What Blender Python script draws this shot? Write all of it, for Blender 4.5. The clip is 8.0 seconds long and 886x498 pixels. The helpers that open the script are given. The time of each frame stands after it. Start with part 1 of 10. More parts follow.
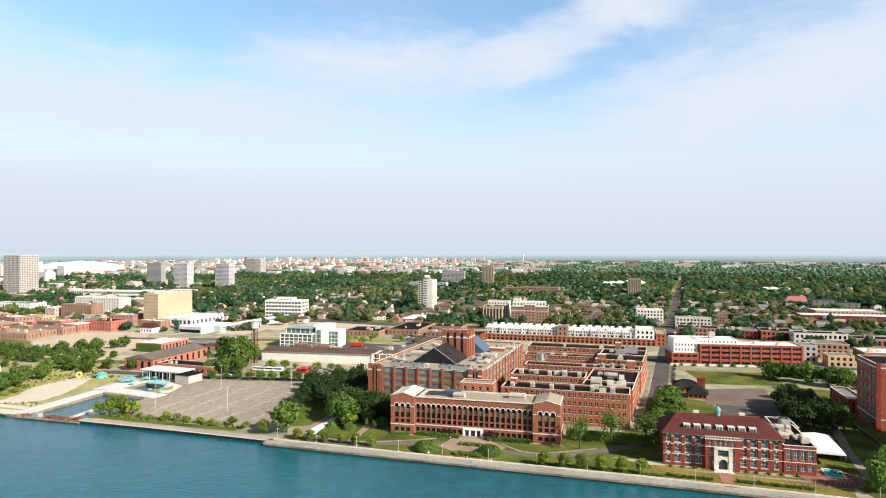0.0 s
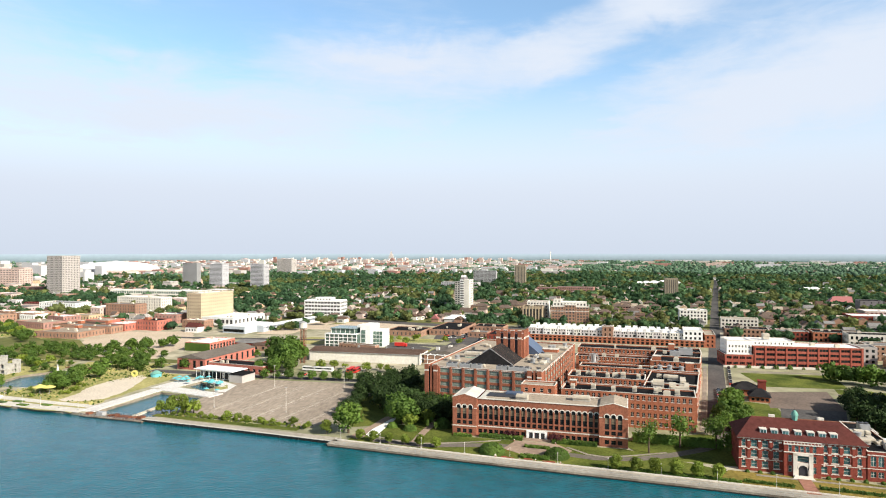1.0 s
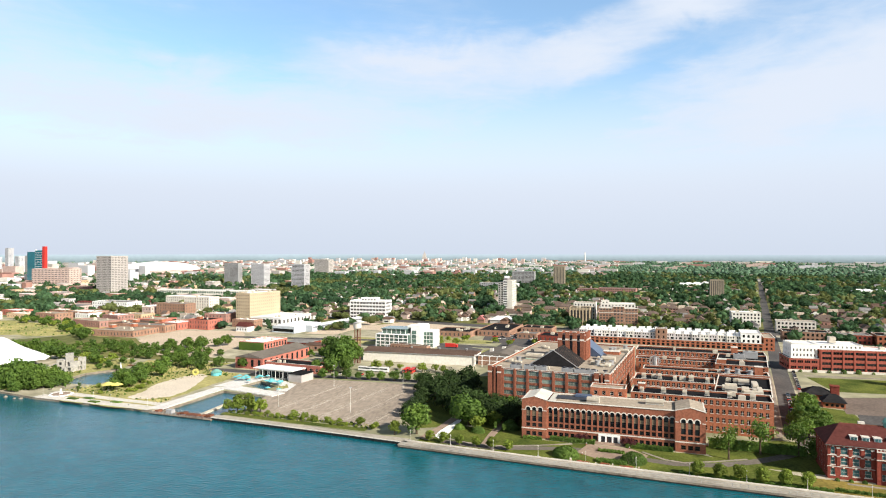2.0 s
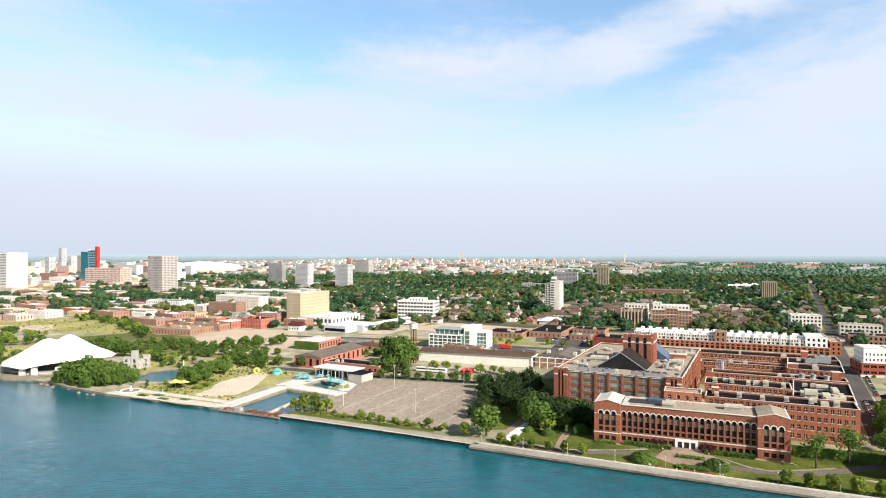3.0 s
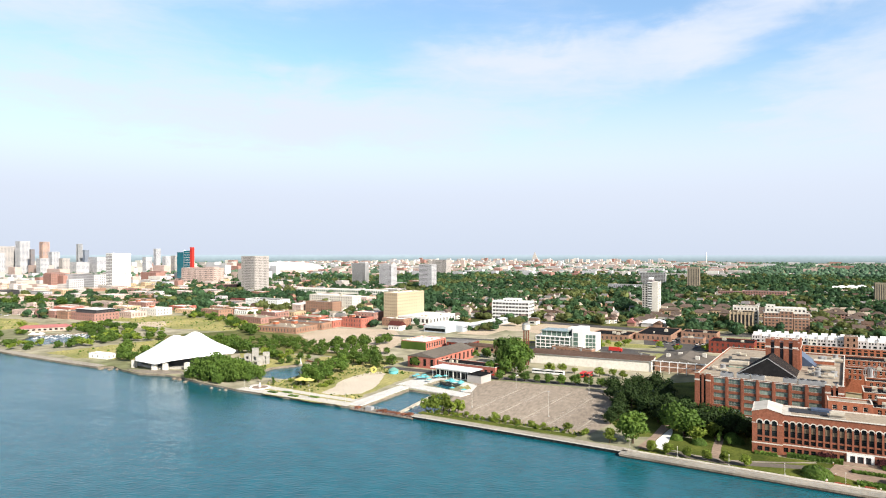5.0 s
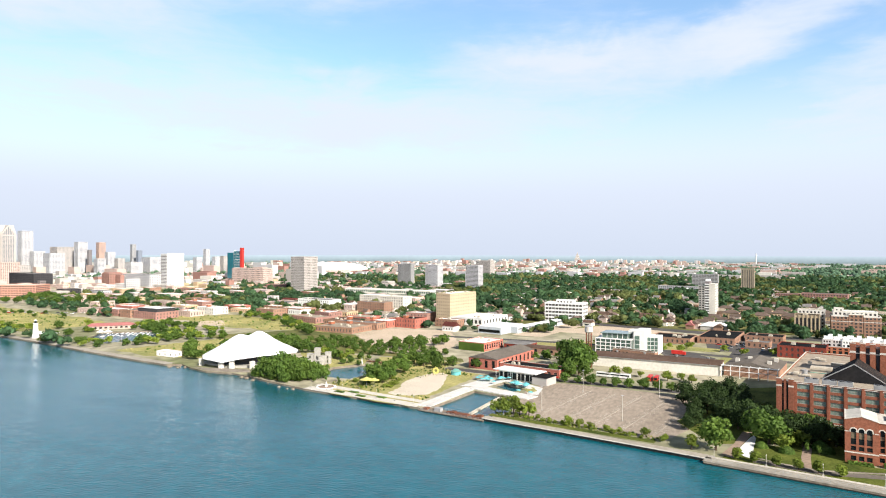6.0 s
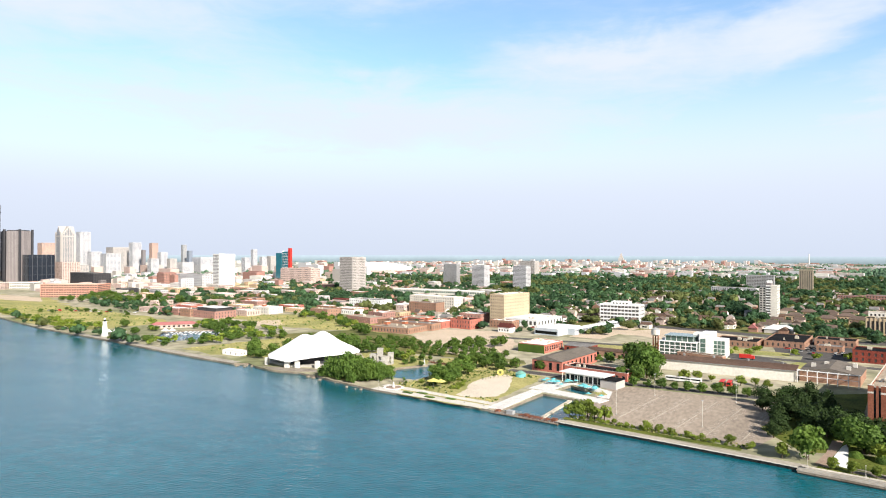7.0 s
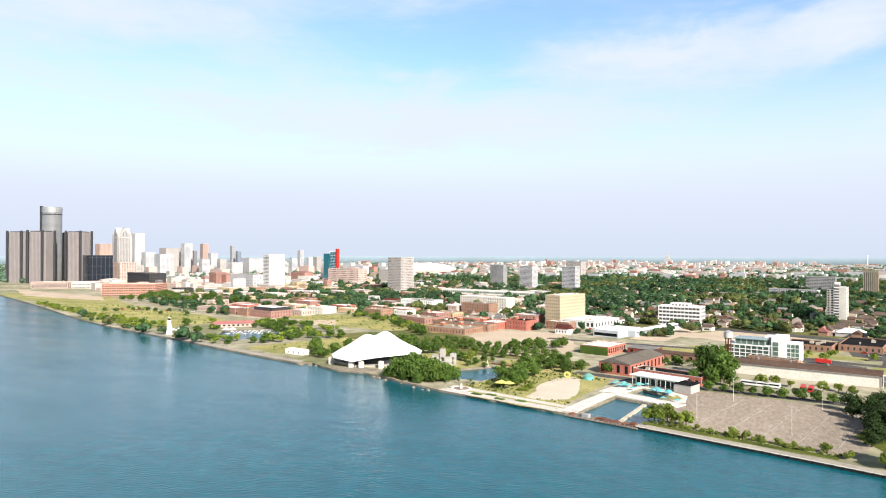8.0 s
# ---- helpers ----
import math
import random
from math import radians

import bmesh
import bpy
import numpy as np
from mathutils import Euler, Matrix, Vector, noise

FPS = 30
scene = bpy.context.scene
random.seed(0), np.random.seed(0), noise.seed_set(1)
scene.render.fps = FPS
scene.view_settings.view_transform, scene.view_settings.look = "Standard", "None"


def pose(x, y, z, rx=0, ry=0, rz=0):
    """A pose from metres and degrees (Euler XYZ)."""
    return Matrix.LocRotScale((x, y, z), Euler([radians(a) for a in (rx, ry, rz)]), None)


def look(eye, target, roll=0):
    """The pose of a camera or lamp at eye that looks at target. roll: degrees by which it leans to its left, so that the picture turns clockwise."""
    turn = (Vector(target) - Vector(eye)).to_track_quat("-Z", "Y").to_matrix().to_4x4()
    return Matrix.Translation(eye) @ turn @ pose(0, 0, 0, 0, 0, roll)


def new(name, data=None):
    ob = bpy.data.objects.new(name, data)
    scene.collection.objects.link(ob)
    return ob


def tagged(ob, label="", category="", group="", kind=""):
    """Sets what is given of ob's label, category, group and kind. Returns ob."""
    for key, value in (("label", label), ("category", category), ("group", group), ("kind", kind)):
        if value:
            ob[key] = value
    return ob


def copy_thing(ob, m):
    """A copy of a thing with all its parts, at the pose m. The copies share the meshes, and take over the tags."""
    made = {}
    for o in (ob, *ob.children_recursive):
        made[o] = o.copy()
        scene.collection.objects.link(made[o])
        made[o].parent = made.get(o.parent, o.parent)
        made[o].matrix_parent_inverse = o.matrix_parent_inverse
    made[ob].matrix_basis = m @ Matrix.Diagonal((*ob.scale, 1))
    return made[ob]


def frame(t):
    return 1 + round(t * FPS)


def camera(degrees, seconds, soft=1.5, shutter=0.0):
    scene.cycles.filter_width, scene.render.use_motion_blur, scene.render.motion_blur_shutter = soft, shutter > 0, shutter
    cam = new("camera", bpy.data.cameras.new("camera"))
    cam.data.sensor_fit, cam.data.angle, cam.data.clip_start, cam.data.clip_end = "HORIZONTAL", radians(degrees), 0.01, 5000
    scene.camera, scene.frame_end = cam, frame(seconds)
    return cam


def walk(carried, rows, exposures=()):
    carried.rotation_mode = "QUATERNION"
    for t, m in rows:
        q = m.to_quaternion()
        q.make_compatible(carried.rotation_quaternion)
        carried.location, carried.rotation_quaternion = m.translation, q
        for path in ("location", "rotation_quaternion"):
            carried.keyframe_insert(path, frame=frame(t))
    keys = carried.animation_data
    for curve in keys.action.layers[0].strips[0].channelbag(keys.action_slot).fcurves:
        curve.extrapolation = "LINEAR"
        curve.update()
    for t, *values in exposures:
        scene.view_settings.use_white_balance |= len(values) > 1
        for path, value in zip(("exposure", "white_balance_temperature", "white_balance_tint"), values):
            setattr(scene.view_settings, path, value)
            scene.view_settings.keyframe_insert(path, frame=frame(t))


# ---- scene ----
cam = camera(69.7, 8.0, soft=1.05)
PATH = [
    (0, (-16.239, 2.801, 78.541), (-16.335, 4.799, 78.548), 0.1),
    (0.5, (-24.371, 3.675, 78.648), (-24.505, 5.671, 78.654), 0.1),
    (1, (-32.406, 4.036, 78.757), (-32.579, 6.029, 78.763), 0.0),
    (1.5, (-40.847, 4.391, 78.7), (-41.065, 6.379, 78.707), 0.0),
    (3, (-63.866, 4.114, 78.684), (-64.244, 6.078, 78.693), 0.1),
    (3.5, (-71.782, 4.064, 78.607), (-72.211, 6.018, 78.616), 0.1),
    (4, (-79.348, 3.212, 78.632), (-79.828, 5.154, 78.641), 0.0),
    (4.5, (-87.314, 2.568, 78.518), (-87.845, 4.496, 78.527), 0.0),
    (6, (-109.636, -1.259, 78.688), (-110.339, 0.614, 78.699), 0.1),
    (6.5, (-117.548, -3.97, 79.072), (-118.308, -2.12, 79.084), 0.1),
    (7, (-125.18, -6.233, 79.356), (-125.996, -4.408, 79.367), 0.1),
    (7.5, (-133.279, -8.246, 79.127), (-134.152, -6.447, 79.14), 0.1),
    (8, (-141.32, -10.119, 78.953), (-142.249, -8.348, 78.966), 0.1),
]
walk(cam, [(t, look(eye, target, roll)) for t, eye, target, roll in PATH], exposures=((0.0, 0.85, 6400, 10), (8.0, 0.94, 6290, 12.5)))

# world and sun
SUN_DIR = Vector((0.83, -0.56, 0.0)).normalized()
SUN_EL = radians(31)
sun = new("sun", bpy.data.lights.new("sun", "SUN"))
sun.data.energy, sun.data.angle, sun.data.color = 4.7, radians(0.6), (1.0, 0.92, 0.79)
sun_vec = Vector((SUN_DIR.x * math.cos(SUN_EL), SUN_DIR.y * math.cos(SUN_EL), math.sin(SUN_EL)))
sun.matrix_world = look(tuple(sun_vec * 900), (0, 0, 0))


def build_world():
    w = bpy.data.worlds.new("sky")
    scene.world = w
    w.use_nodes = True
    nt = w.node_tree
    nt.nodes.clear()
    N, Lk = nt.nodes.new, nt.links.new
    out, bg = N("ShaderNodeOutputWorld"), N("ShaderNodeBackground")
    sky = N("ShaderNodeTexSky")
    sky.sky_type, sky.sun_disc = "NISHITA", False
    sky.sun_elevation = SUN_EL
    sky.sun_rotation = math.atan2(SUN_DIR.x, SUN_DIR.y)
    sky.air_density, sky.dust_density, sky.ozone_density = 1.0, 0.5, 2.0
    geo = N("ShaderNodeTexCoord")
    sep = N("ShaderNodeSeparateXYZ")
    Lk(geo.outputs["Generated"], sep.inputs[0])

    def math_node(op, a, b=None, clamp=False):
        n = N("ShaderNodeMath")
        n.operation, n.use_clamp = op, clamp
        for i, k in enumerate((a, b)):
            if k is None:
                continue
            if isinstance(k, (int, float)):
                n.inputs[i].default_value = k
            else:
                Lk(k, n.inputs[i])
        return n.outputs[0]
    # azimuth and height over the horizon, warped a little so that the veils have torn edges
    az = math_node("ARCTAN2", sep.outputs[0], sep.outputs[1])
    flat = N("ShaderNodeCombineXYZ")
    Lk(az, flat.inputs[0]), Lk(sep.outputs[2], flat.inputs[1])

    def noise(scale_x, scale_y, turn, detail, rough, distort, shift=0.0):
        mp = N("ShaderNodeMapping")
        mp.inputs["Rotation"].default_value = (0, 0, radians(turn))
        mp.inputs["Scale"].default_value = (scale_x, scale_y, 1.0)
        mp.inputs["Location"].default_value = (shift, shift * 0.7, shift)
        Lk(flat.outputs[0], mp.inputs[0])
        n = N("ShaderNodeTexNoise")
        Lk(mp.outputs[0], n.inputs["Vector"])
        n.inputs["Scale"].default_value, n.inputs["Detail"].default_value = 1.0, detail
        n.inputs["Roughness"].default_value, n.inputs["Distortion"].default_value = rough, distort
        return n.outputs[0]
    wx = math_node("MULTIPLY", math_node("SUBTRACT", noise(5, 9, 0, 4, 0.55, 0.3), 0.5), 0.22)
    wy = math_node("MULTIPLY", math_node("SUBTRACT", noise(6, 12, 0, 5, 0.6, 0.3, 3.1), 0.5), 0.11)
    u, v = math_node("ADD", az, wx), math_node("ADD", sep.outputs[2], wy)

    def puff(a_deg, h, wide, tall, slope, amount):
        """A soft patch: its azimuth, height, half sizes, slope and strength."""
        du = math_node("SUBTRACT", u, radians(a_deg))
        dv = math_node("SUBTRACT", math_node("SUBTRACT", v, h), math_node("MULTIPLY", du, slope))
        p = math_node("DIVIDE", du, wide)
        q = math_node("DIVIDE", dv, tall)
        e = math_node("EXPONENT", math_node("MULTIPLY", math_node("ADD", math_node("MULTIPLY", p, p), math_node("MULTIPLY", q, q)), -1.0))
        return math_node("MULTIPLY", e, amount)
    # clear gaps (negative) and thicker veils (positive) in a thin high cloud sheet
    cover = math_node("ADD", 0.60, math_node("MULTIPLY", math_node("SUBTRACT", noise(3.2, 18, -5, 7, 0.6, 0.9, 1.7), 0.5), 0.62))
    cover = math_node("ADD", cover, math_node("MULTIPLY", math_node("SUBTRACT", noise(10, 40, -9, 6, 0.62, 1.2, 5.3), 0.5), 0.42))
    for row in ((2, 0.375, 0.17, 0.055, 0.0, -0.62), (-18, 0.345, 0.24, 0.05, 0.05, -0.42), (10.5, 0.272, 0.20, 0.034, 0.2, -0.5), (3, 0.195, 0.13, 0.024, 0.05, -0.3),
                (-27, 0.29, 0.20, 0.045, 0.1, -0.34), (-37, 0.335, 0.18, 0.05, 0.0, -0.3), (-52, 0.27, 0.16, 0.04, 0.0, -0.2), (26, 0.36, 0.12, 0.04, 0.1, -0.3),
                (14, 0.345, 0.10, 0.033, 0.1, 0.5), (26, 0.225, 0.24, 0.05, 0.22, 0.5), (4.5, 0.30, 0.08, 0.035, -0.1, 0.4), (-10, 0.288, 0.16, 0.026, -0.1, 0.36),
                (6.5, 0.185, 0.08, 0.012, 0.0, 0.25), (-30, 0.21, 0.3, 0.05, 0.0, 0.3), (-58, 0.33, 0.2, 0.06, 0.0, 0.3)):
        cover = math_node("ADD", cover, puff(*row))
    ramp = N("ShaderNodeMapRange")
    ramp.inputs["From Min"].default_value, ramp.inputs["From Max"].default_value = 0.0, 1.0
    ramp.inputs["To Min"].default_value, ramp.inputs["To Max"].default_value = 0.10, 1.0
    ramp.interpolation_type = "SMOOTHSTEP"
    Lk(cover, ramp.inputs[0])
    # the veil thickens towards the horizon
    low = N("ShaderNodeMapRange")
    low.interpolation_type = "SMOOTHSTEP"
    low.inputs["From Min"].default_value, low.inputs["From Max"].default_value = 0.33, 0.08
    Lk(sep.outputs[2], low.inputs[0])
    cover = math_node("MAXIMUM", ramp.outputs[0], low.outputs[0])
    high = N("ShaderNodeMapRange")
    high.interpolation_type = "SMOOTHSTEP"
    high.inputs["From Min"].default_value, high.inputs["From Max"].default_value = 0.36, 0.75
    high.inputs["To Min"].default_value, high.inputs["To Max"].default_value = 1.0, 0.05
    Lk(sep.outputs[2], high.inputs[0])
    cover = math_node("MULTIPLY", cover, high.outputs[0])
    mix = N("ShaderNodeMix")
    mix.data_type = "RGBA"
    Lk(cover, mix.inputs["Factor"])
    gain = N("ShaderNodeVectorMath")
    gain.operation = "MULTIPLY"
    gain.inputs[1].default_value = (1.36, 1.55, 1.52)
    Lk(sky.outputs[0], gain.inputs[0])
    # clear deep blue overhead
    deep = N("ShaderNodeMapRange")
    deep.interpolation_type = "SMOOTHSTEP"
    deep.inputs["From Min"].default_value, deep.inputs["From Max"].default_value = 0.37, 0.66
    deep.inputs["To Min"].default_value, deep.inputs["To Max"].default_value = 1.0, 0.2
    Lk(sep.outputs[2], deep.inputs[0])
    dim = N("ShaderNodeVectorMath")
    dim.operation = "SCALE"
    Lk(gain.outputs[0], dim.inputs[0]), Lk(deep.outputs[0], dim.inputs["Scale"])
    Lk(dim.outputs[0], mix.inputs["A"])
    veil = N("ShaderNodeMix")
    veil.data_type = "RGBA"
    veil.inputs["A"].default_value, veil.inputs["B"].default_value = HORIZON, CLOUD
    rise = N("ShaderNodeMapRange")
    rise.inputs["From Min"].default_value, rise.inputs["From Max"].default_value = 0.0, 0.14
    Lk(sep.outputs[2], rise.inputs[0])
    Lk(rise.outputs[0], veil.inputs["Factor"])
    Lk(veil.outputs["Result"], mix.inputs["B"])
    Lk(mix.outputs["Result"], bg.inputs[0])
    bg.inputs[1].default_value = SKY
    Lk(bg.outputs[0], out.inputs[0])


SKY = 0.081
CLOUD = (5.35, 5.80, 6.5, 1)
HORIZON = (4.55, 5.0, 5.72, 1)
build_world()


# materials
def mat(name, col, rough=0.8, scale=0.6, var=0.25, fine=6.0, bump=0.25, tint=None, metal=0.0, rnd=0.0, spec=0.3, stretch=None, isl=0.0):
    """Two scales of colour variation and a fine relief, in world metres."""
    m = bpy.data.materials.new(name)
    m.use_nodes = True
    nt = m.node_tree
    bsdf = nt.nodes["Principled BSDF"]
    N, Lk = nt.nodes.new, nt.links.new
    pos = N("ShaderNodeNewGeometry").outputs["Position"]
    if stretch:
        mp = N("ShaderNodeMapping")
        mp.inputs["Scale"].default_value = stretch
        Lk(pos, mp.inputs[0])
        pos = mp.outputs[0]
    a, b = N("ShaderNodeTexNoise"), N("ShaderNodeTexNoise")
    a.inputs["Scale"].default_value, b.inputs["Scale"].default_value = scale * 0.12, fine * 0.12
    a.inputs["Detail"].default_value, b.inputs["Detail"].default_value = 5, 3
    Lk(pos, a.inputs["Vector"]), Lk(pos, b.inputs["Vector"])
    t2 = tint or tuple(c * 0.55 for c in col)
    r1 = N("ShaderNodeMapRange")
    r1.inputs["From Min"].default_value, r1.inputs["From Max"].default_value = 0.35, 0.68
    Lk(a.outputs[0], r1.inputs[0])
    r2 = N("ShaderNodeMapRange")
    r2.inputs["From Min"].default_value, r2.inputs["From Max"].default_value = 0.3, 0.7
    r2.inputs["To Min"].default_value, r2.inputs["To Max"].default_value = 1 - var * 0.7, 1 + var * 0.7
    Lk(b.outputs[0], r2.inputs[0])
    mx = N("ShaderNodeMix")
    mx.data_type = "RGBA"
    mx.inputs["A"].default_value, mx.inputs["B"].default_value = (*col, 1), (*t2, 1)
    f = N("ShaderNodeMath")
    f.operation = "MULTIPLY"
    f.inputs[1].default_value = min(1.0, var * 2.2)
    Lk(r1.outputs[0], f.inputs[0])
    Lk(f.outputs[0], mx.inputs["Factor"])
    mul = N("ShaderNodeVectorMath")
    mul.operation = "SCALE"
    Lk(mx.outputs["Result"], mul.inputs[0])
    val = r2.outputs[0]
    if rnd:
        oi = N("ShaderNodeObjectInfo")
        r3 = N("ShaderNodeMapRange")
        r3.inputs["To Min"].default_value, r3.inputs["To Max"].default_value = 1 - rnd, 1 + rnd
        Lk(oi.outputs["Random"], r3.inputs[0])
        k = N("ShaderNodeMath")
        k.operation = "MULTIPLY"
        Lk(val, k.inputs[0]), Lk(r3.outputs[0], k.inputs[1])
        val = k.outputs[0]
    if isl:
        r4 = N("ShaderNodeMapRange")
        r4.inputs["To Min"].default_value, r4.inputs["To Max"].default_value = 1 - isl, 1 + isl
        Lk(N("ShaderNodeNewGeometry").outputs["Random Per Island"], r4.inputs[0])
        k2 = N("ShaderNodeMath")
        k2.operation = "MULTIPLY"
        Lk(val, k2.inputs[0]), Lk(r4.outputs[0], k2.inputs[1])
        val = k2.outputs[0]
    Lk(val, mul.inputs["Scale"])
    Lk(mul.outputs[0], bsdf.inputs["Base Color"])
    bsdf.inputs["Roughness"].default_value = rough
    bsdf.inputs["Metallic"].default_value = metal
    bsdf.inputs["Specular IOR Level"].default_value = min(spec, 0.06) if rough >= 0.85 else spec
    if bump:
        bp = N("ShaderNodeBump")
        bp.inputs["Strength"].default_value, bp.inputs["Distance"].default_value = bump, 0.1
        Lk(b.outputs[0], bp.inputs["Height"])
        Lk(bp.outputs[0], bsdf.inputs["Normal"])
    return m


def leafy(m, glow, part=0.25):
    """Let light through the leaves."""
    nt = m.node_tree
    bsdf = nt.nodes["Principled BSDF"]
    out = [n for n in nt.nodes if n.type == "OUTPUT_MATERIAL"][0]
    tr, mx = nt.nodes.new("ShaderNodeBsdfTranslucent"), nt.nodes.new("ShaderNodeMixShader")
    tr.inputs[0].default_value = (*glow, 1)
    mx.inputs[0].default_value = part
    nt.links.new(bsdf.outputs[0], mx.inputs[1])
    nt.links.new(tr.outputs[0], mx.inputs[2])
    nt.links.new(mx.outputs[0], out.inputs[0])


def brick_mat(name, c1, c2):
    """Brick with courses, mortar and weathering, in world metres."""
    m = mat(name, c1, 0.9, 0.8, 0.3, 10, 0.2, tint=c2)
    return m


M = {}
M["brick"] = brick_mat("orange_brick", (0.375, 0.142, 0.080), (0.28, 0.10, 0.056))
M["brick_red"] = brick_mat("red_brick", (0.235, 0.060, 0.042), (0.16, 0.042, 0.032))
M["brick_brown"] = brick_mat("brown_brick", (0.33, 0.20, 0.14), (0.25, 0.145, 0.10))
M["brick_pink"] = brick_mat("faded_brick", (0.54, 0.42, 0.37), (0.44, 0.325, 0.28))
M["brick_tan"] = brick_mat("tan_brick", (0.55, 0.40, 0.26), (0.45, 0.32, 0.2))
M["brick_lab"] = brick_mat("brown_orange_brick", (0.29, 0.112, 0.068), (0.205, 0.078, 0.048))
M["yellow"] = mat("yellow_render", (0.49, 0.39, 0.265), 0.85, 0.5, 0.16)
M["stone"] = mat("limestone", (0.67, 0.62, 0.54), 0.8, 1.0, 0.15)
M["white"] = mat("white_paint", (0.80, 0.79, 0.76), 0.6, 0.5, 0.08)
M["offwhite"] = mat("off_white_wall", (0.70, 0.67, 0.60), 0.8, 0.5, 0.12)
M["concrete"] = mat("concrete", (0.42, 0.40, 0.36), 0.9, 0.7, 0.2)
M["pale_conc"] = mat("pale_concrete", (0.62, 0.585, 0.52), 0.9, 0.7, 0.15)
M["grey"] = mat("grey_panel", (0.34, 0.34, 0.34), 0.6, 0.6, 0.12)
M["beige"] = mat("beige_panel", (0.44, 0.405, 0.375), 0.8, 0.5, 0.1)
M["brown"] = mat("brown_panel", (0.20, 0.178, 0.175), 0.6, 0.5, 0.12)
M["dark"] = mat("dark_metal", (0.035, 0.035, 0.04), 0.5, 0.6, 0.2)
M["roof_dark"] = mat("bitumen_roof", (0.010, 0.0108, 0.0125), 1.0, 0.9, 0.4, tint=(0.020, 0.019, 0.019), spec=0.04)
M["roof_tan"] = mat("gravel_roof", (0.38, 0.32, 0.25), 0.95, 0.9, 0.3, tint=(0.26, 0.215, 0.17))
M["roof_grey"] = mat("grey_roof", (0.24, 0.23, 0.22), 0.95, 0.7, 0.3)
M["roof_white"] = mat("white_membrane_roof", (0.78, 0.77, 0.75), 0.7, 0.6, 0.14, tint=(0.55, 0.53, 0.5))
M["roof_brown"] = mat("brown_roof", (0.13, 0.085, 0.065), 0.95, 0.6, 0.3)
M["tile_red"] = mat("red_roof_tile", (0.105, 0.034, 0.028), 0.85, 0.8, 0.25, tint=(0.07, 0.026, 0.024))
M["copper"] = mat("green_copper", (0.16, 0.36, 0.30), 0.7, 1, 0.2)
M["glass"] = mat("window_glass", (0.015, 0.019, 0.02), 0.2, 0.8, 0.3, bump=0.0, rnd=0.5, spec=0.22)
M["glass_green"] = mat("green_window_glass", (0.20, 0.26, 0.21), 0.15, 0.8, 0.3, bump=0.0, rnd=0.45, spec=0.5)
M["glass_teal"] = mat("teal_glass", (0.02, 0.15, 0.19), 0.12, 0.8, 0.2, bump=0.0, spec=0.6)
M["asphalt"] = mat("asphalt", (0.080, 0.076, 0.075), 0.95, 0.4, 0.35, tint=(0.135, 0.125, 0.115))
M["lot"] = mat("worn_parking_asphalt", (0.36, 0.298, 0.238), 0.95, 0.3, 0.28, tint=(0.235, 0.195, 0.155), fine=5, stretch=(1.0, 0.3, 1.0))
M["dirt"] = mat("gravel_lot", (0.56, 0.455, 0.345), 0.95, 0.25, 0.3, tint=(0.42, 0.34, 0.25))
M["sand"] = mat("beach_sand", (0.64, 0.56, 0.455), 0.95, 0.5, 0.3, tint=(0.50, 0.43, 0.34), fine=9)
M["pier_stone"] = mat("pale_pier_stone", (0.62, 0.58, 0.52), 0.9, 1.2, 0.25, tint=(0.44, 0.41, 0.36), fine=9)
M["grass"] = mat("mown_grass", (0.138, 0.155, 0.033), 0.95, 0.6, 0.45, tint=(0.052, 0.074, 0.015), fine=8)
M["grass_dry"] = mat("dry_grass", (0.40, 0.355, 0.145), 0.95, 0.25, 0.45, tint=(0.225, 0.235, 0.085), fine=5)
M["ground"] = mat("city_ground", (0.44, 0.39, 0.30), 0.95, 0.08, 0.45, tint=(0.19, 0.20, 0.10), fine=0.8)
M["yard"] = mat("yard_grass", (0.19, 0.18, 0.065), 0.95, 0.1, 0.4, tint=(0.10, 0.115, 0.042), fine=0.9)
M["city_stone"] = mat("weathered_pale_stone", (0.52, 0.515, 0.525), 0.85, 0.3, 0.15)
# glass lightened to grey-blue, distance haze put into its colour
M["glass_sky"] = mat("hazed_grey_glass", (0.17, 0.185, 0.21), 0.3, 0.8, 0.2, bump=0.0, spec=0.4)
M["slate_wall"] = mat("blue_grey_panel", (0.20, 0.23, 0.28), 0.5, 0.6, 0.12)
M["bloom"] = mat("red_flowers", (0.34, 0.07, 0.05), 0.9, 3.0, 0.5, tint=(0.06, 0.10, 0.03), fine=14)
M["cream"] = mat("cream_metal", (0.56, 0.50, 0.40), 0.6, 0.8, 0.15)
# paler, bluer leaf copy for the horizon, haze mixed into its colour
M["leaf_haze"] = mat("haze_tinted_leaves", (0.090, 0.150, 0.090), 0.9, 0.05, 0.4, tint=(0.068, 0.12, 0.078), fine=0.6, bump=0.0, isl=0.35)
M["terrace"] = mat("red_brick_paving", (0.33, 0.165, 0.12), 0.9, 0.6, 0.25)
M["faded_red"] = brick_mat("faded_red_brick", (0.35, 0.20, 0.165), (0.28, 0.155, 0.125))
# paler than window_glass, contrast of far panes faded in the colour
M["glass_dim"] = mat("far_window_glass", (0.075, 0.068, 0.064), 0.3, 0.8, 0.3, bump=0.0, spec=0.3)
M["path"] = mat("pale_paving", (0.325, 0.285, 0.235), 0.9, 0.9, 0.35, fine=8)
M["plaza"] = mat("brick_paving", (0.35, 0.26, 0.20), 0.9, 0.6, 0.25)
M["quay"] = mat("quay_concrete", (0.30, 0.25, 0.19), 0.9, 0.7, 0.4, tint=(0.13, 0.10, 0.075))
M["steel"] = mat("galvanised_steel", (0.45, 0.45, 0.44), 0.45, 2, 0.15, metal=0.6)
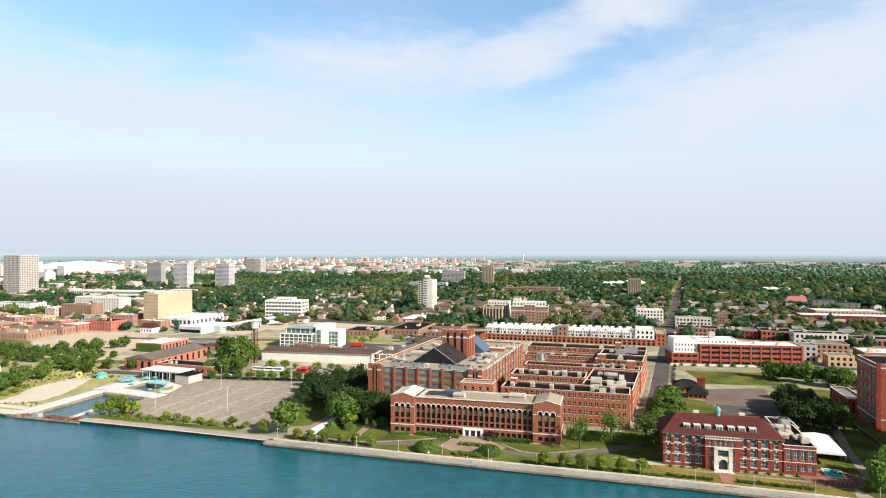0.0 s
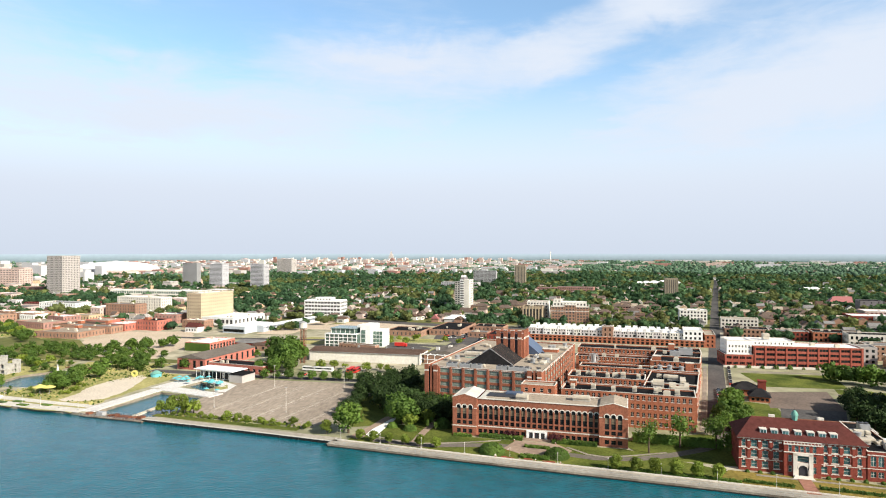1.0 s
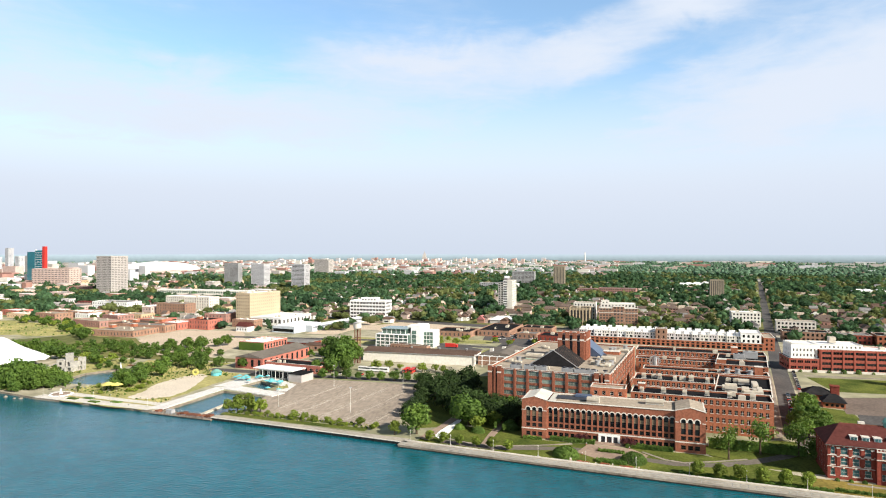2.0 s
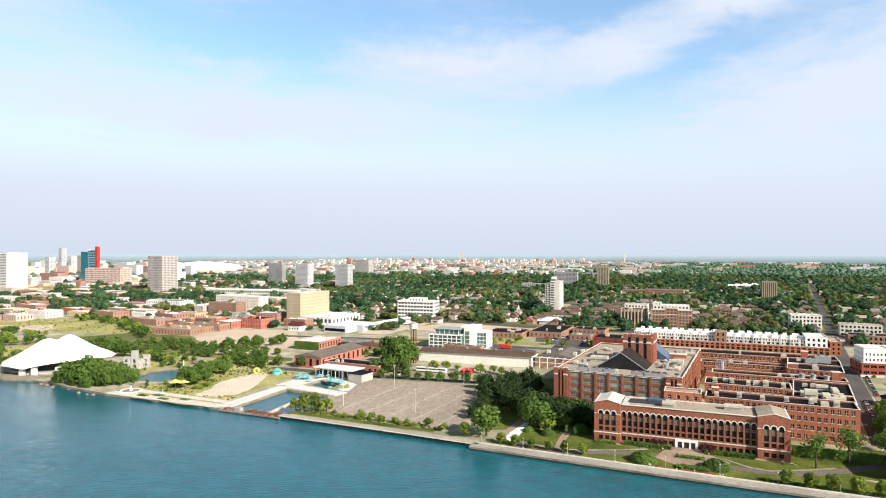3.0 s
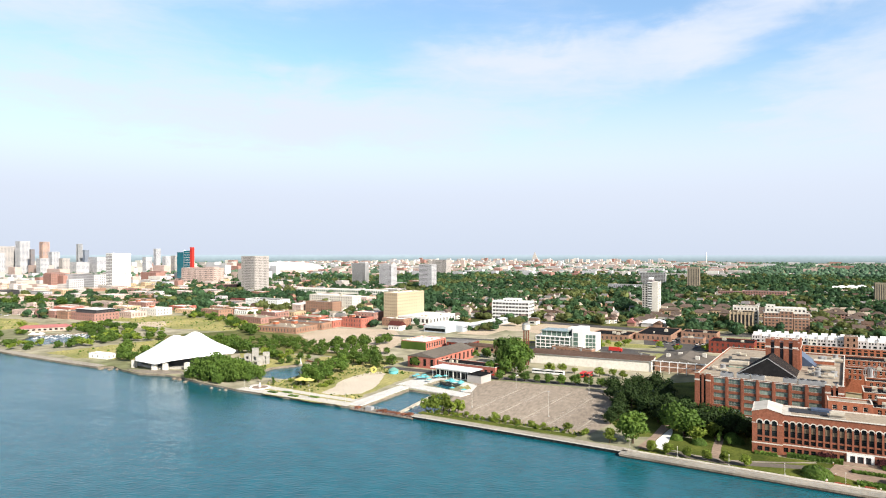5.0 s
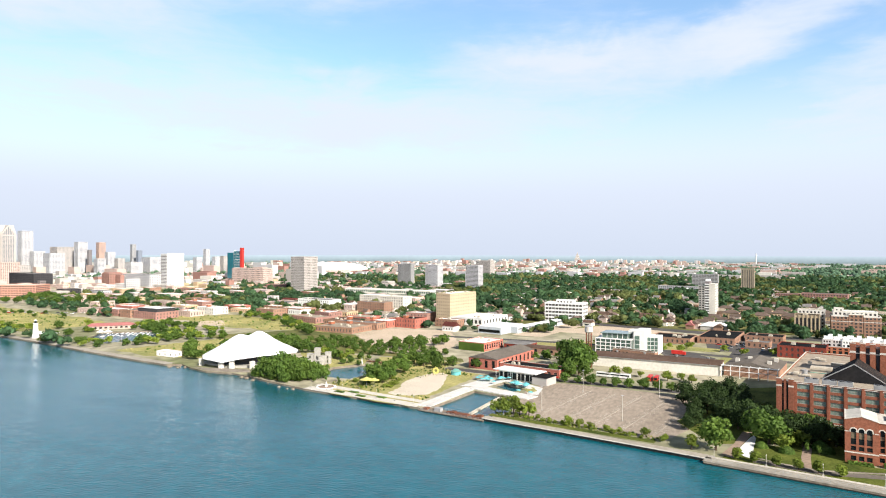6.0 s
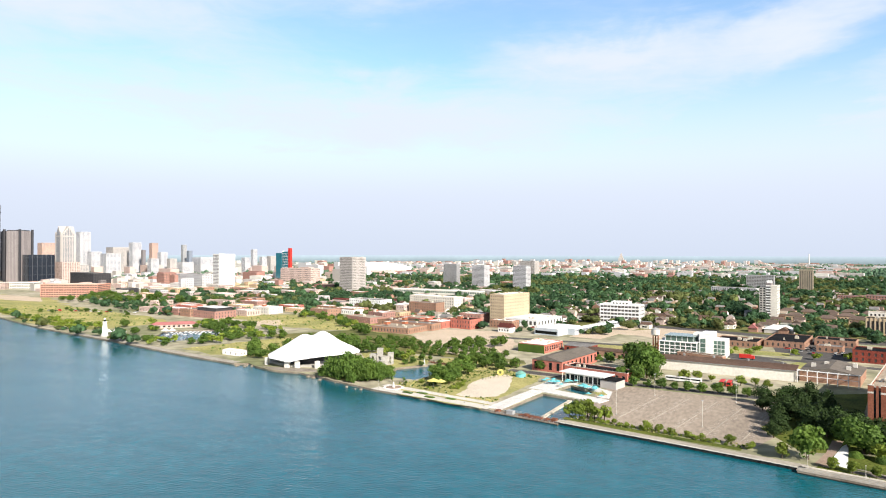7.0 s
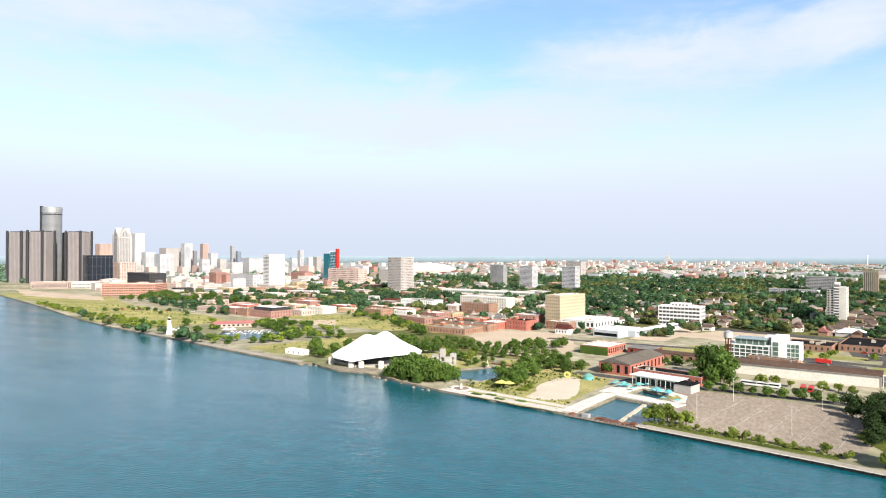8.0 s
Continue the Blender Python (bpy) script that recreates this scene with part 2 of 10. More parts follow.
M["rust"] = mat("rusty_steel", (0.20, 0.075, 0.04), 0.8, 1.2, 0.35)
M["leaf"] = mat("leaves", (0.112, 0.180, 0.028), 0.7, 0.55, 0.4, tint=(0.050, 0.098, 0.018), fine=12, bump=0.0, rnd=0.3, spec=0.25)
M["leaf_light"] = mat("light_leaves", (0.185, 0.235, 0.03), 0.7, 0.55, 0.35, tint=(0.115, 0.165, 0.024), fine=12, bump=0.0, rnd=0.3)
# bluer than the near leaves, some distance haze worked into the green
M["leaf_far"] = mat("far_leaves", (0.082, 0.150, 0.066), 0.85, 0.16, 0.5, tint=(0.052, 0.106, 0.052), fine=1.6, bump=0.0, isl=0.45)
M["leaf_purple"] = mat("purple_leaves", (0.07, 0.016, 0.02), 0.8, 1, 0.3, bump=0.0)
leafy(M["leaf"], (0.14, 0.25, 0.04))
leafy(M["leaf_light"], (0.24, 0.30, 0.04), 0.3)
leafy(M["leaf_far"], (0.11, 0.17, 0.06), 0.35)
M["leaf_olive"] = mat("olive_leaves", (0.150, 0.170, 0.060), 0.85, 0.16, 0.5, tint=(0.10, 0.125, 0.045), fine=1.6, bump=0.0, isl=0.4)
M["leaf_deep"] = mat("deep_green_leaves", (0.050, 0.098, 0.046), 0.85, 0.16, 0.5, tint=(0.034, 0.070, 0.036), fine=1.6, bump=0.0, isl=0.4)
leafy(M["leaf_olive"], (0.17, 0.19, 0.06), 0.35)
leafy(M["leaf_deep"], (0.07, 0.12, 0.05), 0.3)
# darker copy of the leaves, building shade over the groves put into the colour
M["leaf_shaded"] = mat("shaded_leaves", (0.028, 0.052, 0.012), 0.75, 0.55, 0.4, tint=(0.018, 0.034, 0.008), fine=12, bump=0.0, rnd=0.25, spec=0.2)
M["brick_office"] = brick_mat("office_brick", (0.33, 0.098, 0.068), (0.25, 0.07, 0.05))
M["bark"] = mat("bark", (0.10, 0.075, 0.05), 0.95, 2, 0.3)
M["brick_rust"] = brick_mat("rust_brick", (0.46, 0.165, 0.122), (0.33, 0.12, 0.09))
M["glass_pale"] = mat("pale_green_glass", (0.11, 0.17, 0.14), 0.15, 0.8, 0.25, bump=0.0, rnd=0.3, spec=0.5)
M["deck"] = mat("pale_deck", (0.66, 0.64, 0.61), 0.85, 1.6, 0.25, tint=(0.50, 0.47, 0.43), fine=9)
M["glass_blue"] = mat("teal_sash_glass", (0.07, 0.155, 0.155), 0.2, 0.8, 0.3, bump=0.0, rnd=0.4, spec=0.3)
M["lawn_gold"] = mat("sunburnt_lawn", (0.25, 0.185, 0.05), 0.95, 0.5, 0.4, tint=(0.095, 0.10, 0.024))
M["drive"] = mat("worn_drive", (0.17, 0.148, 0.126), 0.95, 0.5, 0.25)
M["town_wall"] = mat("pale_pink_render", (0.56, 0.52, 0.50), 0.8, 0.6, 0.12)
M["court"] = mat("brown_court", (0.185, 0.145, 0.12), 0.95, 0.4, 0.3)
M["blind"] = mat("tan_blind", (0.20, 0.155, 0.10), 0.8, 1, 0.2)
M["fabric"] = mat("white_tent_fabric", (0.88, 0.88, 0.88), 0.55, 0.4, 0.03, bump=0.05)
M["pink"] = mat("pink_metal_roof", (0.38, 0.15, 0.14), 0.6, 0.6, 0.1)
M["red"] = mat("red_paint", (0.55, 0.035, 0.025), 0.5, 1, 0.1)
M["teal"] = mat("teal_canvas", (0.14, 0.47, 0.50), 0.7, 1, 0.15)
M["lime"] = mat("yellow_green_paint", (0.62, 0.55, 0.16), 0.6, 1, 0.1)
M["slate"] = mat("slate_roof", (0.018, 0.018, 0.02), 0.85, 1, 0.3, tint=(0.035, 0.033, 0.032))
M["solar"] = mat("blue_grey_roof", (0.07, 0.10, 0.16), 0.35, 1, 0.15)
M["brick_peach"] = brick_mat("peach_brick", (0.50, 0.345, 0.27), (0.42, 0.28, 0.22))
M["tan_rib"] = mat("tan_ribbed_panel", (0.31, 0.265, 0.195), 0.85, 0.6, 0.15)
M["silver_panel"] = mat("silver_blue_panel", (0.50, 0.535, 0.57), 0.5, 0.5, 0.15)
M["dim_mullion"] = mat("dull_grey_mullion", (0.075, 0.08, 0.09), 0.5, 0.6, 0.12)
M["promenade"] = mat("worn_pale_promenade", (0.41, 0.37, 0.31), 0.9, 0.5, 0.25, fine=5)
M["pool"] = mat("pool_water", (0.06, 0.55, 0.52), 0.08, 1, 0.06, spec=0.5)
M["backdrop"] = mat("distant_land", (0.05, 0.07, 0.075), 1.0, 0.02, 0.3, fine=0.3, bump=0)


def water_mat():
    m = mat("river_water", (0.0005, 0.092, 0.120), 0.16, 0.06, 0.2, tint=(0.0005, 0.068, 0.096), fine=1, bump=0, spec=0.3)
    nt = m.node_tree
    N, Lk = nt.nodes.new, nt.links.new
    bsdf = nt.nodes["Principled BSDF"]
    pos = N("ShaderNodeNewGeometry").outputs["Position"]
    mp = N("ShaderNodeMapping")
    mp.inputs["Rotation"].default_value = (0, 0, radians(25))
    mp.inputs["Scale"].default_value = (0.55, 1.0, 1.0)
    Lk(pos, mp.inputs[0])
    a, b = N("ShaderNodeTexNoise"), N("ShaderNodeTexNoise")
    for n, s, d in ((a, 1.1, 4), (b, 0.2, 3)):
        Lk(mp.outputs[0], n.inputs["Vector"])
        n.inputs["Scale"].default_value, n.inputs["Detail"].default_value = s, d
    ad = N("ShaderNodeMath")
    ad.operation = "MULTIPLY_ADD"
    ad.inputs[1].default_value = 1.0
    Lk(b.outputs[0], ad.inputs[0]), Lk(a.outputs[0], ad.inputs[2])
    bp = N("ShaderNodeBump")
    bp.inputs["Strength"].default_value, bp.inputs["Distance"].default_value = 0.55, 0.32
    Lk(ad.outputs[0], bp.inputs["Height"])
    Lk(bp.outputs[0], bsdf.inputs["Normal"])
    # calmer and rougher streaks on the surface
    mp2, c, rr = N("ShaderNodeMapping"), N("ShaderNodeTexNoise"), N("ShaderNodeMapRange")
    mp2.inputs["Rotation"].default_value = (0, 0, radians(15))
    mp2.inputs["Scale"].default_value = (0.008, 0.03, 1.0)
    Lk(pos, mp2.inputs[0]), Lk(mp2.outputs[0], c.inputs["Vector"])
    c.inputs["Scale"].default_value, c.inputs["Detail"].default_value = 1.0, 4
    rr.inputs["From Min"].default_value, rr.inputs["From Max"].default_value = 0.35, 0.65
    rr.inputs["To Min"].default_value, rr.inputs["To Max"].default_value = 0.05, 0.2
    Lk(c.outputs[0], rr.inputs[0]), Lk(rr.outputs[0], bsdf.inputs["Roughness"])
    return m


M["water"] = water_mat()


# building blocks
def mesh_from(name, verts, faces, mats, idx=None):
    me = bpy.data.meshes.new(name)
    me.from_pydata([tuple(v) for v in verts], [], faces)
    for m in mats:
        me.materials.append(M[m])
    if idx is not None:
        me.polygons.foreach_set("material_index", idx)
    me.update()
    return me


class Shape:
    """Collects boxes, prisms and quads into one mesh."""

    def __init__(self):
        self.v, self.f, self.m = [], [], []

    def quad(self, *p, m=0):
        n = len(self.v)
        self.v += [tuple(q) for q in p]
        self.f.append(tuple(range(n, n + len(p))))
        self.m.append(m)
        return self

    def box(self, x0, y0, z0, x1, y1, z1, m=0):
        n = len(self.v)
        self.v += [(x, y, z) for z in (z0, z1) for x, y in ((x0, y0), (x1, y0), (x1, y1), (x0, y1))]
        self.f += [tuple(n + i for i in q) for q in ((3, 2, 1, 0), (4, 5, 6, 7), (0, 1, 5, 4), (1, 2, 6, 5), (2, 3, 7, 6), (3, 0, 4, 7))]
        self.m += [m] * 6
        return self

    def prism(self, pts, z0, z1, m=0):
        """An upright prism over a plan given anticlockwise."""
        n, k = len(self.v), len(pts)
        self.v += [(x, y, z0) for x, y in pts] + [(x, y, z1) for x, y in pts]
        self.f += [tuple(range(n + k - 1, n - 1, -1)), tuple(range(n + k, n + 2 * k))]
        self.f += [(n + i, n + (i + 1) % k, n + k + (i + 1) % k, n + k + i) for i in range(k)]
        self.m += [m] * (k + 2)
        return self

    def cyl(self, x, y, z0, z1, r0, r1=None, k=12, m=0):
        r1 = r0 if r1 is None else r1
        n = len(self.v)
        for z, r in ((z0, r0), (z1, r1)):
            self.v += [(x + r * math.cos(2 * math.pi * i / k), y + r * math.sin(2 * math.pi * i / k), z) for i in range(k)]
        self.f += [tuple(range(n + k - 1, n - 1, -1)), tuple(range(n + k, n + 2 * k))]
        self.f += [(n + i, n + (i + 1) % k, n + k + (i + 1) % k, n + k + i) for i in range(k)]
        self.m += [m] * (k + 2)
        return self

    def gable(self, x0, y0, x1, y1, z0, z1, axis="x", over=0.0, m=0):
        """A solid gable roof; the ridge runs along axis."""
        if axis == "x":
            yc = (y0 + y1) / 2
            p = [(x0, y0, z0), (x1, y0, z0), (x1, y1, z0), (x0, y1, z0), (x0, yc, z1), (x1, yc, z1)]
            f = [(3, 2, 1, 0), (0, 1, 5, 4), (2, 3, 4, 5), (1, 2, 5), (3, 0, 4)]
        else:
            xc = (x0 + x1) / 2
            p = [(x0, y0, z0), (x1, y0, z0), (x1, y1, z0), (x0, y1, z0), (xc, y0, z1), (xc, y1, z1)]
            f = [(3, 2, 1, 0), (0, 1, 4), (1, 2, 5, 4), (2, 3, 5), (3, 0, 4, 5)]
        n = len(self.v)
        self.v += p
        self.f += [tuple(n + i for i in q) for q in f]
        self.m += [m] * 5
        return self

    def hip(self, x0, y0, x1, y1, z0, z1, inset, m=0):
        yc = (y0 + y1) / 2
        n = len(self.v)
        self.v += [(x0, y0, z0), (x1, y0, z0), (x1, y1, z0), (x0, y1, z0), (x0 + inset, yc, z1), (x1 - inset, yc, z1)]
        self.f += [tuple(n + i for i in q) for q in ((3, 2, 1, 0), (0, 1, 5, 4), (1, 2, 5), (2, 3, 4, 5), (3, 0, 4))]
        self.m += [m] * 5
        return self

    def mesh(self, name, *mats):
        return mesh_from(name, self.v, self.f, mats, self.m if len(mats) > 1 else None)


def thing(name, m, label, category, group="", kind=""):
    ob = new(name)
    ob.matrix_basis = m
    return tagged(ob, label, category, group, kind)


def put(name, mesh, parent, label="", m=None):
    ob = new(name, mesh)
    ob.parent = parent
    if m is not None:
        ob.matrix_basis = m
    if label:
        ob["label"] = label
    return ob


def solo(name, mesh, m, label, category, group="", kind=""):
    ob = new(name, mesh)
    ob.matrix_basis = m
    return tagged(ob, label, category, group, kind)


def at(x, y, ang=0.0, z=0.0):
    return pose(x, y, z, 0, 0, ang)


PANES = {}


def lattice(w, h, nx, nz, b, y0, y1):
    """One connected frame with its glazing bars."""
    xs, zs = [], []
    for n, L, o, out in ((nx, w, -w / 2, xs), (nz, h, 0, zs)):
        for i in range(n + 1):
            p = o + (L - b) * i / n
            out += [p, p + b]
    k = len(xs)
    v = [(x, y, z) for y in (y0, y1) for z in zs for x in xs]
    f = []
    for j in range(len(zs) - 1):
        for i in range(k - 1):
            if i % 2 and j % 2:
                continue
            q = j * k + i
            f.append((q, q + 1, q + k + 1, q + k))
    m, top = k * len(zs), (len(zs) - 1) * k
    for i in range(k - 1):
        f += [(i + 1, i, m + i, m + i + 1), (top + i, top + i + 1, m + top + i + 1, m + top + i)]
    for j in range(len(zs) - 1):
        f += [(j * k, (j + 1) * k, m + (j + 1) * k, m + j * k), ((j + 1) * k + k - 1, j * k + k - 1, m + j * k + k - 1, m + (j + 1) * k + k - 1)]
    return v, f


def plain_window(parent, m, w, h, glass):
    """A dark pane with a pale lower sash rail and a stone sill, in one piece."""
    key = (round(w, 2), round(h, 2), glass, "sill")
    if key not in PANES:
        s = Shape().box(-w / 2, 0.02, 0, w / 2, 0.08, h).box(-w / 2 - 0.12, -0.34, -0.22, w / 2 + 0.12, 0.02, -0.004, m=1)
        s.box(-w / 2, -0.03, h * 0.46, w / 2, 0.019, h * 0.46 + 0.1, m=1).box(-0.05, -0.03, 0, 0.05, 0.018, h, m=1)
        PANES[key] = s.mesh("pane", glass, "pale_conc")
    return put("window", PANES[key], parent, m=m)


def window(parent, m, w, h, glass="glass", frame="stone", nx=1, nz=2, bar=0.09):
    """A window with its pane and its frame, in the plane y = 0 facing -y, its foot at the origin."""
    key = (round(w, 2), round(h, 2), glass, frame, nx, nz)
    if key not in PANES:
        pane = Shape().box(-w / 2, 0.02, 0, w / 2, 0.08, h).mesh("pane", glass)
        PANES[key] = (pane, mesh_from("frame", *lattice(w, h, nx, nz, bar, -0.06, 0.02), [frame or "stone"]))
    pane, fr = PANES[key]
    ob = put("window", pane, parent, m=m)
    if frame:
        put("frame", fr, ob)
    return ob


def side_frame(side, w, d):
    """Origin, x axis and inward axis of a side of a w x d block."""
    return {"f": (Vector((0, 0, 0)), Vector((1, 0, 0)), Vector((0, 1, 0)), w, 0),
            "r": (Vector((w, 0, 0)), Vector((0, 1, 0)), Vector((-1, 0, 0)), d, 90),
            "b": (Vector((w, d, 0)), Vector((-1, 0, 0)), Vector((0, -1, 0)), w, 180),
            "l": (Vector((0, d, 0)), Vector((0, -1, 0)), Vector((1, 0, 0)), d, 270)}[side]


def wall_side(s, o, ux, inw, L, z0, z1, openings, rec=0.3, m=0):
    """A wall with openings through to a recess; openings are (a, b, c, d) in length and height."""
    xs = sorted({0.0, L, *[v for p in openings for v in p[:2]]})
    zs = sorted({z0, z1, *[v for p in openings for v in p[2:4]]})
    up = Vector((0, 0, 1))
    hole = lambda x, z: any(p[0] < x < p[1] and p[2] < z < p[3] for p in openings)
    for za, zb in zip(zs, zs[1:]):
        run = None
        for xa, xb in zip(xs, xs[1:]):
            if hole((xa + xb) / 2, (za + zb) / 2):
                if run is not None:
                    s.quad(o + ux * run + up * za, o + ux * xa + up * za, o + ux * xa + up * zb, o + ux * run + up * zb, m=m)
                    run = None
            elif run is None:
                run = xa
        if run is not None:
            s.quad(o + ux * run + up * za, o + ux * L + up * za, o + ux * L + up * zb, o + ux * run + up * zb, m=m)
    r = inw * rec
    for a, b, c, d in [p[:4] for p in openings]:
        q = [o + ux * a + up * c, o + ux * b + up * c, o + ux * b + up * d, o + ux * a + up * d]
        for i in range(4):
            p1, p2 = q[i], q[(i + 1) % 4]
            s.quad(p1, p2, p2 + r, p1 + r, m=m)


def rows_of(h, floors, base=1.0, frac=0.55, top=0.8):
    fh = (h - top) / floors
    return [(i * fh + fh * (1 - frac) * 0.62, i * fh + fh * (1 - frac) * 0.62 + fh * frac) for i in range(floors)]


def ring_mesh(w, d, h, parapet, coping, wall):
    """Coping round the roof and the inner face of the parapet, in one piece."""
    v, k = [], 5
    for o, z in ((-0.08, h), (-0.08, h + 0.16), (0.42, h + 0.16), (0.42, h), (0.32, h - parapet + 0.1)):
        v += [(o, o, z), (w - o, o, z), (w - o, d - o, z), (o, d - o, z)]
    f = [(4 * r + i, 4 * r + (i + 1) % 4, 4 * r + 4 + (i + 1) % 4, 4 * r + 4 + i) for r in range(k - 1) for i in range(4)]
    return mesh_from("coping", v, f, [coping, wall], [0] * 12 + [1] * 4)


TAKEN = []
ROOFS = []


def keep_clear(x, y, ang, w, d):
    c, q = math.cos(radians(ang)), math.sin(radians(ang))
    TAKEN.append((x + c * w / 2 - q * d / 2, y + q * w / 2 + c * d / 2, c, q, w / 2, d / 2))


def taken(x, y, gap=0.0):
    for cx, cy, c, q, hw, hd in TAKEN:
        dx, dy = x - cx, y - cy
        if abs(dx * c + dy * q) < hw + gap and abs(dy * c - dx * q) < hd + gap:
            return True
    return False


def block(name, x, y, ang, w, d, h, label, category="building", wall="brick", roof="roof_dark", floors=3, cols=(8, 4), ww=1.4,
          rows=None, sides="frl", glass="glass", frame="stone", parapet=0.6, single=True, coping="stone", z=0.0, bands=(), frac=0.55, group="", nx=1, nz=2, lead=0.6):
    """A flat-roofed building with its parapet and its windows set back in the walls."""
    t = thing(name, at(x, y, ang, z), label, category, group)
    keep_clear(x, y, ang, w, d)
    s = Shape()
    rows = rows or rows_of(h, floors, frac=frac)
    joined = Shape()
    glass = "glass_dim" if not single and glass == "glass" else glass
    for side in "frbl":
        o, ux, inw, L, rot = side_frame(side, w, d)
        ops = []
        n = cols[0] if side in "fb" else cols[1]
        if side in sides and n:
            step = (L - 2 * lead) / n
            wid = min(ww, step * 0.86)
            for c, dd in rows:
                for i in range(n):
                    a = lead + step * (i + 0.5) - wid / 2
                    ops.append((a, a + wid, c, dd))
        wall_side(s, o, ux, inw, L, 0, h, ops)
        for a, b, c, dd in ops:
            p = o + ux * ((a + b) / 2) + inw * 0.22 + Vector((0, 0, c))
            if single and frame == "sill":
                plain_window(t, pose(*p, 0, 0, rot), b - a, dd - c, glass)
            elif single:
                window(t, pose(*p, 0, 0, rot), b - a, dd - c, glass, frame, nx, nz)
            else:
                q = [o + ux * a + inw * 0.24, o + ux * b + inw * 0.24]
                joined.quad(q[0] + Vector((0, 0, c)), q[1] + Vector((0, 0, c)), q[1] + Vector((0, 0, dd)), q[0] + Vector((0, 0, dd)))
    put("wall", s.mesh("wall", wall), t)
    r = Shape().box(0.3, 0.3, h - 0.9 if parapet > 0.3 else h - 0.3, w - 0.3, d - 0.3, h - parapet + 0.1)
    put("roof", r.mesh("roof", roof), t)
    if z == 0 and w * d > 260 and parapet > 0.3:
        ROOFS.append((x, y, ang, w, d, h - parapet + 0.1))
    put("parapet_coping", ring_mesh(w, d, h, parapet, wall if coping == "stone" and not single else coping, wall), t)
    for zb, hb in bands:
        b = Shape()
        b.box(-.1, -.1, zb, w + .1, -.002, zb + hb).box(w + .002, -.1, zb, w + .1, d + .1, zb + hb).box(-.1, -.002, zb, -.002, d + .1, zb + hb)
        put("belt_course", b.mesh("belt", coping), t)
    if joined.v:
        put("glazing", joined.mesh("glazing", glass), t)["kind"] = "stuff"
    return t

# ---- ground, river and quay ----
from mathutils.geometry import delaunay_2d_cdt

SHORE = [(-4700, 1500), (-2600, 1000), (-1900, 800), (-1508, 686), (-1108, 547), (-930, 479), (-795, 433.5), (-710, 412), (-641, 396.5), (-540, 369), (-486, 356), (-447, 348),
         (-438, 353), (-424, 345), (-404, 338), (-384, 339), (-370, 335), (-349, 327), (-325, 319), (-314, 315), (-234, 297.2), (-227.5, 306), (-220, 344), (-191.5, 335.5), (-189.5, 301),
         (-198, 288.6), (-163, 279.8), (-130, 271.0), (-101.5, 263.0), (-102, 259.2), (-42, 243.2), (41, 222.4), (104, 205), (400, 126), (4700, -1020)]
MARINA = [(-640, 462), (-600, 497), (-566, 474), (-556, 436), (-584, 408), (-612, 424)]
POND = [(-329, 350), (-303, 349), (-299, 372), (-303, 392), (-318, 400), (-332, 380)]
BASIN = [(-214, 361), (-199, 350.5), (-195, 359), (-210.5, 372.5)]


def inside(x, y, poly):
    c, j = False, len(poly) - 1
    for i in range(len(poly)):
        xi, yi = poly[i]
        xj, yj = poly[j]
        if (yi > y) != (yj > y) and x < (xj - xi) * (y - yi) / (yj - yi) + xi:
            c = not c
        j = i
    return c


LAND = SHORE + [(4700, 4850), (-4700, 4850)]


def build_ground():
    loops = [LAND, MARINA, POND, BASIN]
    vs, es = [], []
    for lp in loops:
        n = len(vs)
        vs += [Vector(p) for p in lp]
        es += [(n + i, n + (i + 1) % len(lp)) for i in range(len(lp))]
    V, _, T, *_ = delaunay_2d_cdt(vs, es, [], 0, 1e-4)
    tri = []
    for t in T:
        cx, cy = sum(V[i].x for i in t) / len(t), sum(V[i].y for i in t) / len(t)
        if inside(cx, cy, LAND) and not any(inside(cx, cy, h) for h in loops[1:]):
            tri.append(tuple(t))
    solo("ground", mesh_from("ground", [(v.x, v.y, 0) for v in V], tri, ["ground"]), at(0, 0), "flat city ground of worn grass, dirt and paving", "ground", kind="structure")
    s = Shape()
    for a, b in zip(SHORE, SHORE[1:]):
        s.quad((a[0], a[1], -4), (b[0], b[1], -4), (b[0], b[1], 0), (a[0], a[1], 0))
    for lp in loops[1:]:
        for a, b in zip(lp, lp[1:] + lp[:1]):
            s.quad((a[0], a[1], -4), (b[0], b[1], -4), (b[0], b[1], 0), (a[0], a[1], 0))
    solo("quay_wall", s.mesh("quay_wall", "quay"), at(0, 0), "weathered concrete quay wall along the river", "quay wall", kind="structure")
    w = Shape().quad((-4800, -4800, -1.15), (4800, -4800, -1.15), (4800, 1600, -1.15), (-4800, 1600, -1.15))
    solo("river_water", w.mesh("river_water", "water"), at(0, 0), "wide rippled blue-green river", "river", kind="structure")


build_ground()


def patch(name, material, pts, z, label, category):
    """A paved or planted area, a thin slab on the ground."""
    if sum(a[0] * b[1] - b[0] * a[1] for a, b in zip(pts, pts[1:] + pts[:1])) < 0:
        pts = pts[::-1]
    s = Shape().prism(pts, -0.05, z)
    return solo(name, s.mesh(name, material), at(0, 0), label, category, kind="structure")


def ragged(pts, amp, step=6.0, seed=1):
    """The outline pts with worn, uneven edges."""
    r, out = random.Random(seed), []
    for (ax, ay), (bx, by) in zip(pts, pts[1:] + pts[:1]):
        k = max(1, int(math.hypot(bx - ax, by - ay) / step))
        for i in range(k):
            u = (i + (r.uniform(-0.25, 0.25) if i else 0)) / k
            g = amp if i else 0.0
            out.append((ax + (bx - ax) * u + r.uniform(-g, g), ay + (by - ay) * u + r.uniform(-g, g)))
    return out


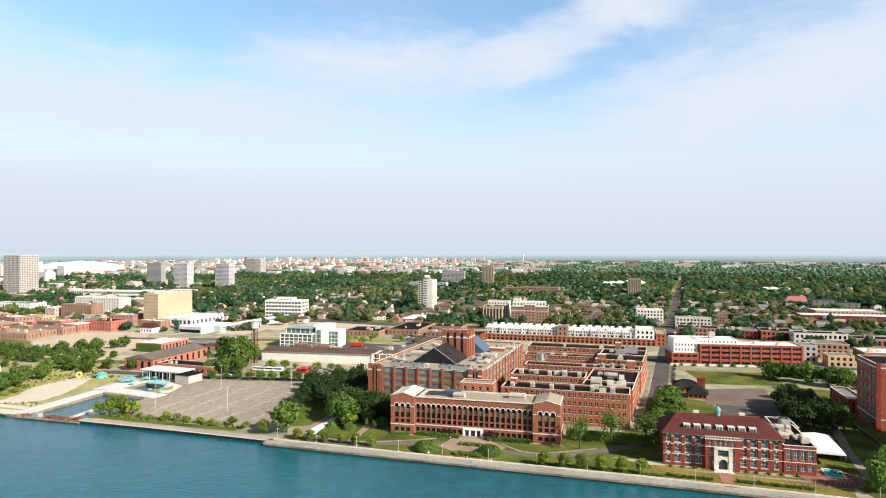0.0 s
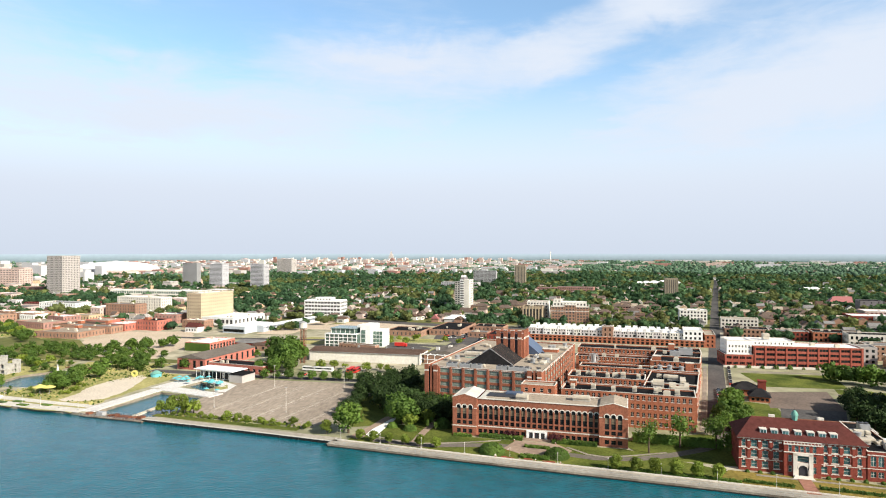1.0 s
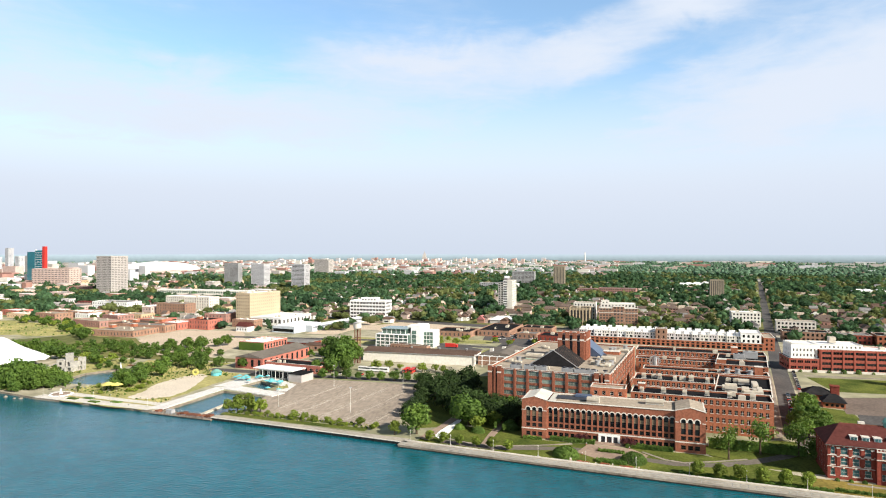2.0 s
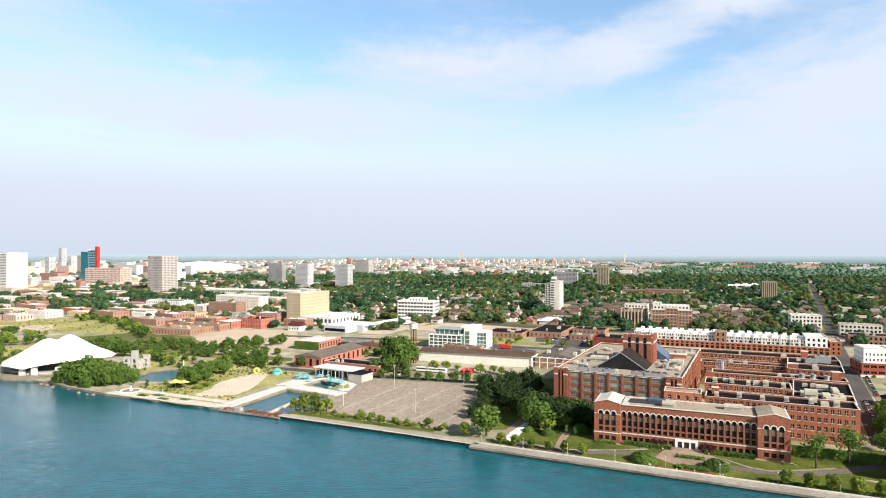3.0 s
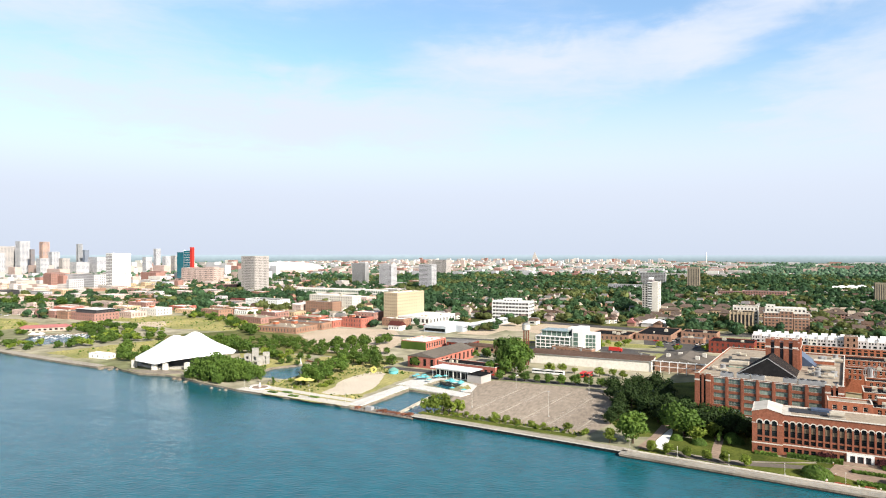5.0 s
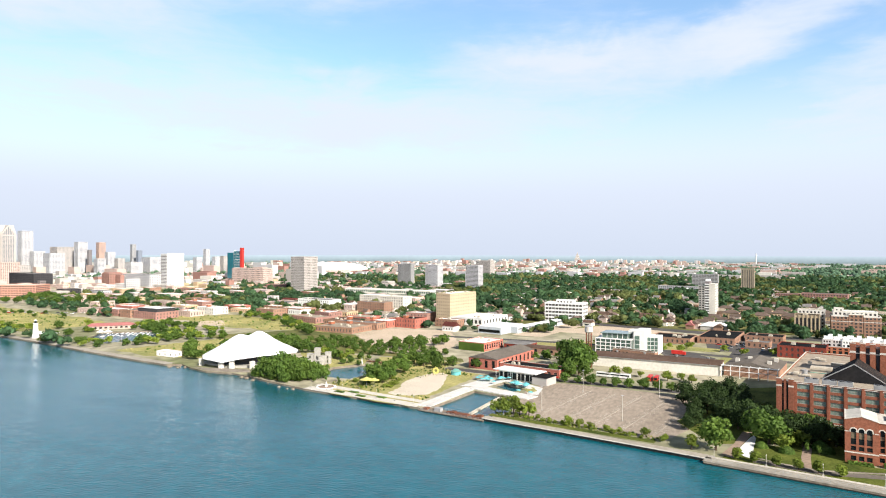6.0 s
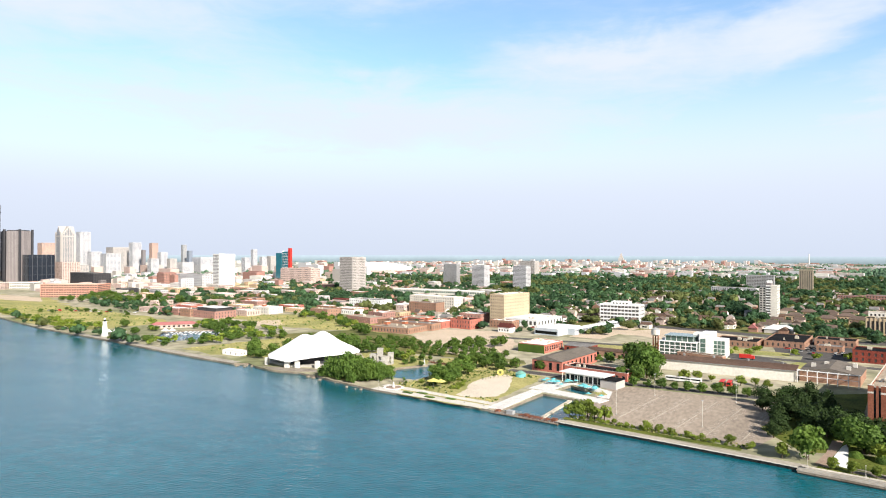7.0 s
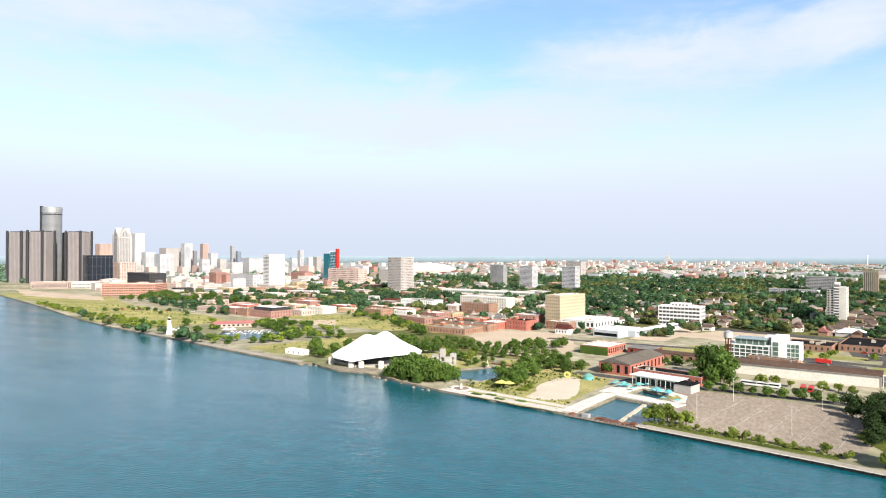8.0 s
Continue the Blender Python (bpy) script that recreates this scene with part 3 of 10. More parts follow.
def strip(name, material, pts, w, z, label, category):
    """A road or path of constant width along a line."""
    s = Shape()
    P = [Vector(p) for p in pts]
    off = []
    for i, p in enumerate(P):
        d = (P[min(i + 1, len(P) - 1)] - P[max(i - 1, 0)]).normalized()
        off.append(Vector((-d.y, d.x)) * w / 2)
    for i in range(len(P) - 1):
        q = [P[i] - off[i], P[i + 1] - off[i + 1], P[i + 1] + off[i + 1], P[i] + off[i]]
        s.prism([tuple(v) for v in q], -0.05, z)
    return solo(name, s.mesh(name, material), at(0, 0), label, category, kind="structure")


# distance: a low glowing band closing the plain, painted as hazy land
def build_backdrop():
    s, R, k = Shape(), 4880, 64
    a0, a1 = radians(2), radians(178)
    p = [(-75 + R * math.cos(a0 + (a1 - a0) * i / k), R * math.sin(a0 + (a1 - a0) * i / k)) for i in range(k + 1)]
    for a, b in zip(p, p[1:]):
        s.quad((*a, -5), (*b, -5), (*b, 57), (*a, 57))
    m = M["backdrop"]
    nt = m.node_tree
    N, Lk = nt.nodes.new, nt.links.new
    bsdf = nt.nodes["Principled BSDF"]
    pos = N("ShaderNodeNewGeometry").outputs["Position"]
    mp = N("ShaderNodeMapping")
    mp.inputs["Scale"].default_value = (0.02, 0.02, 0.11)
    Lk(pos, mp.inputs[0])
    nz = N("ShaderNodeTexNoise")
    nz.inputs["Scale"].default_value, nz.inputs["Detail"].default_value = 1.0, 6
    Lk(mp.outputs[0], nz.inputs["Vector"])
    mx = N("ShaderNodeMix")
    mx.data_type = "RGBA"
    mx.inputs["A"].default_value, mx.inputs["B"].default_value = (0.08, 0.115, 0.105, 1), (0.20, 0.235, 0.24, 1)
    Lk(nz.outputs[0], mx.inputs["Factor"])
    # painted haze: the colour turns pale blue with height
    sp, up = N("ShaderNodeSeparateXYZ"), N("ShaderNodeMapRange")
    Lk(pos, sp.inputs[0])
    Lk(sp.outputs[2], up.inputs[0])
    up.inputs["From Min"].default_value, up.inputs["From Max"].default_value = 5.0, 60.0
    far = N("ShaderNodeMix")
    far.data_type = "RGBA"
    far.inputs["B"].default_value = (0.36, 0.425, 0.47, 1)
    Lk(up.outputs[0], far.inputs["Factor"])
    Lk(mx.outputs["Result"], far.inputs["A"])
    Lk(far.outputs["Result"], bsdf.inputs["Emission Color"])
    # a glow of its own keeps the band pale
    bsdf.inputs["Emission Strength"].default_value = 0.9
    solo("backdrop", s.mesh("backdrop", "backdrop"), at(0, 0), "blue-grey backdrop band with painted haze at the horizon", "backdrop", kind="structure")


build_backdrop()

patch("parking_lot", "lot", [(-187, 299), (-116, 281), (-100, 318), (-101, 372), (-178, 384), (-194, 366)], 0.04, "worn brown-grey asphalt of an empty parking lot", "parking lot")
patch("lawn", "grass", [(-96, 262), (-52, 250), (36, 226), (52, 238), (18, 262), (-52, 275), (-72, 290), (-90, 285)], 0.03, "mown green lawn between promenade and brick building", "lawn")
patch("hotel_lawn", "lawn_gold", ragged([(38, 224), (104, 206), (112, 226), (50, 241)], 0.4, 4), 0.035, "yellowing lawn in front of the red brick hotel", "lawn")
patch("sports_lawn", "grass", [(121, 388), (166, 384), (177, 424), (123, 430)], 0.05, "rectangular green lawn beside a car park", "lawn")
patch("tennis_lot", "court", [(103.5, 336.4), (137.3, 331.2), (150.4, 376.8), (114.6, 373)], 0.05, "brown asphalt court with worn surface", "court")
patch("gravel_field", "dirt", ragged([(-402, 540), (-391, 594), (-330, 602), (-290, 520), (-285, 445), (-330, 455)], 2.5, 8), 0.04, "large bare tan gravel field", "gravel lot")
patch("gravel_yard", "dirt", ragged([(-235, 640), (-190, 700), (-110, 690), (-150, 600)], 3, 9), 0.04, "bare tan gravel yard", "gravel lot")
patch("beach", "sand", ragged([(-263.7, 321.5), (-263, 333.8), (-267.2, 352.2), (-267, 368.5), (-262, 384), (-256, 389), (-250.1, 382.8), (-244.2, 358.5), (-240.4, 340), (-241.6, 326), (-249.6, 320), (-256.4, 318.5)], 0.8, 3.0), 0.08, "pale sand beach in the park", "beach")
patch("bed_lawn", "grass_dry", [(-194.7, 358.8), (-191.1, 366), (-186.4, 356.2), (-190.5, 350.4)], 0.09, "small golden lawn beside the cafe deck", "lawn")
patch("park_lawn", "grass_dry", ragged([(-312, 315), (-240, 297), (-236, 345), (-232, 392), (-262, 405), (-296, 385), (-300, 350)], 1.5, 5), 0.03, "dry yellow-green park grass", "lawn")
patch("tent_lawn", "grass_dry", ragged([(-535, 384), (-490, 370), (-440, 380), (-430, 440), (-500, 478)], 4, 10), 0.04, "dry grass field beside the tent", "lawn")
patch("river_meadow", "grass_dry", ragged([(-1003, 621), (-768, 560), (-700, 520), (-720, 440), (-842, 455), (-1000, 515), (-1150, 575)], 8, 18), 0.04, "open dry meadow near the river", "lawn")
patch("meadow", "grass_dry", ragged([(-700, 600), (-640, 655), (-420, 600), (-410, 545), (-544, 540)], 6, 14), 0.04, "open dry meadow behind the tent", "lawn")
patch("greenway_lawn", "grass", [(112, 212), (150, 203), (172, 290), (160, 330), (176, 380), (158, 384), (140, 330), (120, 300), (116, 262), (108, 240)], 0.04, "shaded green lawn along the greenway", "lawn")
patch("yard_lawns", "yard", [(-75 + r * math.cos(radians(a)), r * math.sin(radians(a))) for r, a in [(2700, 40 + 4 * i) for i in range(18)] + [(690, 108 - 5 * i) for i in range(14)]], 0.02, "grassy yards and verges between street trees", "lawn")
patch("corner_lawn", "grass", [(18, 268), (24, 252), (58, 244), (66, 262), (64, 284), (54, 286), (20, 273)], 0.046, "shaded lawn with trees beside the street corner", "lawn")
patch("rear_yard", "asphalt", [(94, 300), (112, 262), (120, 268), (124, 304), (140, 337), (109, 338)], 0.047, "dark asphalt yard behind the hotel", "yard")
patch("river_field", "grass_dry", ragged([(-1450, 668), (-1150, 575), (-1003, 621), (-1200, 720), (-1430, 740)], 10, 20), 0.035, "dry grass field by the river", "lawn")
patch("river_clearing", "dirt", ragged([(-1580, 772), (-1216, 716), (-1112, 655), (-1354, 662)], 4, 24), 0.06, "pale bare ground below the riverside towers", "gravel lot")
patch("bare_gravel", "dirt", ragged([(-629, 565), (-606, 601), (-569, 562), (-587, 540)], 4, 8), 0.06, "pale bare gravel patch in a meadow", "gravel lot")
patch("walled_lot", "dirt", [(-262, 592), (-232, 587), (-206, 706), (-244, 712)], 0.05, "bare tan lot inside a low wall", "gravel lot")
patch("verge_lawn", "grass_dry", ragged([(-236, 542), (-202, 575), (-150, 560), (-150, 530), (-200, 530)], 2, 7), 0.045, "dry grass verge beside a yard", "lawn")
patch("shop_lawn", "grass_dry", [(-128, 550), (-110, 546), (-82, 548), (-80, 566), (-105, 572), (-122, 580)], 0.05, "dry grass verge in front of the shops", "lawn")
patch("yard_verge", "grass_dry", [(-92, 494), (-76, 530), (-66, 521), (-81, 485)], 0.052, "dry grass verge beside a yard", "lawn")
patch("dark_lot", "asphalt", [(-76, 530), (-64, 605), (-36, 620), (-41, 545), (-62, 508)], 0.05, "dark asphalt parking lot", "parking lot")
patch("office_lot", "asphalt", [(-128, 536), (-112, 543), (-86, 515), (-90, 492), (-118, 500)], 0.05, "dark asphalt lot beside the glass office", "parking lot")
patch("grove_court", "grass", [(-76, 302), (-62, 268), (-50, 272), (-46, 282), (-40, 312), (-70, 338)], 0.056, "shaded lawn between the brick buildings", "lawn")
patch("pond_lawn", "grass_dry", [(-370, 337), (-335, 326), (-331, 350), (-334, 380), (-320, 402), (-330, 432), (-400, 440), (-372, 404)], 0.025, "dry grass round the pond", "lawn")
patch("pond_bank", "grass_dry", [(-298, 350), (-297, 372), (-301, 394), (-316, 403), (-322, 432), (-256, 430), (-262, 405), (-296, 385)], 0.027, "dry grass bank beside the pond", "lawn")
patch("orchard_ground", "yard", [(-530, 480), (-440, 442), (-400, 442), (-256, 432), (-262, 446), (-332, 456), (-402, 538), (-470, 558)], 0.026, "rough green ground under rows of trees", "lawn")
patch("cafe_deck", "deck", [(-232, 354), (-216.5, 357), (-215.5, 362), (-211, 374.5), (-208, 381), (-226, 378)], 0.06, "pale deck between the slip and the cafe", "terrace")
patch("basin_deck", "deck", [(-193.5, 361), (-190, 346), (-184, 347), (-185, 365), (-203, 380), (-208, 373.5)], 0.06, "pale deck beside a small basin", "terrace")
patch("garden_deck", "pier_stone", [(-313, 325), (-236, 307), (-235.5, 312), (-262, 318), (-292, 326), (-312, 331)], 0.07, "pale paved garden terrace by the pier", "terrace")
strip("promenade", "promenade", [(-101.6, 261.9), (-41.3, 245.9), (41.7, 225.1), (104.7, 207.7), (400, 129)], 5.6, 0.10, "pale concrete riverside promenade with low edge", "promenade")
strip("riverwalk", "promenade", [(-198.5, 291), (-163, 282.2), (-130, 273.4), (-98.5, 265)], 4.6, 0.10, "old concrete quay walk", "promenade")
strip("pier_walk", "pier_stone", [(-314, 318.5), (-236, 301)], 7, 0.10, "pale paved pier walk", "promenade")
strip("beach_quay", "promenade", [(-706, 415), (-640, 400), (-539, 372.5), (-485, 359.5), (-447, 351.5)], 7, 0.10, "tan stone river edge path", "promenade")
strip("street", "asphalt", [(63, 290), (96, 392), (116, 455), (176, 640), (268, 920), (560, 1800)], 9.5, 0.06, "straight grey asphalt street", "road")
strip("avenue", "asphalt", [(-900, 905), (-400, 790), (-50, 660), (400, 640), (900, 560)], 22, 0.05, "wide grey asphalt avenue", "road")
strip("cross_street", "asphalt", [(-330, 560), (-180, 556), (0, 505), (116, 470), (420, 400)], 10, 0.055, "grey asphalt cross street", "road")
strip("lot_drive", "asphalt", [(-260, 405), (-180, 392), (-100, 382)], 9, 0.05, "asphalt drive behind the parking lot", "road")
strip("front_drive", "drive", [(-84, 266), (-75, 263), (-64, 260), (-45, 262), (-33, 263), (-24, 261), (-12, 256), (4, 250), (19, 250), (34, 256), (48, 264), (58, 272), (66, 292)], 4.6, 0.05, "worn grey-tan drive in front of the brick building", "path")
patch("plaza", "plaza", [(-30.5, 259), (-25.1, 270.1), (-8.7, 266.4), (-3.3, 258.2), (-10, 246), (-15, 247), (-20, 249), (-26.9, 255.5)], 0.07, "brick-paved forecourt", "plaza")
patch("tarmac_yard", "asphalt", [(-90, 560), (-30, 540), (-10, 600), (-50, 660), (-90, 640)], 0.045, "dark asphalt yard", "parking lot")

strip("river_verge", "grass", [(-197, 297), (-163, 288), (-120, 278)], 4.5, 0.05, "green verge with shrubs beside the river walk", "lawn")
patch("grove_ground", "grass", [(-112, 316), (-98, 284), (-74, 292), (-60, 296), (-70, 336), (-52, 420), (-104, 392), (-100, 350)], 0.05, "shaded green ground under the grove", "lawn")
patch("street_garden", "grass", [(50, 246), (64, 262), (72, 292), (92, 352), (108, 342), (100, 300), (112, 262), (100, 244)], 0.045, "green garden behind the hotel", "lawn")
strip("pavement", "path", [(56.5, 291), (89.5, 393), (108, 452)], 2.2, 0.14, "pale kerbed pavement along the street", "pavement")
strip("pavement", "path", [(71, 291), (104, 393), (123, 450)], 2.0, 0.14, "pale kerbed pavement along the street", "pavement")
strip("cross_pavement", "path", [(124, 436), (165, 431), (215, 425)], 3, 0.1, "pale pavement beside the lawn", "pavement")

# ---- the long brick building by the promenade ----
def arch_fill(s, o, ux, a, b, spring, top, n=8):
    """Brick above a round arch, between the arch and the straight head of its opening."""
    c, r, up = (a + b) / 2, (b - a) / 2, Vector((0, 0, 1))
    q = [(c - r * math.cos(math.pi * i / n), spring + r * math.sin(math.pi * i / n)) for i in range(n + 1)]
    for (x0, z0), (x1, z1) in zip(q, q[1:]):
        s.quad(o + ux * x0 + up * z0, o + ux * x1 + up * z1, o + ux * x1 + up * top, o + ux * x0 + up * top)


def arch_trim(r, wd=0.34, n=10, out=0.12):
    """A stone arch ring with short legs, facing -y."""
    inner = [(-r, -0.5)] + [(-r * math.cos(math.pi * i / n), r * math.sin(math.pi * i / n)) for i in range(n + 1)] + [(r, -0.5)]
    R = r + wd
    outer = [(-R, -0.5)] + [(-R * math.cos(math.pi * i / n), R * math.sin(math.pi * i / n)) for i in range(n + 1)] + [(R, -0.5)]
    k = len(inner)
    v = [(x, y, z) for y in (-out, 0.0) for ring in (inner, outer) for x, z in ring]
    f = []
    for i in range(k - 1):
        f += [(i, i + 1, k + i + 1, k + i), (k + i, k + i + 1, 3 * k + i + 1, 3 * k + i), (i + 1, i, 2 * k + i, 2 * k + i + 1)]
    return mesh_from("arch_trim", v, f, ["stone"])


def laboratory():
    W, D, H, MID0, MID1, BACK = 72.5, 18.0, 15.6, 10.6, 61.4, 1.7
    t = thing("laboratory_building", at(-52, 277.5, -11.5), "long orange brick building with arched windows and stone trim", "building")
    keep_clear(-52, 277.5, -11.5, W, D)
    s, X, Y = Shape(), Vector((1, 0, 0)), Vector((0, 1, 0))
    up = Vector((0, 0, 1))
    spans = [(0.0, MID0, 0.0, 3, 2.55, 1.75), (MID0, MID1, BACK, 22, (MID1 - MID0) / 22, 1.6), (MID1, W, 0.0, 3, 2.55, 1.75)]
    trims, blinds = {}, random.Random(6)
    for x0, x1, y0, n, step, wid in spans:
        o, L, ops, arches = Vector((x0, y0, 0)), x1 - x0, [], []
        lead = (L - n * step) / 2
        for i in range(n):
            c = lead + step * (i + 0.5)
            a, b = c - wid / 2, c + wid / 2
            door = n == 22 and 10 <= i <= 12
            if not door:
                ops.append((a, b, 1.0, 2.7))
            ops.append((a, b, 4.7, 6.3))
            ops.append((a, b, 6.9, 12.1 + wid / 2))
            arches.append((a, b))
        wall_side(s, o, X, Y, L, 0, H, ops, rec=0.4)
        for a, b in arches:
            arch_fill(s, o, X, a, b, 12.1, 12.1 + wid / 2)
            if wid not in trims:
                trims[wid] = arch_trim(wid / 2, 0.4)
            put("arch_trim", trims[wid], t, "pale stone arch trim", m=pose(x0 + (a + b) / 2, y0 - 0.01, 12.1))
        for a, b, c, d in ops:
            wn = window(t, pose(x0 + (a + b) / 2, y0 + 0.3, c), b - a, d - c, "glass", "dark", 1, 4 if d > 10 else 2, 0.08)
            if d > 10:
                put("blind", Shape().box(-wid / 2 + 0.1, -0.02, 2.2, wid / 2 - 0.1, 0.018, 2.2 + blinds.uniform(1.0, 2.6)).mesh("blind", "blind"), wn)
        if n == 22:
            for i in range(n + 1):
                x = x0 + lead + step * i
                put("pier", Shape().box(-0.28, -0.16, 4.25, 0.28, 0, 12.2).mesh("pier", "brick_lab"), t, m=pose(x if 0 < i < n else x + (0.3 if i == 0 else -0.3), y0, 0))
    # returns of the end pavilions, ends and back
    for x in (MID0, MID1):
        s.quad((x, 0, 0), (x, BACK, 0), (x, BACK, H), (x, 0, H))
    for side in "rbl":
        o, ux, inw, L, rot = side_frame(side, W, D)
        n = {"r": 5, "l": 5, "b": 0}[side]
        ops = [(L * (i + 0.5) / n - 0.75, L * (i + 0.5) / n + 0.75, c, d) for i in range(n) for c, d in ((1.0, 2.7), (4.7, 6.3), (6.9, 12.6))]
        wall_side(s, o, ux, inw, L, 0, H, ops, rec=0.4)
        for a, b, c, d in ops:
            p = o + ux * ((a + b) / 2) + inw * 0.3 + up * c
            window(t, pose(*p, 0, 0, rot), b - a, d - c, "glass", "dark", 1, 4 if d > 10 else 2, 0.08)
    # low pediments over the pavilions
    for x0, x1 in ((0, MID0), (MID1, W)):
        c = (x0 + x1) / 2
        for y in (0.0, 0.35):
            s.quad((x0, y, H), (x1, y, H), (x1, y, H + 0.5), (c, y, H + 1.9), (x0, y, H + 0.5))
    put("wall", s.mesh("wall", "brick_lab"), t)
    r = Shape()
    r.box(MID0 + 3, BACK + 0.4, H - 0.8, MID1, D - 0.4, H - 0.35)
    put("roof", r.mesh("roof", "roof_tan"), t)
    for x0, x1, mt, nm in ((0, MID0 + 3, "pale_conc", "white membrane roof"), (MID1, W, "roof_tan", "tan gravel roof")):
        c, e = (x0 + min(x1, MID0)) / 2 if x0 == 0 else (x0 + x1) / 2, 0.36
        q = Shape()
        q.quad((x0, e, H + 0.4), (c, e, H + 1.75), (c, D - 0.4, H + 1.75), (x0, D - 0.4, H + 0.4))
        q.quad((c, e, H + 1.75), (min(x1, MID0) if x0 == 0 else x1, e, H + 0.4), (min(x1, MID0) if x0 == 0 else x1, D - 0.4, H + 0.4), (c, D - 0.4, H + 1.75))
        if x0 == 0:
            q.box(MID0, BACK + 0.4, H - 0.8, x1, D - 0.4, H - 0.34)
        put("roof", q.mesh("pavilion_roof", mt), t, nm)
    # stone coping that follows the pediments, belt course and cornice
    for x0, x1 in ((0, MID0), (MID1, W)):
        c, q = (x0 + x1) / 2, Shape()
        for (xa, za), (xb, zb) in (((x0 - 0.15, H + 0.45), (c, H + 1.9)), ((c, H + 1.9), (x1 + 0.15, H + 0.45))):
            q.quad((xa, -0.15, za), (xb, -0.15, zb), (xb, -0.15, zb + 0.22), (xa, -0.15, za + 0.22))
            q.quad((xa, -0.15, za + 0.22), (xb, -0.15, zb + 0.22), (xb, 0.5, zb + 0.22), (xa, 0.5, za + 0.22))
            q.quad((xa, 0.5, za), (xa, -0.15, za), (xb, -0.15, zb), (xb, 0.5, zb))
        put("pediment_coping", q.mesh("pediment_coping", "stone"), t)
        put("belt_course", Shape().box(x0 - 0.12, -0.12, 3.75, x1 + 0.12, -0.003, 4.2).mesh("belt", "stone"), t)
        put("cornice", Shape().box(x0 - 0.1, -0.1, 11.55, x0 + 1.25, -0.003, 11.85).box(x1 - 1.25, -0.1, 11.55, x1 + 0.1, -0.003, 11.85).mesh("impost", "stone"), t)
    put("belt_course", Shape().box(MID0 + 0.13, BACK - 0.12, 3.75, MID1 - 0.13, BACK - 0.003, 4.2).mesh("belt", "stone"), t)
    put("cornice", Shape().box(MID0 + 0.03, BACK - 0.3, H - 0.1, MID1 - 0.03, BACK + 0.5, H + 0.18).mesh("cornice", "stone"), t)
    put("parapet", Shape().box(MID0, D - 0.45, H - 0.3, MID1, D + 0.08, H + 0.18).box(W - 0.42, 0.5, H + 0.02, W + 0.08, D + 0.08, H + 0.55).box(-0.08, 0.5, H + 0.02, 0.42, D + 0.08, H + 0.55).mesh("parapet", "stone"), t)
    put("belt_course", Shape().box(W + 0.003, -0.12, 3.75, W + 0.12, D, 4.2).mesh("belt", "stone"), t)
    # entrance with three doorways in a stone front
    e = Shape()
    cx = (MID0 + MID1) / 2
    e.box(cx - 4.3, BACK - 0.5, 0, cx - 3.3, BACK - 0.005, 3.7).box(cx + 3.3, BACK - 0.5, 0, cx + 4.3, BACK - 0.005, 3.7)
    e.box(cx - 1.65, BACK - 0.5, 0, cx - 1.0, BACK - 0.005, 3.0).box(cx + 1.0, BACK - 0.5, 0, cx + 1.65, BACK - 0.005, 3.0).box(cx - 3.3, BACK - 0.5, 3.0, cx + 3.3, BACK - 0.005, 3.7)
    put("entrance", e.mesh("entrance", "white"), t, "white stone entrance front")
    for x in (-2.47, 0, 2.47):
        put("door", Shape().box(cx + x - 0.78, BACK - 0.12, 0.02, cx + x + 0.78, BACK - 0.03, 2.95).mesh("door", "dark"), t, "dark glazed door")
    st = Shape()
    for i in range(4):
        st.box(cx - 6, BACK - 0.6 - 0.5 * (i + 1), 0, cx + 6, BACK - 0.6 - 0.5 * i, 0.68 - 0.17 * i)
    put("steps", st.mesh("steps", "plaza"), t)
    return t


laboratory()


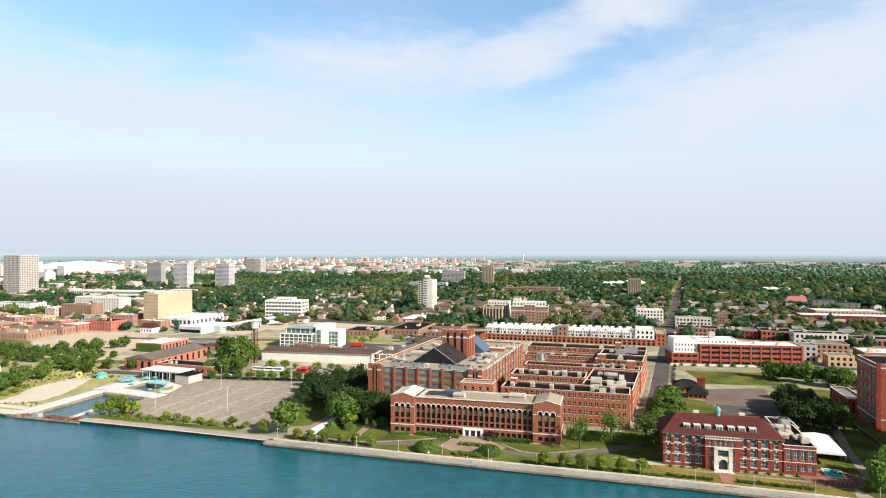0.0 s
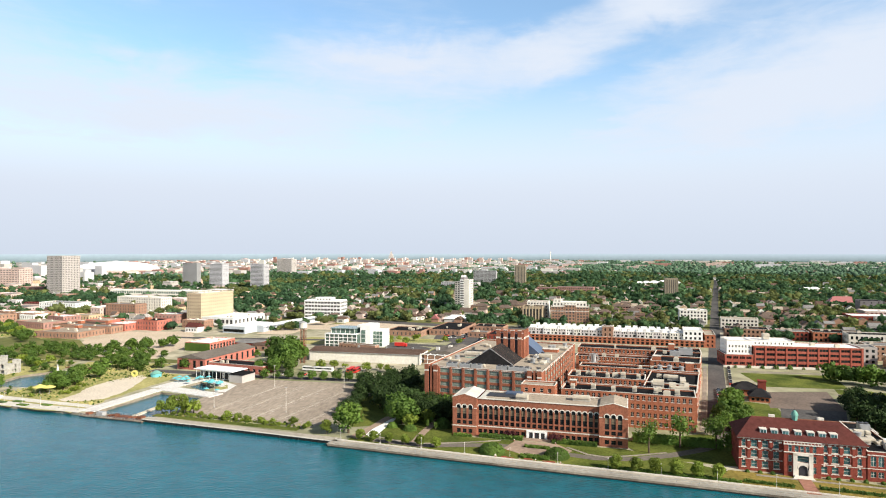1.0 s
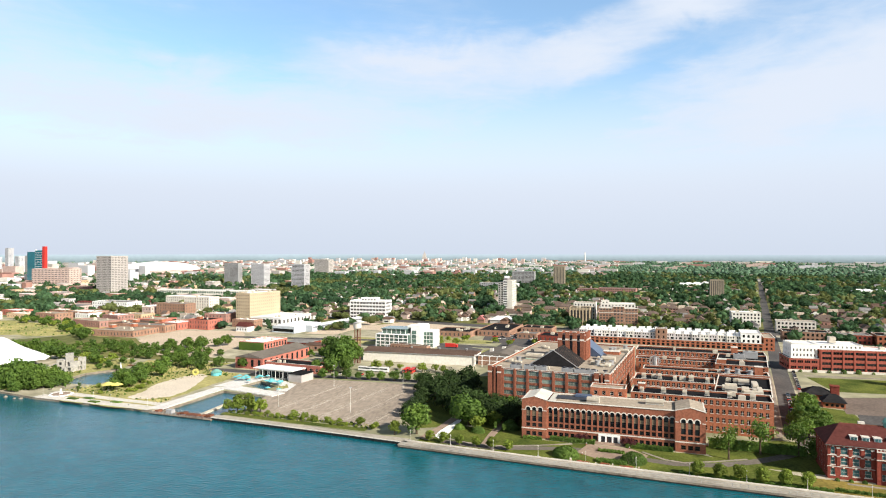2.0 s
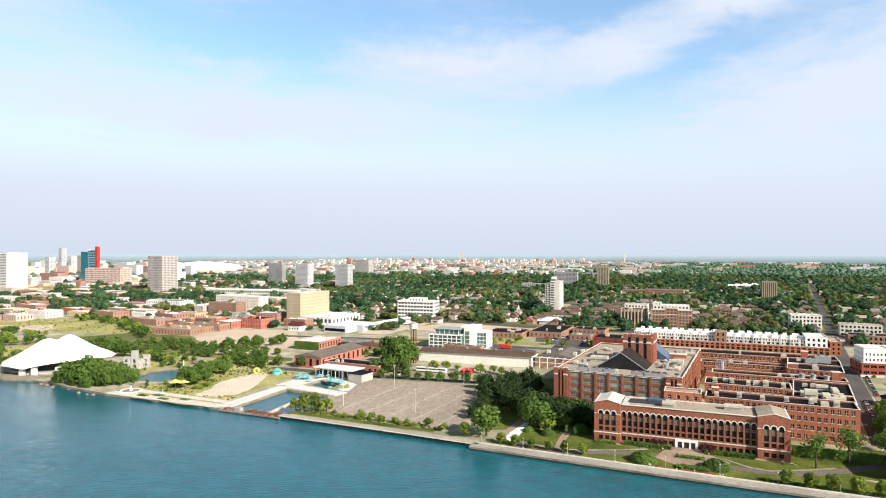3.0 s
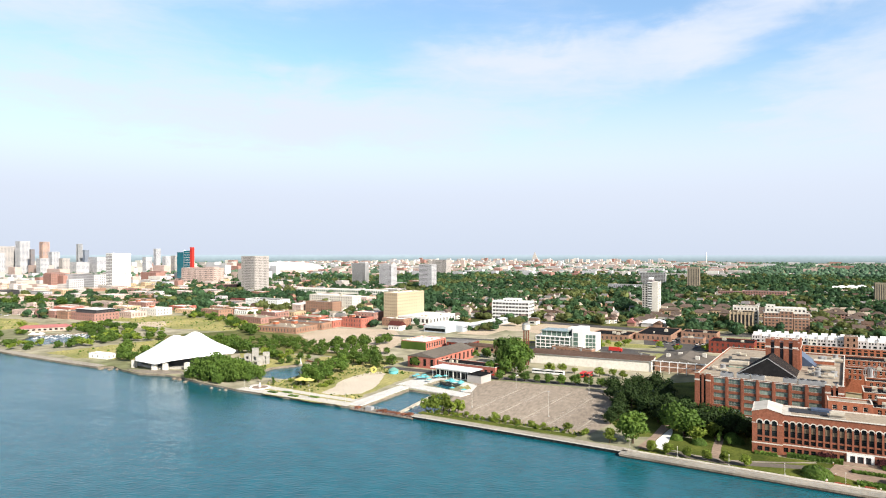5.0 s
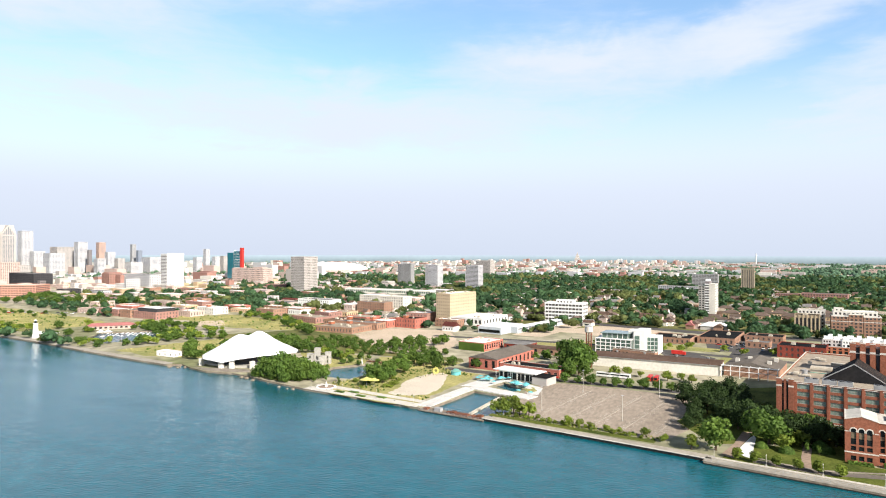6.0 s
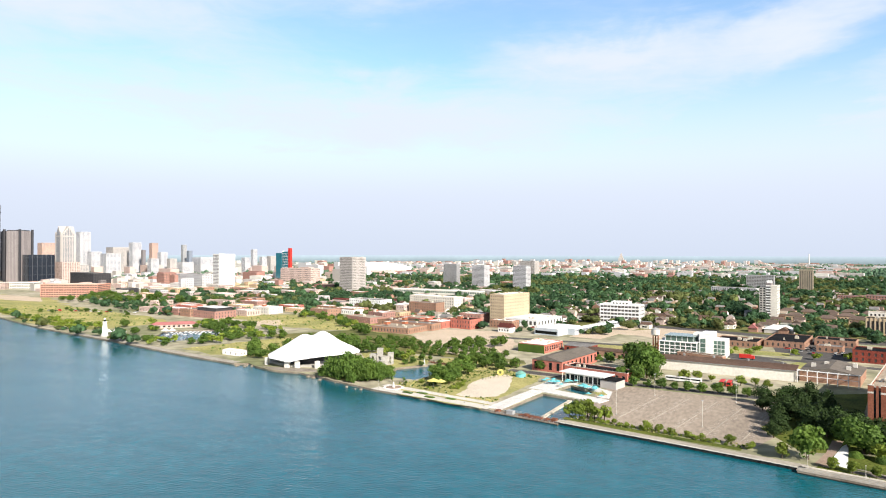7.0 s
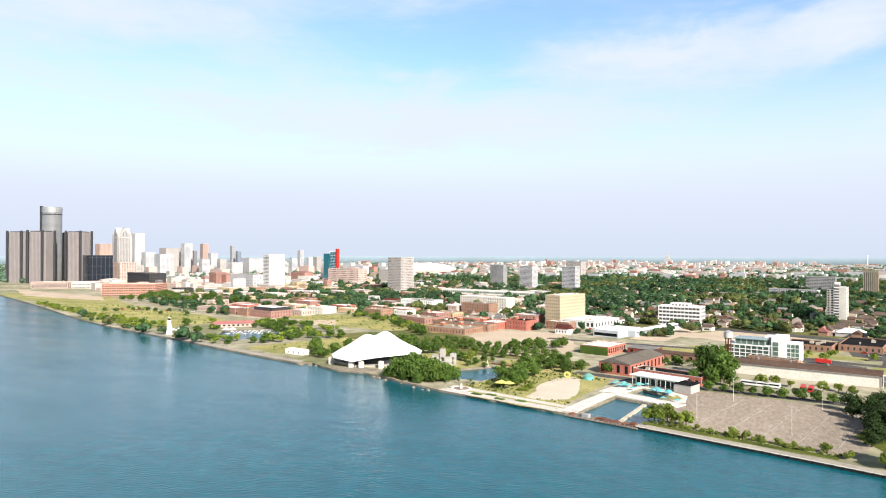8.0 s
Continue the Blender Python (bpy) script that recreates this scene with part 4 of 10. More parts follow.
def roof_unit(kind, x, y, z, ang, label="", size=None):
    """Plant that stands on a flat roof."""
    if kind == "box":
        w, d, h = size or (2.4, 1.8, 2.2)
        t = thing("roof_unit", at(x, y, ang, z), label or "cream metal air handling unit on a flat roof", "roof unit", "roof units")
        put("casing", Shape().box(-w / 2, -d / 2, 0.25, w / 2, d / 2, h).mesh("casing", "cream"), t)
        put("base", Shape().box(-w / 2 - 0.15, -d / 2 - 0.15, 0, w / 2 + 0.15, d / 2 + 0.15, 0.25).mesh("base", "steel"), t)
        put("hood", Shape().box(-w / 2, -d / 2 - 0.5, h * 0.55, w / 2, -d / 2, h * 0.9).mesh("hood", "cream"), t)
    elif kind == "cooler":
        w, d, h = size or (5.5, 2.6, 2.4)
        t = thing("cooling_unit", at(x, y, ang, z), label or "grey steel cooling unit with round fans", "roof unit", "cooling units")
        put("casing", Shape().box(-w / 2, -d / 2, 0.4, w / 2, d / 2, h).mesh("casing", "steel"), t)
        put("louvre", Shape().box(-w / 2 + 0.3, -d / 2 - 0.06, 0.7, w / 2 - 0.3, -d / 2, h - 0.4).mesh("louvre", "grey"), t)
        for i in (-1, 1):
            put("fan", Shape().cyl(i * w / 4, 0, h, h + 0.35, 1.0, 0.9, 14).mesh("fan", "dark"), t)
            put("foot", Shape().box(i * w / 3 - 0.1, -d / 2, 0, i * w / 3 + 0.1, d / 2, 0.4).mesh("foot", "steel"), t)
    elif kind == "dish":
        t = thing("lattice_fan", at(x, y, ang, z), label or "round grey steel ventilator on a roof", "ventilator", "ventilators")
        put("drum", Shape().cyl(0, 0, 0.3, 1.1, 1.2, 1.2, 16).mesh("drum", "steel"), t)
        put("cowl", Shape().cyl(0, 0, 1.1, 2.3, 1.1, 1.4, 16).mesh("cowl", "grey"), t)
        put("base", Shape().box(-1.5, -1.5, 0, 1.5, 1.5, 0.3).mesh("base", "steel"), t)
    else:
        w, d, h = size or (4, 3, 2.5)
        t = thing("stair_head", at(x, y, ang, z), label or "small brick stair head on a roof", "stair head", "stair heads")
        put("wall", Shape().box(-w / 2, -d / 2, 0, w / 2, d / 2, h).mesh("wall", "brick"), t)
        put("cap", Shape().box(-w / 2 - 0.15, -d / 2 - 0.15, h, w / 2 + 0.15, d / 2 + 0.15, h + 0.2).mesh("cap", "stone"), t)
    return t


def on(base, x, y):
    """World place of local x, y in a plan frame (x0, y0, angle)."""
    c, q = math.cos(radians(base[2])), math.sin(radians(base[2]))
    return base[0] + c * x - q * y, base[1] + q * x + c * y


LAB = (-52, 277.5, -11.5)
for x, y, w in ((29, 7, 5.0), (53.5, 12, 7.0)):
    roof_unit("box", *on(LAB, x, y), 15.25, LAB[2], "white rooftop plant housing", (w, 2.6, 2.1))
t = solo("panel_sheet", Shape().box(-6.5, -3.5, 0, 6.5, 3.5, 0.25).mesh("panel_sheet", "dark"), at(*on(LAB, 19.5, 12), LAB[2], 15.27), "dark ribbed panels on the roof", "roof panels")
solo("tarpaulin", Shape().box(-3.5, -2, 0, 3.5, 2, 1.0).mesh("tarpaulin", "solar"), at(*on(LAB, 24, 15.5), LAB[2], 15.27), "pale blue covered plant on the roof", "tarpaulin")

# link block between the two brick buildings
t = block("link_block", *on(LAB, 26.5, 19), -12, 15, 9, 19.2, "brick link block with a stone coping", wall="brick", roof="roof_tan", floors=4, cols=(4, 3), ww=1.5, rows=[(16.0, 17.8)])

# ---- warehouse block ----
WH = (-69, 323.5, -15.5)
t = block("warehouse_block", *WH, 62, 95, 20, "six-storey orange brick warehouse with green steel windows", wall="brick_lab", roof="roof_tan", cols=(7, 12), ww=5.0,
          rows=[(1.5 + 3.15 * i, 3.45 + 3.15 * i) for i in range(6)], glass="glass_green", frame="concrete", nx=4, nz=2, lead=7.5, parapet=0.8)
for x0, x1 in ((0, 6.8), (55.2, 62)):
    put("corner_pier", Shape().box(x0 - 0.25, -0.7, 0, x0 + 2.0, 0.0, 20.9).mesh("corner_pier", "brick_lab"), t)
    put("corner_pier", Shape().box(x1 - 2.0, -0.7, 0, x1 + 0.25, 0.0, 20.9).mesh("corner_pier", "brick_lab"), t)
    put("corner_pier", Shape().box(x0 + 2.9, -0.6, 0, x1 - 2.9, 0.0, 20.7).mesh("corner_pier", "brick_lab"), t)
    for xa, xb in ((x0 - 0.25, x0 + 2.0), (x1 - 2.0, x1 + 0.25)):
        for z in (4.9, 17.6):
            put("stone_block", Shape().box(xa - 0.06, -0.78, z, xb + 0.06, -0.705, z + 0.7).mesh("stone_block", "stone"), t)
        put("stone_cap", Shape().box(xa - 0.1, -0.8, 20.9, xb + 0.1, 0.05, 21.15).mesh("stone_cap", "stone"), t)
    for x in (x0 + 2.05, x1 - 2.85):
        put("slot_window", Shape().box(x, -0.2, 1.5, x + 0.8, -0.01, 19.0).mesh("slot_window", "glass"), t)
for i in range(8):
    x = 7.5 + 47 / 7 * i
    put("pier", Shape().box(x - 0.5, -0.35, 0, x + 0.5, -0.003, 20.15).mesh("pier", "brick_lab"), t)
for i in range(13):
    y = 7.5 + 80 / 12 * i
    put("pier", Shape().box(62.003, y - 0.5, 0, 62.3, y + 0.5, 20.1).mesh("pier", "brick_lab"), t)
for z in (3.75, 19.4):
    put("belt_course", Shape().box(7.0, -0.12, z, 55, -0.003, z + 0.3).mesh("belt", "stone"), t)
    put("belt_course", Shape().box(62.004, 7.0, z, 62.12, 88, z + 0.3).mesh("belt", "stone"), t)

t.scale = (59 / 62, 102 / 95, 1.05)

# roof of the warehouse: chimney block, black monitor, blue-grey roof
def chimney_block():
    x, y = on(WH, 25.4, 42)
    t = thing("chimney_block", at(x, y, WH[2], 20.3), "tall ribbed orange brick chimney block on the roof", "chimney")
    put("shaft", Shape().box(0, 0, 0, 14.6, 12, 14).mesh("shaft", "brick_lab"), t)
    put("cap", Shape().box(-0.4, -0.4, 13.3, 15.0, 12.4, 13.9).mesh("cap", "brick_pink"), t)
    put("band", Shape().box(-0.3, -0.3, 10.0, 14.9, 12.3, 10.4).mesh("band", "stone"), t)
    for i in range(4):
        put("rib", Shape().box(0.1 + i * 4.0, -1.0, 0, 2.3 + i * 4.0, -0.01, 14.9).mesh("rib", "brick_lab"), t)
        put("rib_cap", Shape().box(0.0 + i * 4.0, -1.1, 10.4, 2.4 + i * 4.0, -1.005, 11.3).mesh("rib_cap", "stone"), t)
        put("rib_cap", Shape().box(15.405, 0.1 + i * 3.2, 10.4, 15.5, 2.1 + i * 3.2, 11.3).mesh("rib_cap", "stone"), t)
        put("rib_cap", Shape().box(0.0 + i * 4.0, -1.1, 14.9, 2.4 + i * 4.0, 0.1, 15.15).mesh("rib_cap", "stone"), t)
        put("rib", Shape().box(14.61, 0.2 + i * 3.2, 0, 15.4, 2.0 + i * 3.2, 14.9).mesh("rib", "brick_lab"), t)
    for i in range(3):
        put("slot", Shape().box(2.5 + i * 4.0, -0.14, 1.0, 3.9 + i * 4.0, -0.01, 12.8).mesh("slot", "dark"), t)
    return t


chimney_block()
t = thing("roof_monitor", at(*on(WH, 16.5, 18), WH[2], 20.3), "black ribbed gabled roof monitor", "roof monitor")
put("roof", Shape().gable(0, 0, 24, 23, 0, 8.0, "y").mesh("roof", "slate"), t)
for i in range(9):
    put("rib", Shape().quad((24.1, 1 + i * 2.5, 0.1), (24.1, 1.3 + i * 2.5, 0.1), (12.1, 1.3 + i * 2.5, 8.2), (12.1, 1 + i * 2.5, 8.2)).mesh("rib", "roof_brown"), t)
put("ridge_trim", Shape().quad((-0.5, -0.2, 0.0), (12, -0.2, 8.0), (12, -0.2, 8.5), (-0.5, -0.2, 0.5)).quad((12, -0.2, 8.0), (24.5, -0.2, 0), (24.5, -0.2, 0.5), (12, -0.2, 8.5)).mesh("ridge_trim", "grey"), t)
t = thing("gabled_monitor", at(*on(WH, 27, 56.5), WH[2], 20.3), "blue-grey metal gabled roof monitor", "roof monitor")
put("roof", Shape().gable(0, 0, 20, 16, 0, 8.0, "y").mesh("roof", "solar"), t)
for x in (13.3, 20.2, 26.1, 39, 45, 50):
    roof_unit("cooler", *on(WH, x, 3.2), 20.3, WH[2])
roof_unit("box", *on(WH, 52, 44), 20.3, WH[2], "white rooftop plant housing", (7, 3, 2.6))
roof_unit("box", *on(WH, 14, 36), 20.3, WH[2], "green copper-clad plant housing", (9, 4, 3)).children[0].data.materials[0] = M["copper"]
roof_unit("box", *on(WH, 55, 78), 20.3, WH[2], "white rooftop plant housing", (4, 3, 2))
roof_unit("stair", *on(WH, 50, 70), 20.3, WH[2], "low red brick stair head", (9, 5, 1.6))
roof_unit("dish", *on(WH, 8, 26), 20.3, WH[2])
roof_unit("box", *on(WH, 20, 62), 20.3, WH[2], "cream rooftop duct housing", (8, 2.4, 1.6))
roof_unit("box", *on(WH, 54, 30), 20.3, WH[2], "cream rooftop duct housing", (2.4, 8, 1.4))

rw = random.Random(31)
for i in range(16):
    x, y = rw.choice(((rw.uniform(3, 20), rw.uniform(14, 90)), (rw.uniform(48, 57), rw.uniform(10, 96))))
    roof_unit(rw.choice(("box", "box", "dish")), *on(WH, x, y), 20.3, WH[2], size=(rw.uniform(1, 4), rw.uniform(1, 3), rw.uniform(0.8, 2.0)))

# plant on the warehouse roof
for i in range(14):
    x, y = rw.choice(((rw.uniform(43, 50), rw.uniform(30, 60)), (rw.uniform(18, 57), rw.uniform(4, 9)), (rw.uniform(44, 56), rw.uniform(20, 60))))
    roof_unit(rw.choice(("box", "cooler")), *on(WH, x, y), 20.3, WH[2], "small dark steel plant on a flat roof", (rw.uniform(0.8, 2.6), rw.uniform(0.8, 2.2), rw.uniform(0.7, 1.6)))

# ---- factory wings along the street ----
E_DIR = Vector((math.cos(radians(72)), math.sin(radians(72))))
F_DIR = Vector((math.cos(radians(-14)), math.sin(radians(-14))))
B0 = Vector((53, 288))


def wing(s0, depth, w0, w1, h, cols, rows=(0, 1, 2, 3), name="factory_wing", label="orange brick factory wing with a dark flat roof and small windows", sides="fr", ang=-14):
    p = B0 + E_DIR * s0 + F_DIR * w0
    fl = [(1.3 + h / 4.1 * i, 1.3 + h / 4.1 * i + 1.85) for i in rows]
    return block(name, p.x, p.y, ang, w1 - w0, depth, h, label, wall="brick", roof="roof_dark", rows=fl, cols=cols, ww=1.25, group="factory wings", frame="sill", lead=1.2, coping="stone", sides=sides, parapet=0.8)


wing(0, 15, -58, 0, 15.2, (23, 5))
wing(33, 16, -62, -24.2, 15, (15, 0), (2, 3))
wing(64, 11, -62, 0, 15, (24, 4), (2, 3))
wing(111, 10, -73, -27.2, 13, (18, 0), (2, 3))
wing(137, 18, -77, 0, 14.5, (30, 6), (2, 3))
wing(15.6, 17, -24, 0, 14.3, (0, 6), (0, 1, 2, 3), "factory_range", "orange brick range along the street with a dark roof", "r", -18)
wing(33, 30.6, -24, 0, 14.4, (0, 11), (0, 1, 2, 3), "factory_range", "orange brick range along the street with a dark roof", "r", -18)
wing(75.4, 18.2, -20, 0, 12, (0, 7), (0, 1, 2), "factory_range", "lower orange brick range along the street", "r", -18)
wing(94, 21, -27, 0, 15, (9, 7), (1, 2, 3), "factory_range", "orange brick range along the street with a dark roof", "fr", -18)
wing(115.2, 21.4, -27, 0, 15, (0, 7), (1, 2, 3), "factory_range", "orange brick range along the street with a dark roof", "r", -18)


def on_factory(s0, w):
    p = B0 + E_DIR * s0 + F_DIR * w
    return p.x, p.y


rv = random.Random(31)
for s0, w0, w1, z, n in ((6.5, -54, -8, 14.5, 6), (40, -58, -28, 14.3, 5)):
    for i in range(n):
        k = rv.uniform(0.85, 1.2)
        roof_unit("box", *on_factory(s0 + rv.uniform(-1, 1.5), w0 + (w1 - w0) * i / (n - 1)), z, -14, size=(2.0 * k, 1.7, 2.4 * k))
for s0, w, z, k in ((20, -17, 13.6, (5, 3.5, 4.6)), (19, -8, 13.6, (7, 2, 2.2)), (26, -5, 13.6, (2.2, 9, 2.0)), (24, -11, 13.6, (3, 5, 2.6)), (38, -7, 13.7, (2.5, 10, 2.2)), (45, -12, 13.7, (5, 3, 2.4)),
                    (30, -20, 13.6, (2, 4, 1.8))):
    roof_unit("box", *on_factory(s0, w), z, -14, "cream metal plant housing on a dark roof", k)
for s0, w, z in ((71, -15, 14.3), (70, -20, 14.3), (69, -9, 14.3)):
    roof_unit("dish", *on_factory(s0, w), z, -14)
roof_unit("cooler", *on_factory(125, -9), 14.3, -14, size=(8, 5, 4.4))
roof_unit("cooler", *on_factory(121, -15), 14.3, -14, size=(6, 4, 3.2))
for s0, w, z, k in ((139, -18, 13.8, (3.5, 4, 5.0)), (72, -5, 14.3, (4, 4, 4.0)), (101, -24, 14.3, (5, 3, 2.4)), (12, -55, 14.5, (3, 3, 2.6))):
    roof_unit("stair", *on_factory(s0, w), z, -14, size=k)


def lattice_ball():
    """Round lattice ventilator on a short stalk."""
    t = thing("lattice_ventilator", at(26, 402, 0, 8.4), "large round grey steel lattice ventilator on a roof", "ventilator")
    put("stalk", Shape().cyl(0, 0, -8.3, 1.2, 2.2, 1.2, 10).mesh("stalk", "concrete"), t)
    s = Shape()
    for k in range(6):
        c, q = math.cos(math.pi * k / 6), math.sin(math.pi * k / 6)
        for i in range(14):
            a, b = 2 * math.pi * i / 14, 2 * math.pi * (i + 1) / 14
            P = lambda g, r: (r * math.cos(g) * c, r * math.cos(g) * q, 4.4 + r * math.sin(g))
            s.quad(P(a, 3.4), P(b, 3.4), P(b, 3.0), P(a, 3.0))
    put("rib", s.mesh("rib", "steel"), t)
    put("core", Shape().cyl(0, 0, 1.2, 7.2, 1.5, 1.5, 10).mesh("core", "grey"), t)


lattice_ball()


# ---- townhouses ----
def townhouses():
    base = (-8, 574, -13.9)
    block("townhouse_podium", *base, 148, 30, 5.4, "long brick garage podium under the townhouses", wall="brick", roof="roof_grey", rows=[(0.3, 2.5), (3.2, 4.4)], cols=(38, 0), ww=2.3, parapet=0.9, frame="", sides="f")
    protos = []
    wd = 6.6
    r = random.Random(8)
    for row in range(2):
        for i in range(20):
            lx = 2 + i * wd + (2 if row else 0)
            if (row == 0 and 62 < lx < 74) or lx > 128:
                continue
            x, y = on(base, lx, 2.5 + row * 14.5 + (0.9 if i % 4 == 1 else 0))
            m = at(x, y, base[2], 4.9)
            if len(protos) < 4:
                k = len(protos)
                t = thing("townhouse", m, ("white townhouse with a roof terrace and dark windows", "pale grey townhouse with a roof terrace", "white townhouse with a small roof house", "off-white townhouse with a tall front bay")[k], "house", "townhouses")
                protos.append(t)
                h = (6.0, 5.4, 6.3, 5.7)[k]
                s = Shape()
                ops = [(0.7, 1.8, 0.9, 2.4), (3.4, 5.6, 0.3, 2.5), (0.8, 1.7, 3.5, 4.9), (2.7, 3.6, 3.5, 4.9), (4.6, 5.5, 3.5, 4.9)]
                for side in "frbl":
                    o, ux, inw, L, rot = side_frame(side, wd - 0.15, 11)
                    wall_side(s, o, ux, inw, L, 0, h, ops if side == "f" else [])
                put("wall", s.mesh("wall", ("town_wall", "town_wall", "white", "offwhite")[k]), t)
                put("roof", Shape().box(0.2, 0.2, h - 0.4, wd - 0.35, 10.8, h - 0.2).mesh("roof", "roof_white"), t)
                put("penthouse", Shape().box(0.6, 5.0 + k, h - 0.2, wd - 1.2 - 0.6 * k, 10.4, h + 1.6 + 0.3 * (k % 2)).mesh("penthouse", "white"), t)
                put("dividing_wall", Shape().box(wd - 0.5, 0, h - 0.2, wd - 0.15, 11, h + 0.7).mesh("dividing_wall", "white"), t)
                put("balcony", Shape().box(3.1, -1.3, 0.0, 5.9, -0.02, 0.2).box(3.1, -1.3, 0.2, 5.9, -1.22, 1.2).mesh("balcony", "grey"), t)
                for a, b, c, d in ops:
                    window(t, pose((a + b) / 2, 0.22, c), b - a, d - c, "glass", "")
            else:
                copy_thing(r.choice(protos), m)
    block("brick_stair_tower", *on(base, 66, 1.2), base[2], 9, 9, 9.2, "square brick stair tower among white townhouses", wall="brick_brown", roof="roof_grey", floors=2, cols=(2, 2), ww=1.2, z=4.9, frame="")
    block("corner_house", *on(base, 131, 1.5), base[2], 15, 26, 8.4, "larger white corner house with dark windows", wall="white", roof="roof_white", floors=2, cols=(4, 6), ww=1.6, z=4.9, frame="")
    block("brick_corner", *on(base, 147.5, 1), base[2], 8, 32, 10.5, "orange brick corner building on the street", wall="brick", roof="roof_tan", floors=3, cols=(2, 8), ww=1.3, frame="")
    keep_clear(*base, 156, 32)


townhouses()


# ---- hotel by the river ----
def hotel():
    HO = (54, 242, -12)
    W, D, H = 40.0, 19.0, 11.6
    t = thing("hotel", at(*HO), "red brick hotel with hipped tile roof and stone entrance", "hotel")
    keep_clear(*HO, 50, 34)
    s, X, Y = Shape(), Vector((1, 0, 0)), Vector((0, 1, 0))
    cols = [1.6, 5.0, 8.6, 12.2] + [27.2, 30.6, 34.2, 38.0]
    rows = [(1.4, 3.7), (5.0, 7.4), (8.6, 11.0)]
    ops = [(x - (0.65 if x in (1.6, 38.0) else 1.0), x + (0.65 if x in (1.6, 38.0) else 1.0), c, d) for x in cols for c, d in rows]
    wall_side(s, Vector((0, 0, 0)), X, Y, W, 0, H, ops, rec=0.35)
    for a, b, c, d in ops:
        window(t, pose((a + b) / 2, 0.27, c), b - a, d - c, "glass_blue", "stone", 1, 2)
        put("sill", Shape().box(a - 0.2, -0.1, c - 0.3, b + 0.2, 0.1, c - 0.01).mesh("sill", "stone"), t)
        put("keystone", Shape().box((a + b) / 2 - 0.25, -0.1, d + 0.02, (a + b) / 2 + 0.25, -0.004, d + 0.45).mesh("keystone", "stone"), t)
    for side in "rbl":
        o, ux, inw, L, rot = side_frame(side, W, D)
        n = {"r": 5, "l": 5, "b": 10}[side]
        op2 = [(L * (i + 0.5) / n - 0.7, L * (i + 0.5) / n + 0.7, c, d) for i in range(n) for c, d in rows]
        wall_side(s, o, ux, inw, L, 0, H, op2, rec=0.35)
        for a, b, c, d in op2:
            p = o + ux * ((a + b) / 2) + inw * 0.27
            window(t, pose(p.x, p.y, c, 0, 0, rot), b - a, d - c, "glass_blue", "stone", 1, 2)
    put("wall", s.mesh("wall", "brick_red"), t)
    for z in (4.2, 8.1):
        put("belt_course", Shape().box(-0.1, -0.1, z, 14.2, -0.003, z + 0.25).box(25.8, -0.1, z, W + 0.1, -0.003, z + 0.25).mesh("belt", "stone"), t)
    for x in (3.2, 6.8, 10.4, 13.4, 26.6, 28.9, 32.4, 36.2):
        put("pier", Shape().box(x - 0.4, -0.16, 4.5, x + 0.4, -0.004, 10.6).mesh("pier", "brick_red"), t)
        put("pier_cap", Shape().box(x - 0.5, -0.24, 10.6, x + 0.5, -0.004, 11.15).mesh("pier_cap", "stone"), t)
        put("pier_block", Shape().box(x - 0.5, -0.22, 7.7, x + 0.5, -0.165, 8.05).mesh("pier_block", "stone"), t)
    put("cornice", Shape().box(-0.5, -0.5, H, W + 0.5, D + 0.5, H + 0.35).mesh("cornice", "stone"), t)
    put("roof", Shape().hip(-0.9, -0.9, W + 0.9, D + 0.9, H + 0.35, H + 5.7, 6.4).mesh("roof", "tile_red"), t)
    put("ridge", Shape().box(5.5, D / 2 - 0.2, H + 5.5, W - 5.5, D / 2 + 0.2, H + 5.85).mesh("ridge", "rust"), t)
    # projecting entrance bay
    e = Shape()
    bay_ops = [(1.4, 2.5, c, d) for c, d in rows] + [(9.0, 10.1, c, d) for c, d in rows] + [(3.6, 8.0, 5.2, 7.6)] + [(3.4 + i * 1.7, 4.6 + i * 1.7, 8.6, 10.6) for i in range(3)]
    wall_side(e, Vector((14.2, -2.2, 0)), X, Y, 11.6, 0, 8.4 + 2.8, bay_ops, rec=0.35)
    wall_side(e, Vector((25.8, -2.2, 0)), Y, -X, 2.2, 0, 11.2, [])
    wall_side(e, Vector((14.2, 0, 0)), -Y, X, 2.2, 0, 11.2, [])
    e.quad((14.2, -2.2, 11.2), (25.8, -2.2, 11.2), (25.8, 0, 11.2), (14.2, 0, 11.2))
    put("entrance_bay", e.mesh("entrance_bay", "brick_red"), t)
    for a, b, c, d in bay_ops:
        window(t, pose(14.2 + (a + b) / 2, -1.93, c), b - a, d - c, "glass_blue", "stone", 1, 2)
    p = Shape().box(17.0, -2.9, 0, 18.3, -2.21, 8.2).box(21.9, -2.9, 0, 23.2, -2.21, 8.2).box(18.3, -2.8, 4.3, 21.9, -2.21, 5.1).box(17.0, -2.9, 7.5, 23.2, -2.21, 8.5)
    put("portal", p.mesh("portal", "stone"), t, "pale carved stone portal")
    arch = Shape()
    for i in range(10):
        a, b = math.pi * i / 10, math.pi * (i + 1) / 10
        arch.quad((20.1 + 1.45 * math.cos(b), -2.75, 2.7 + 1.45 * math.sin(b)), (20.1 + 1.45 * math.cos(a), -2.75, 2.7 + 1.45 * math.sin(a)), (20.1 + 1.8 * math.cos(a), -2.75, 4.35), (20.1 + 1.8 * math.cos(b), -2.75, 4.35))
    arch.box(18.3, -2.75, 0, 18.65, -2.3, 2.7).box(21.55, -2.75, 0, 21.9, -2.3, 2.7)
    put("arch", arch.mesh("arch", "stone"), t)
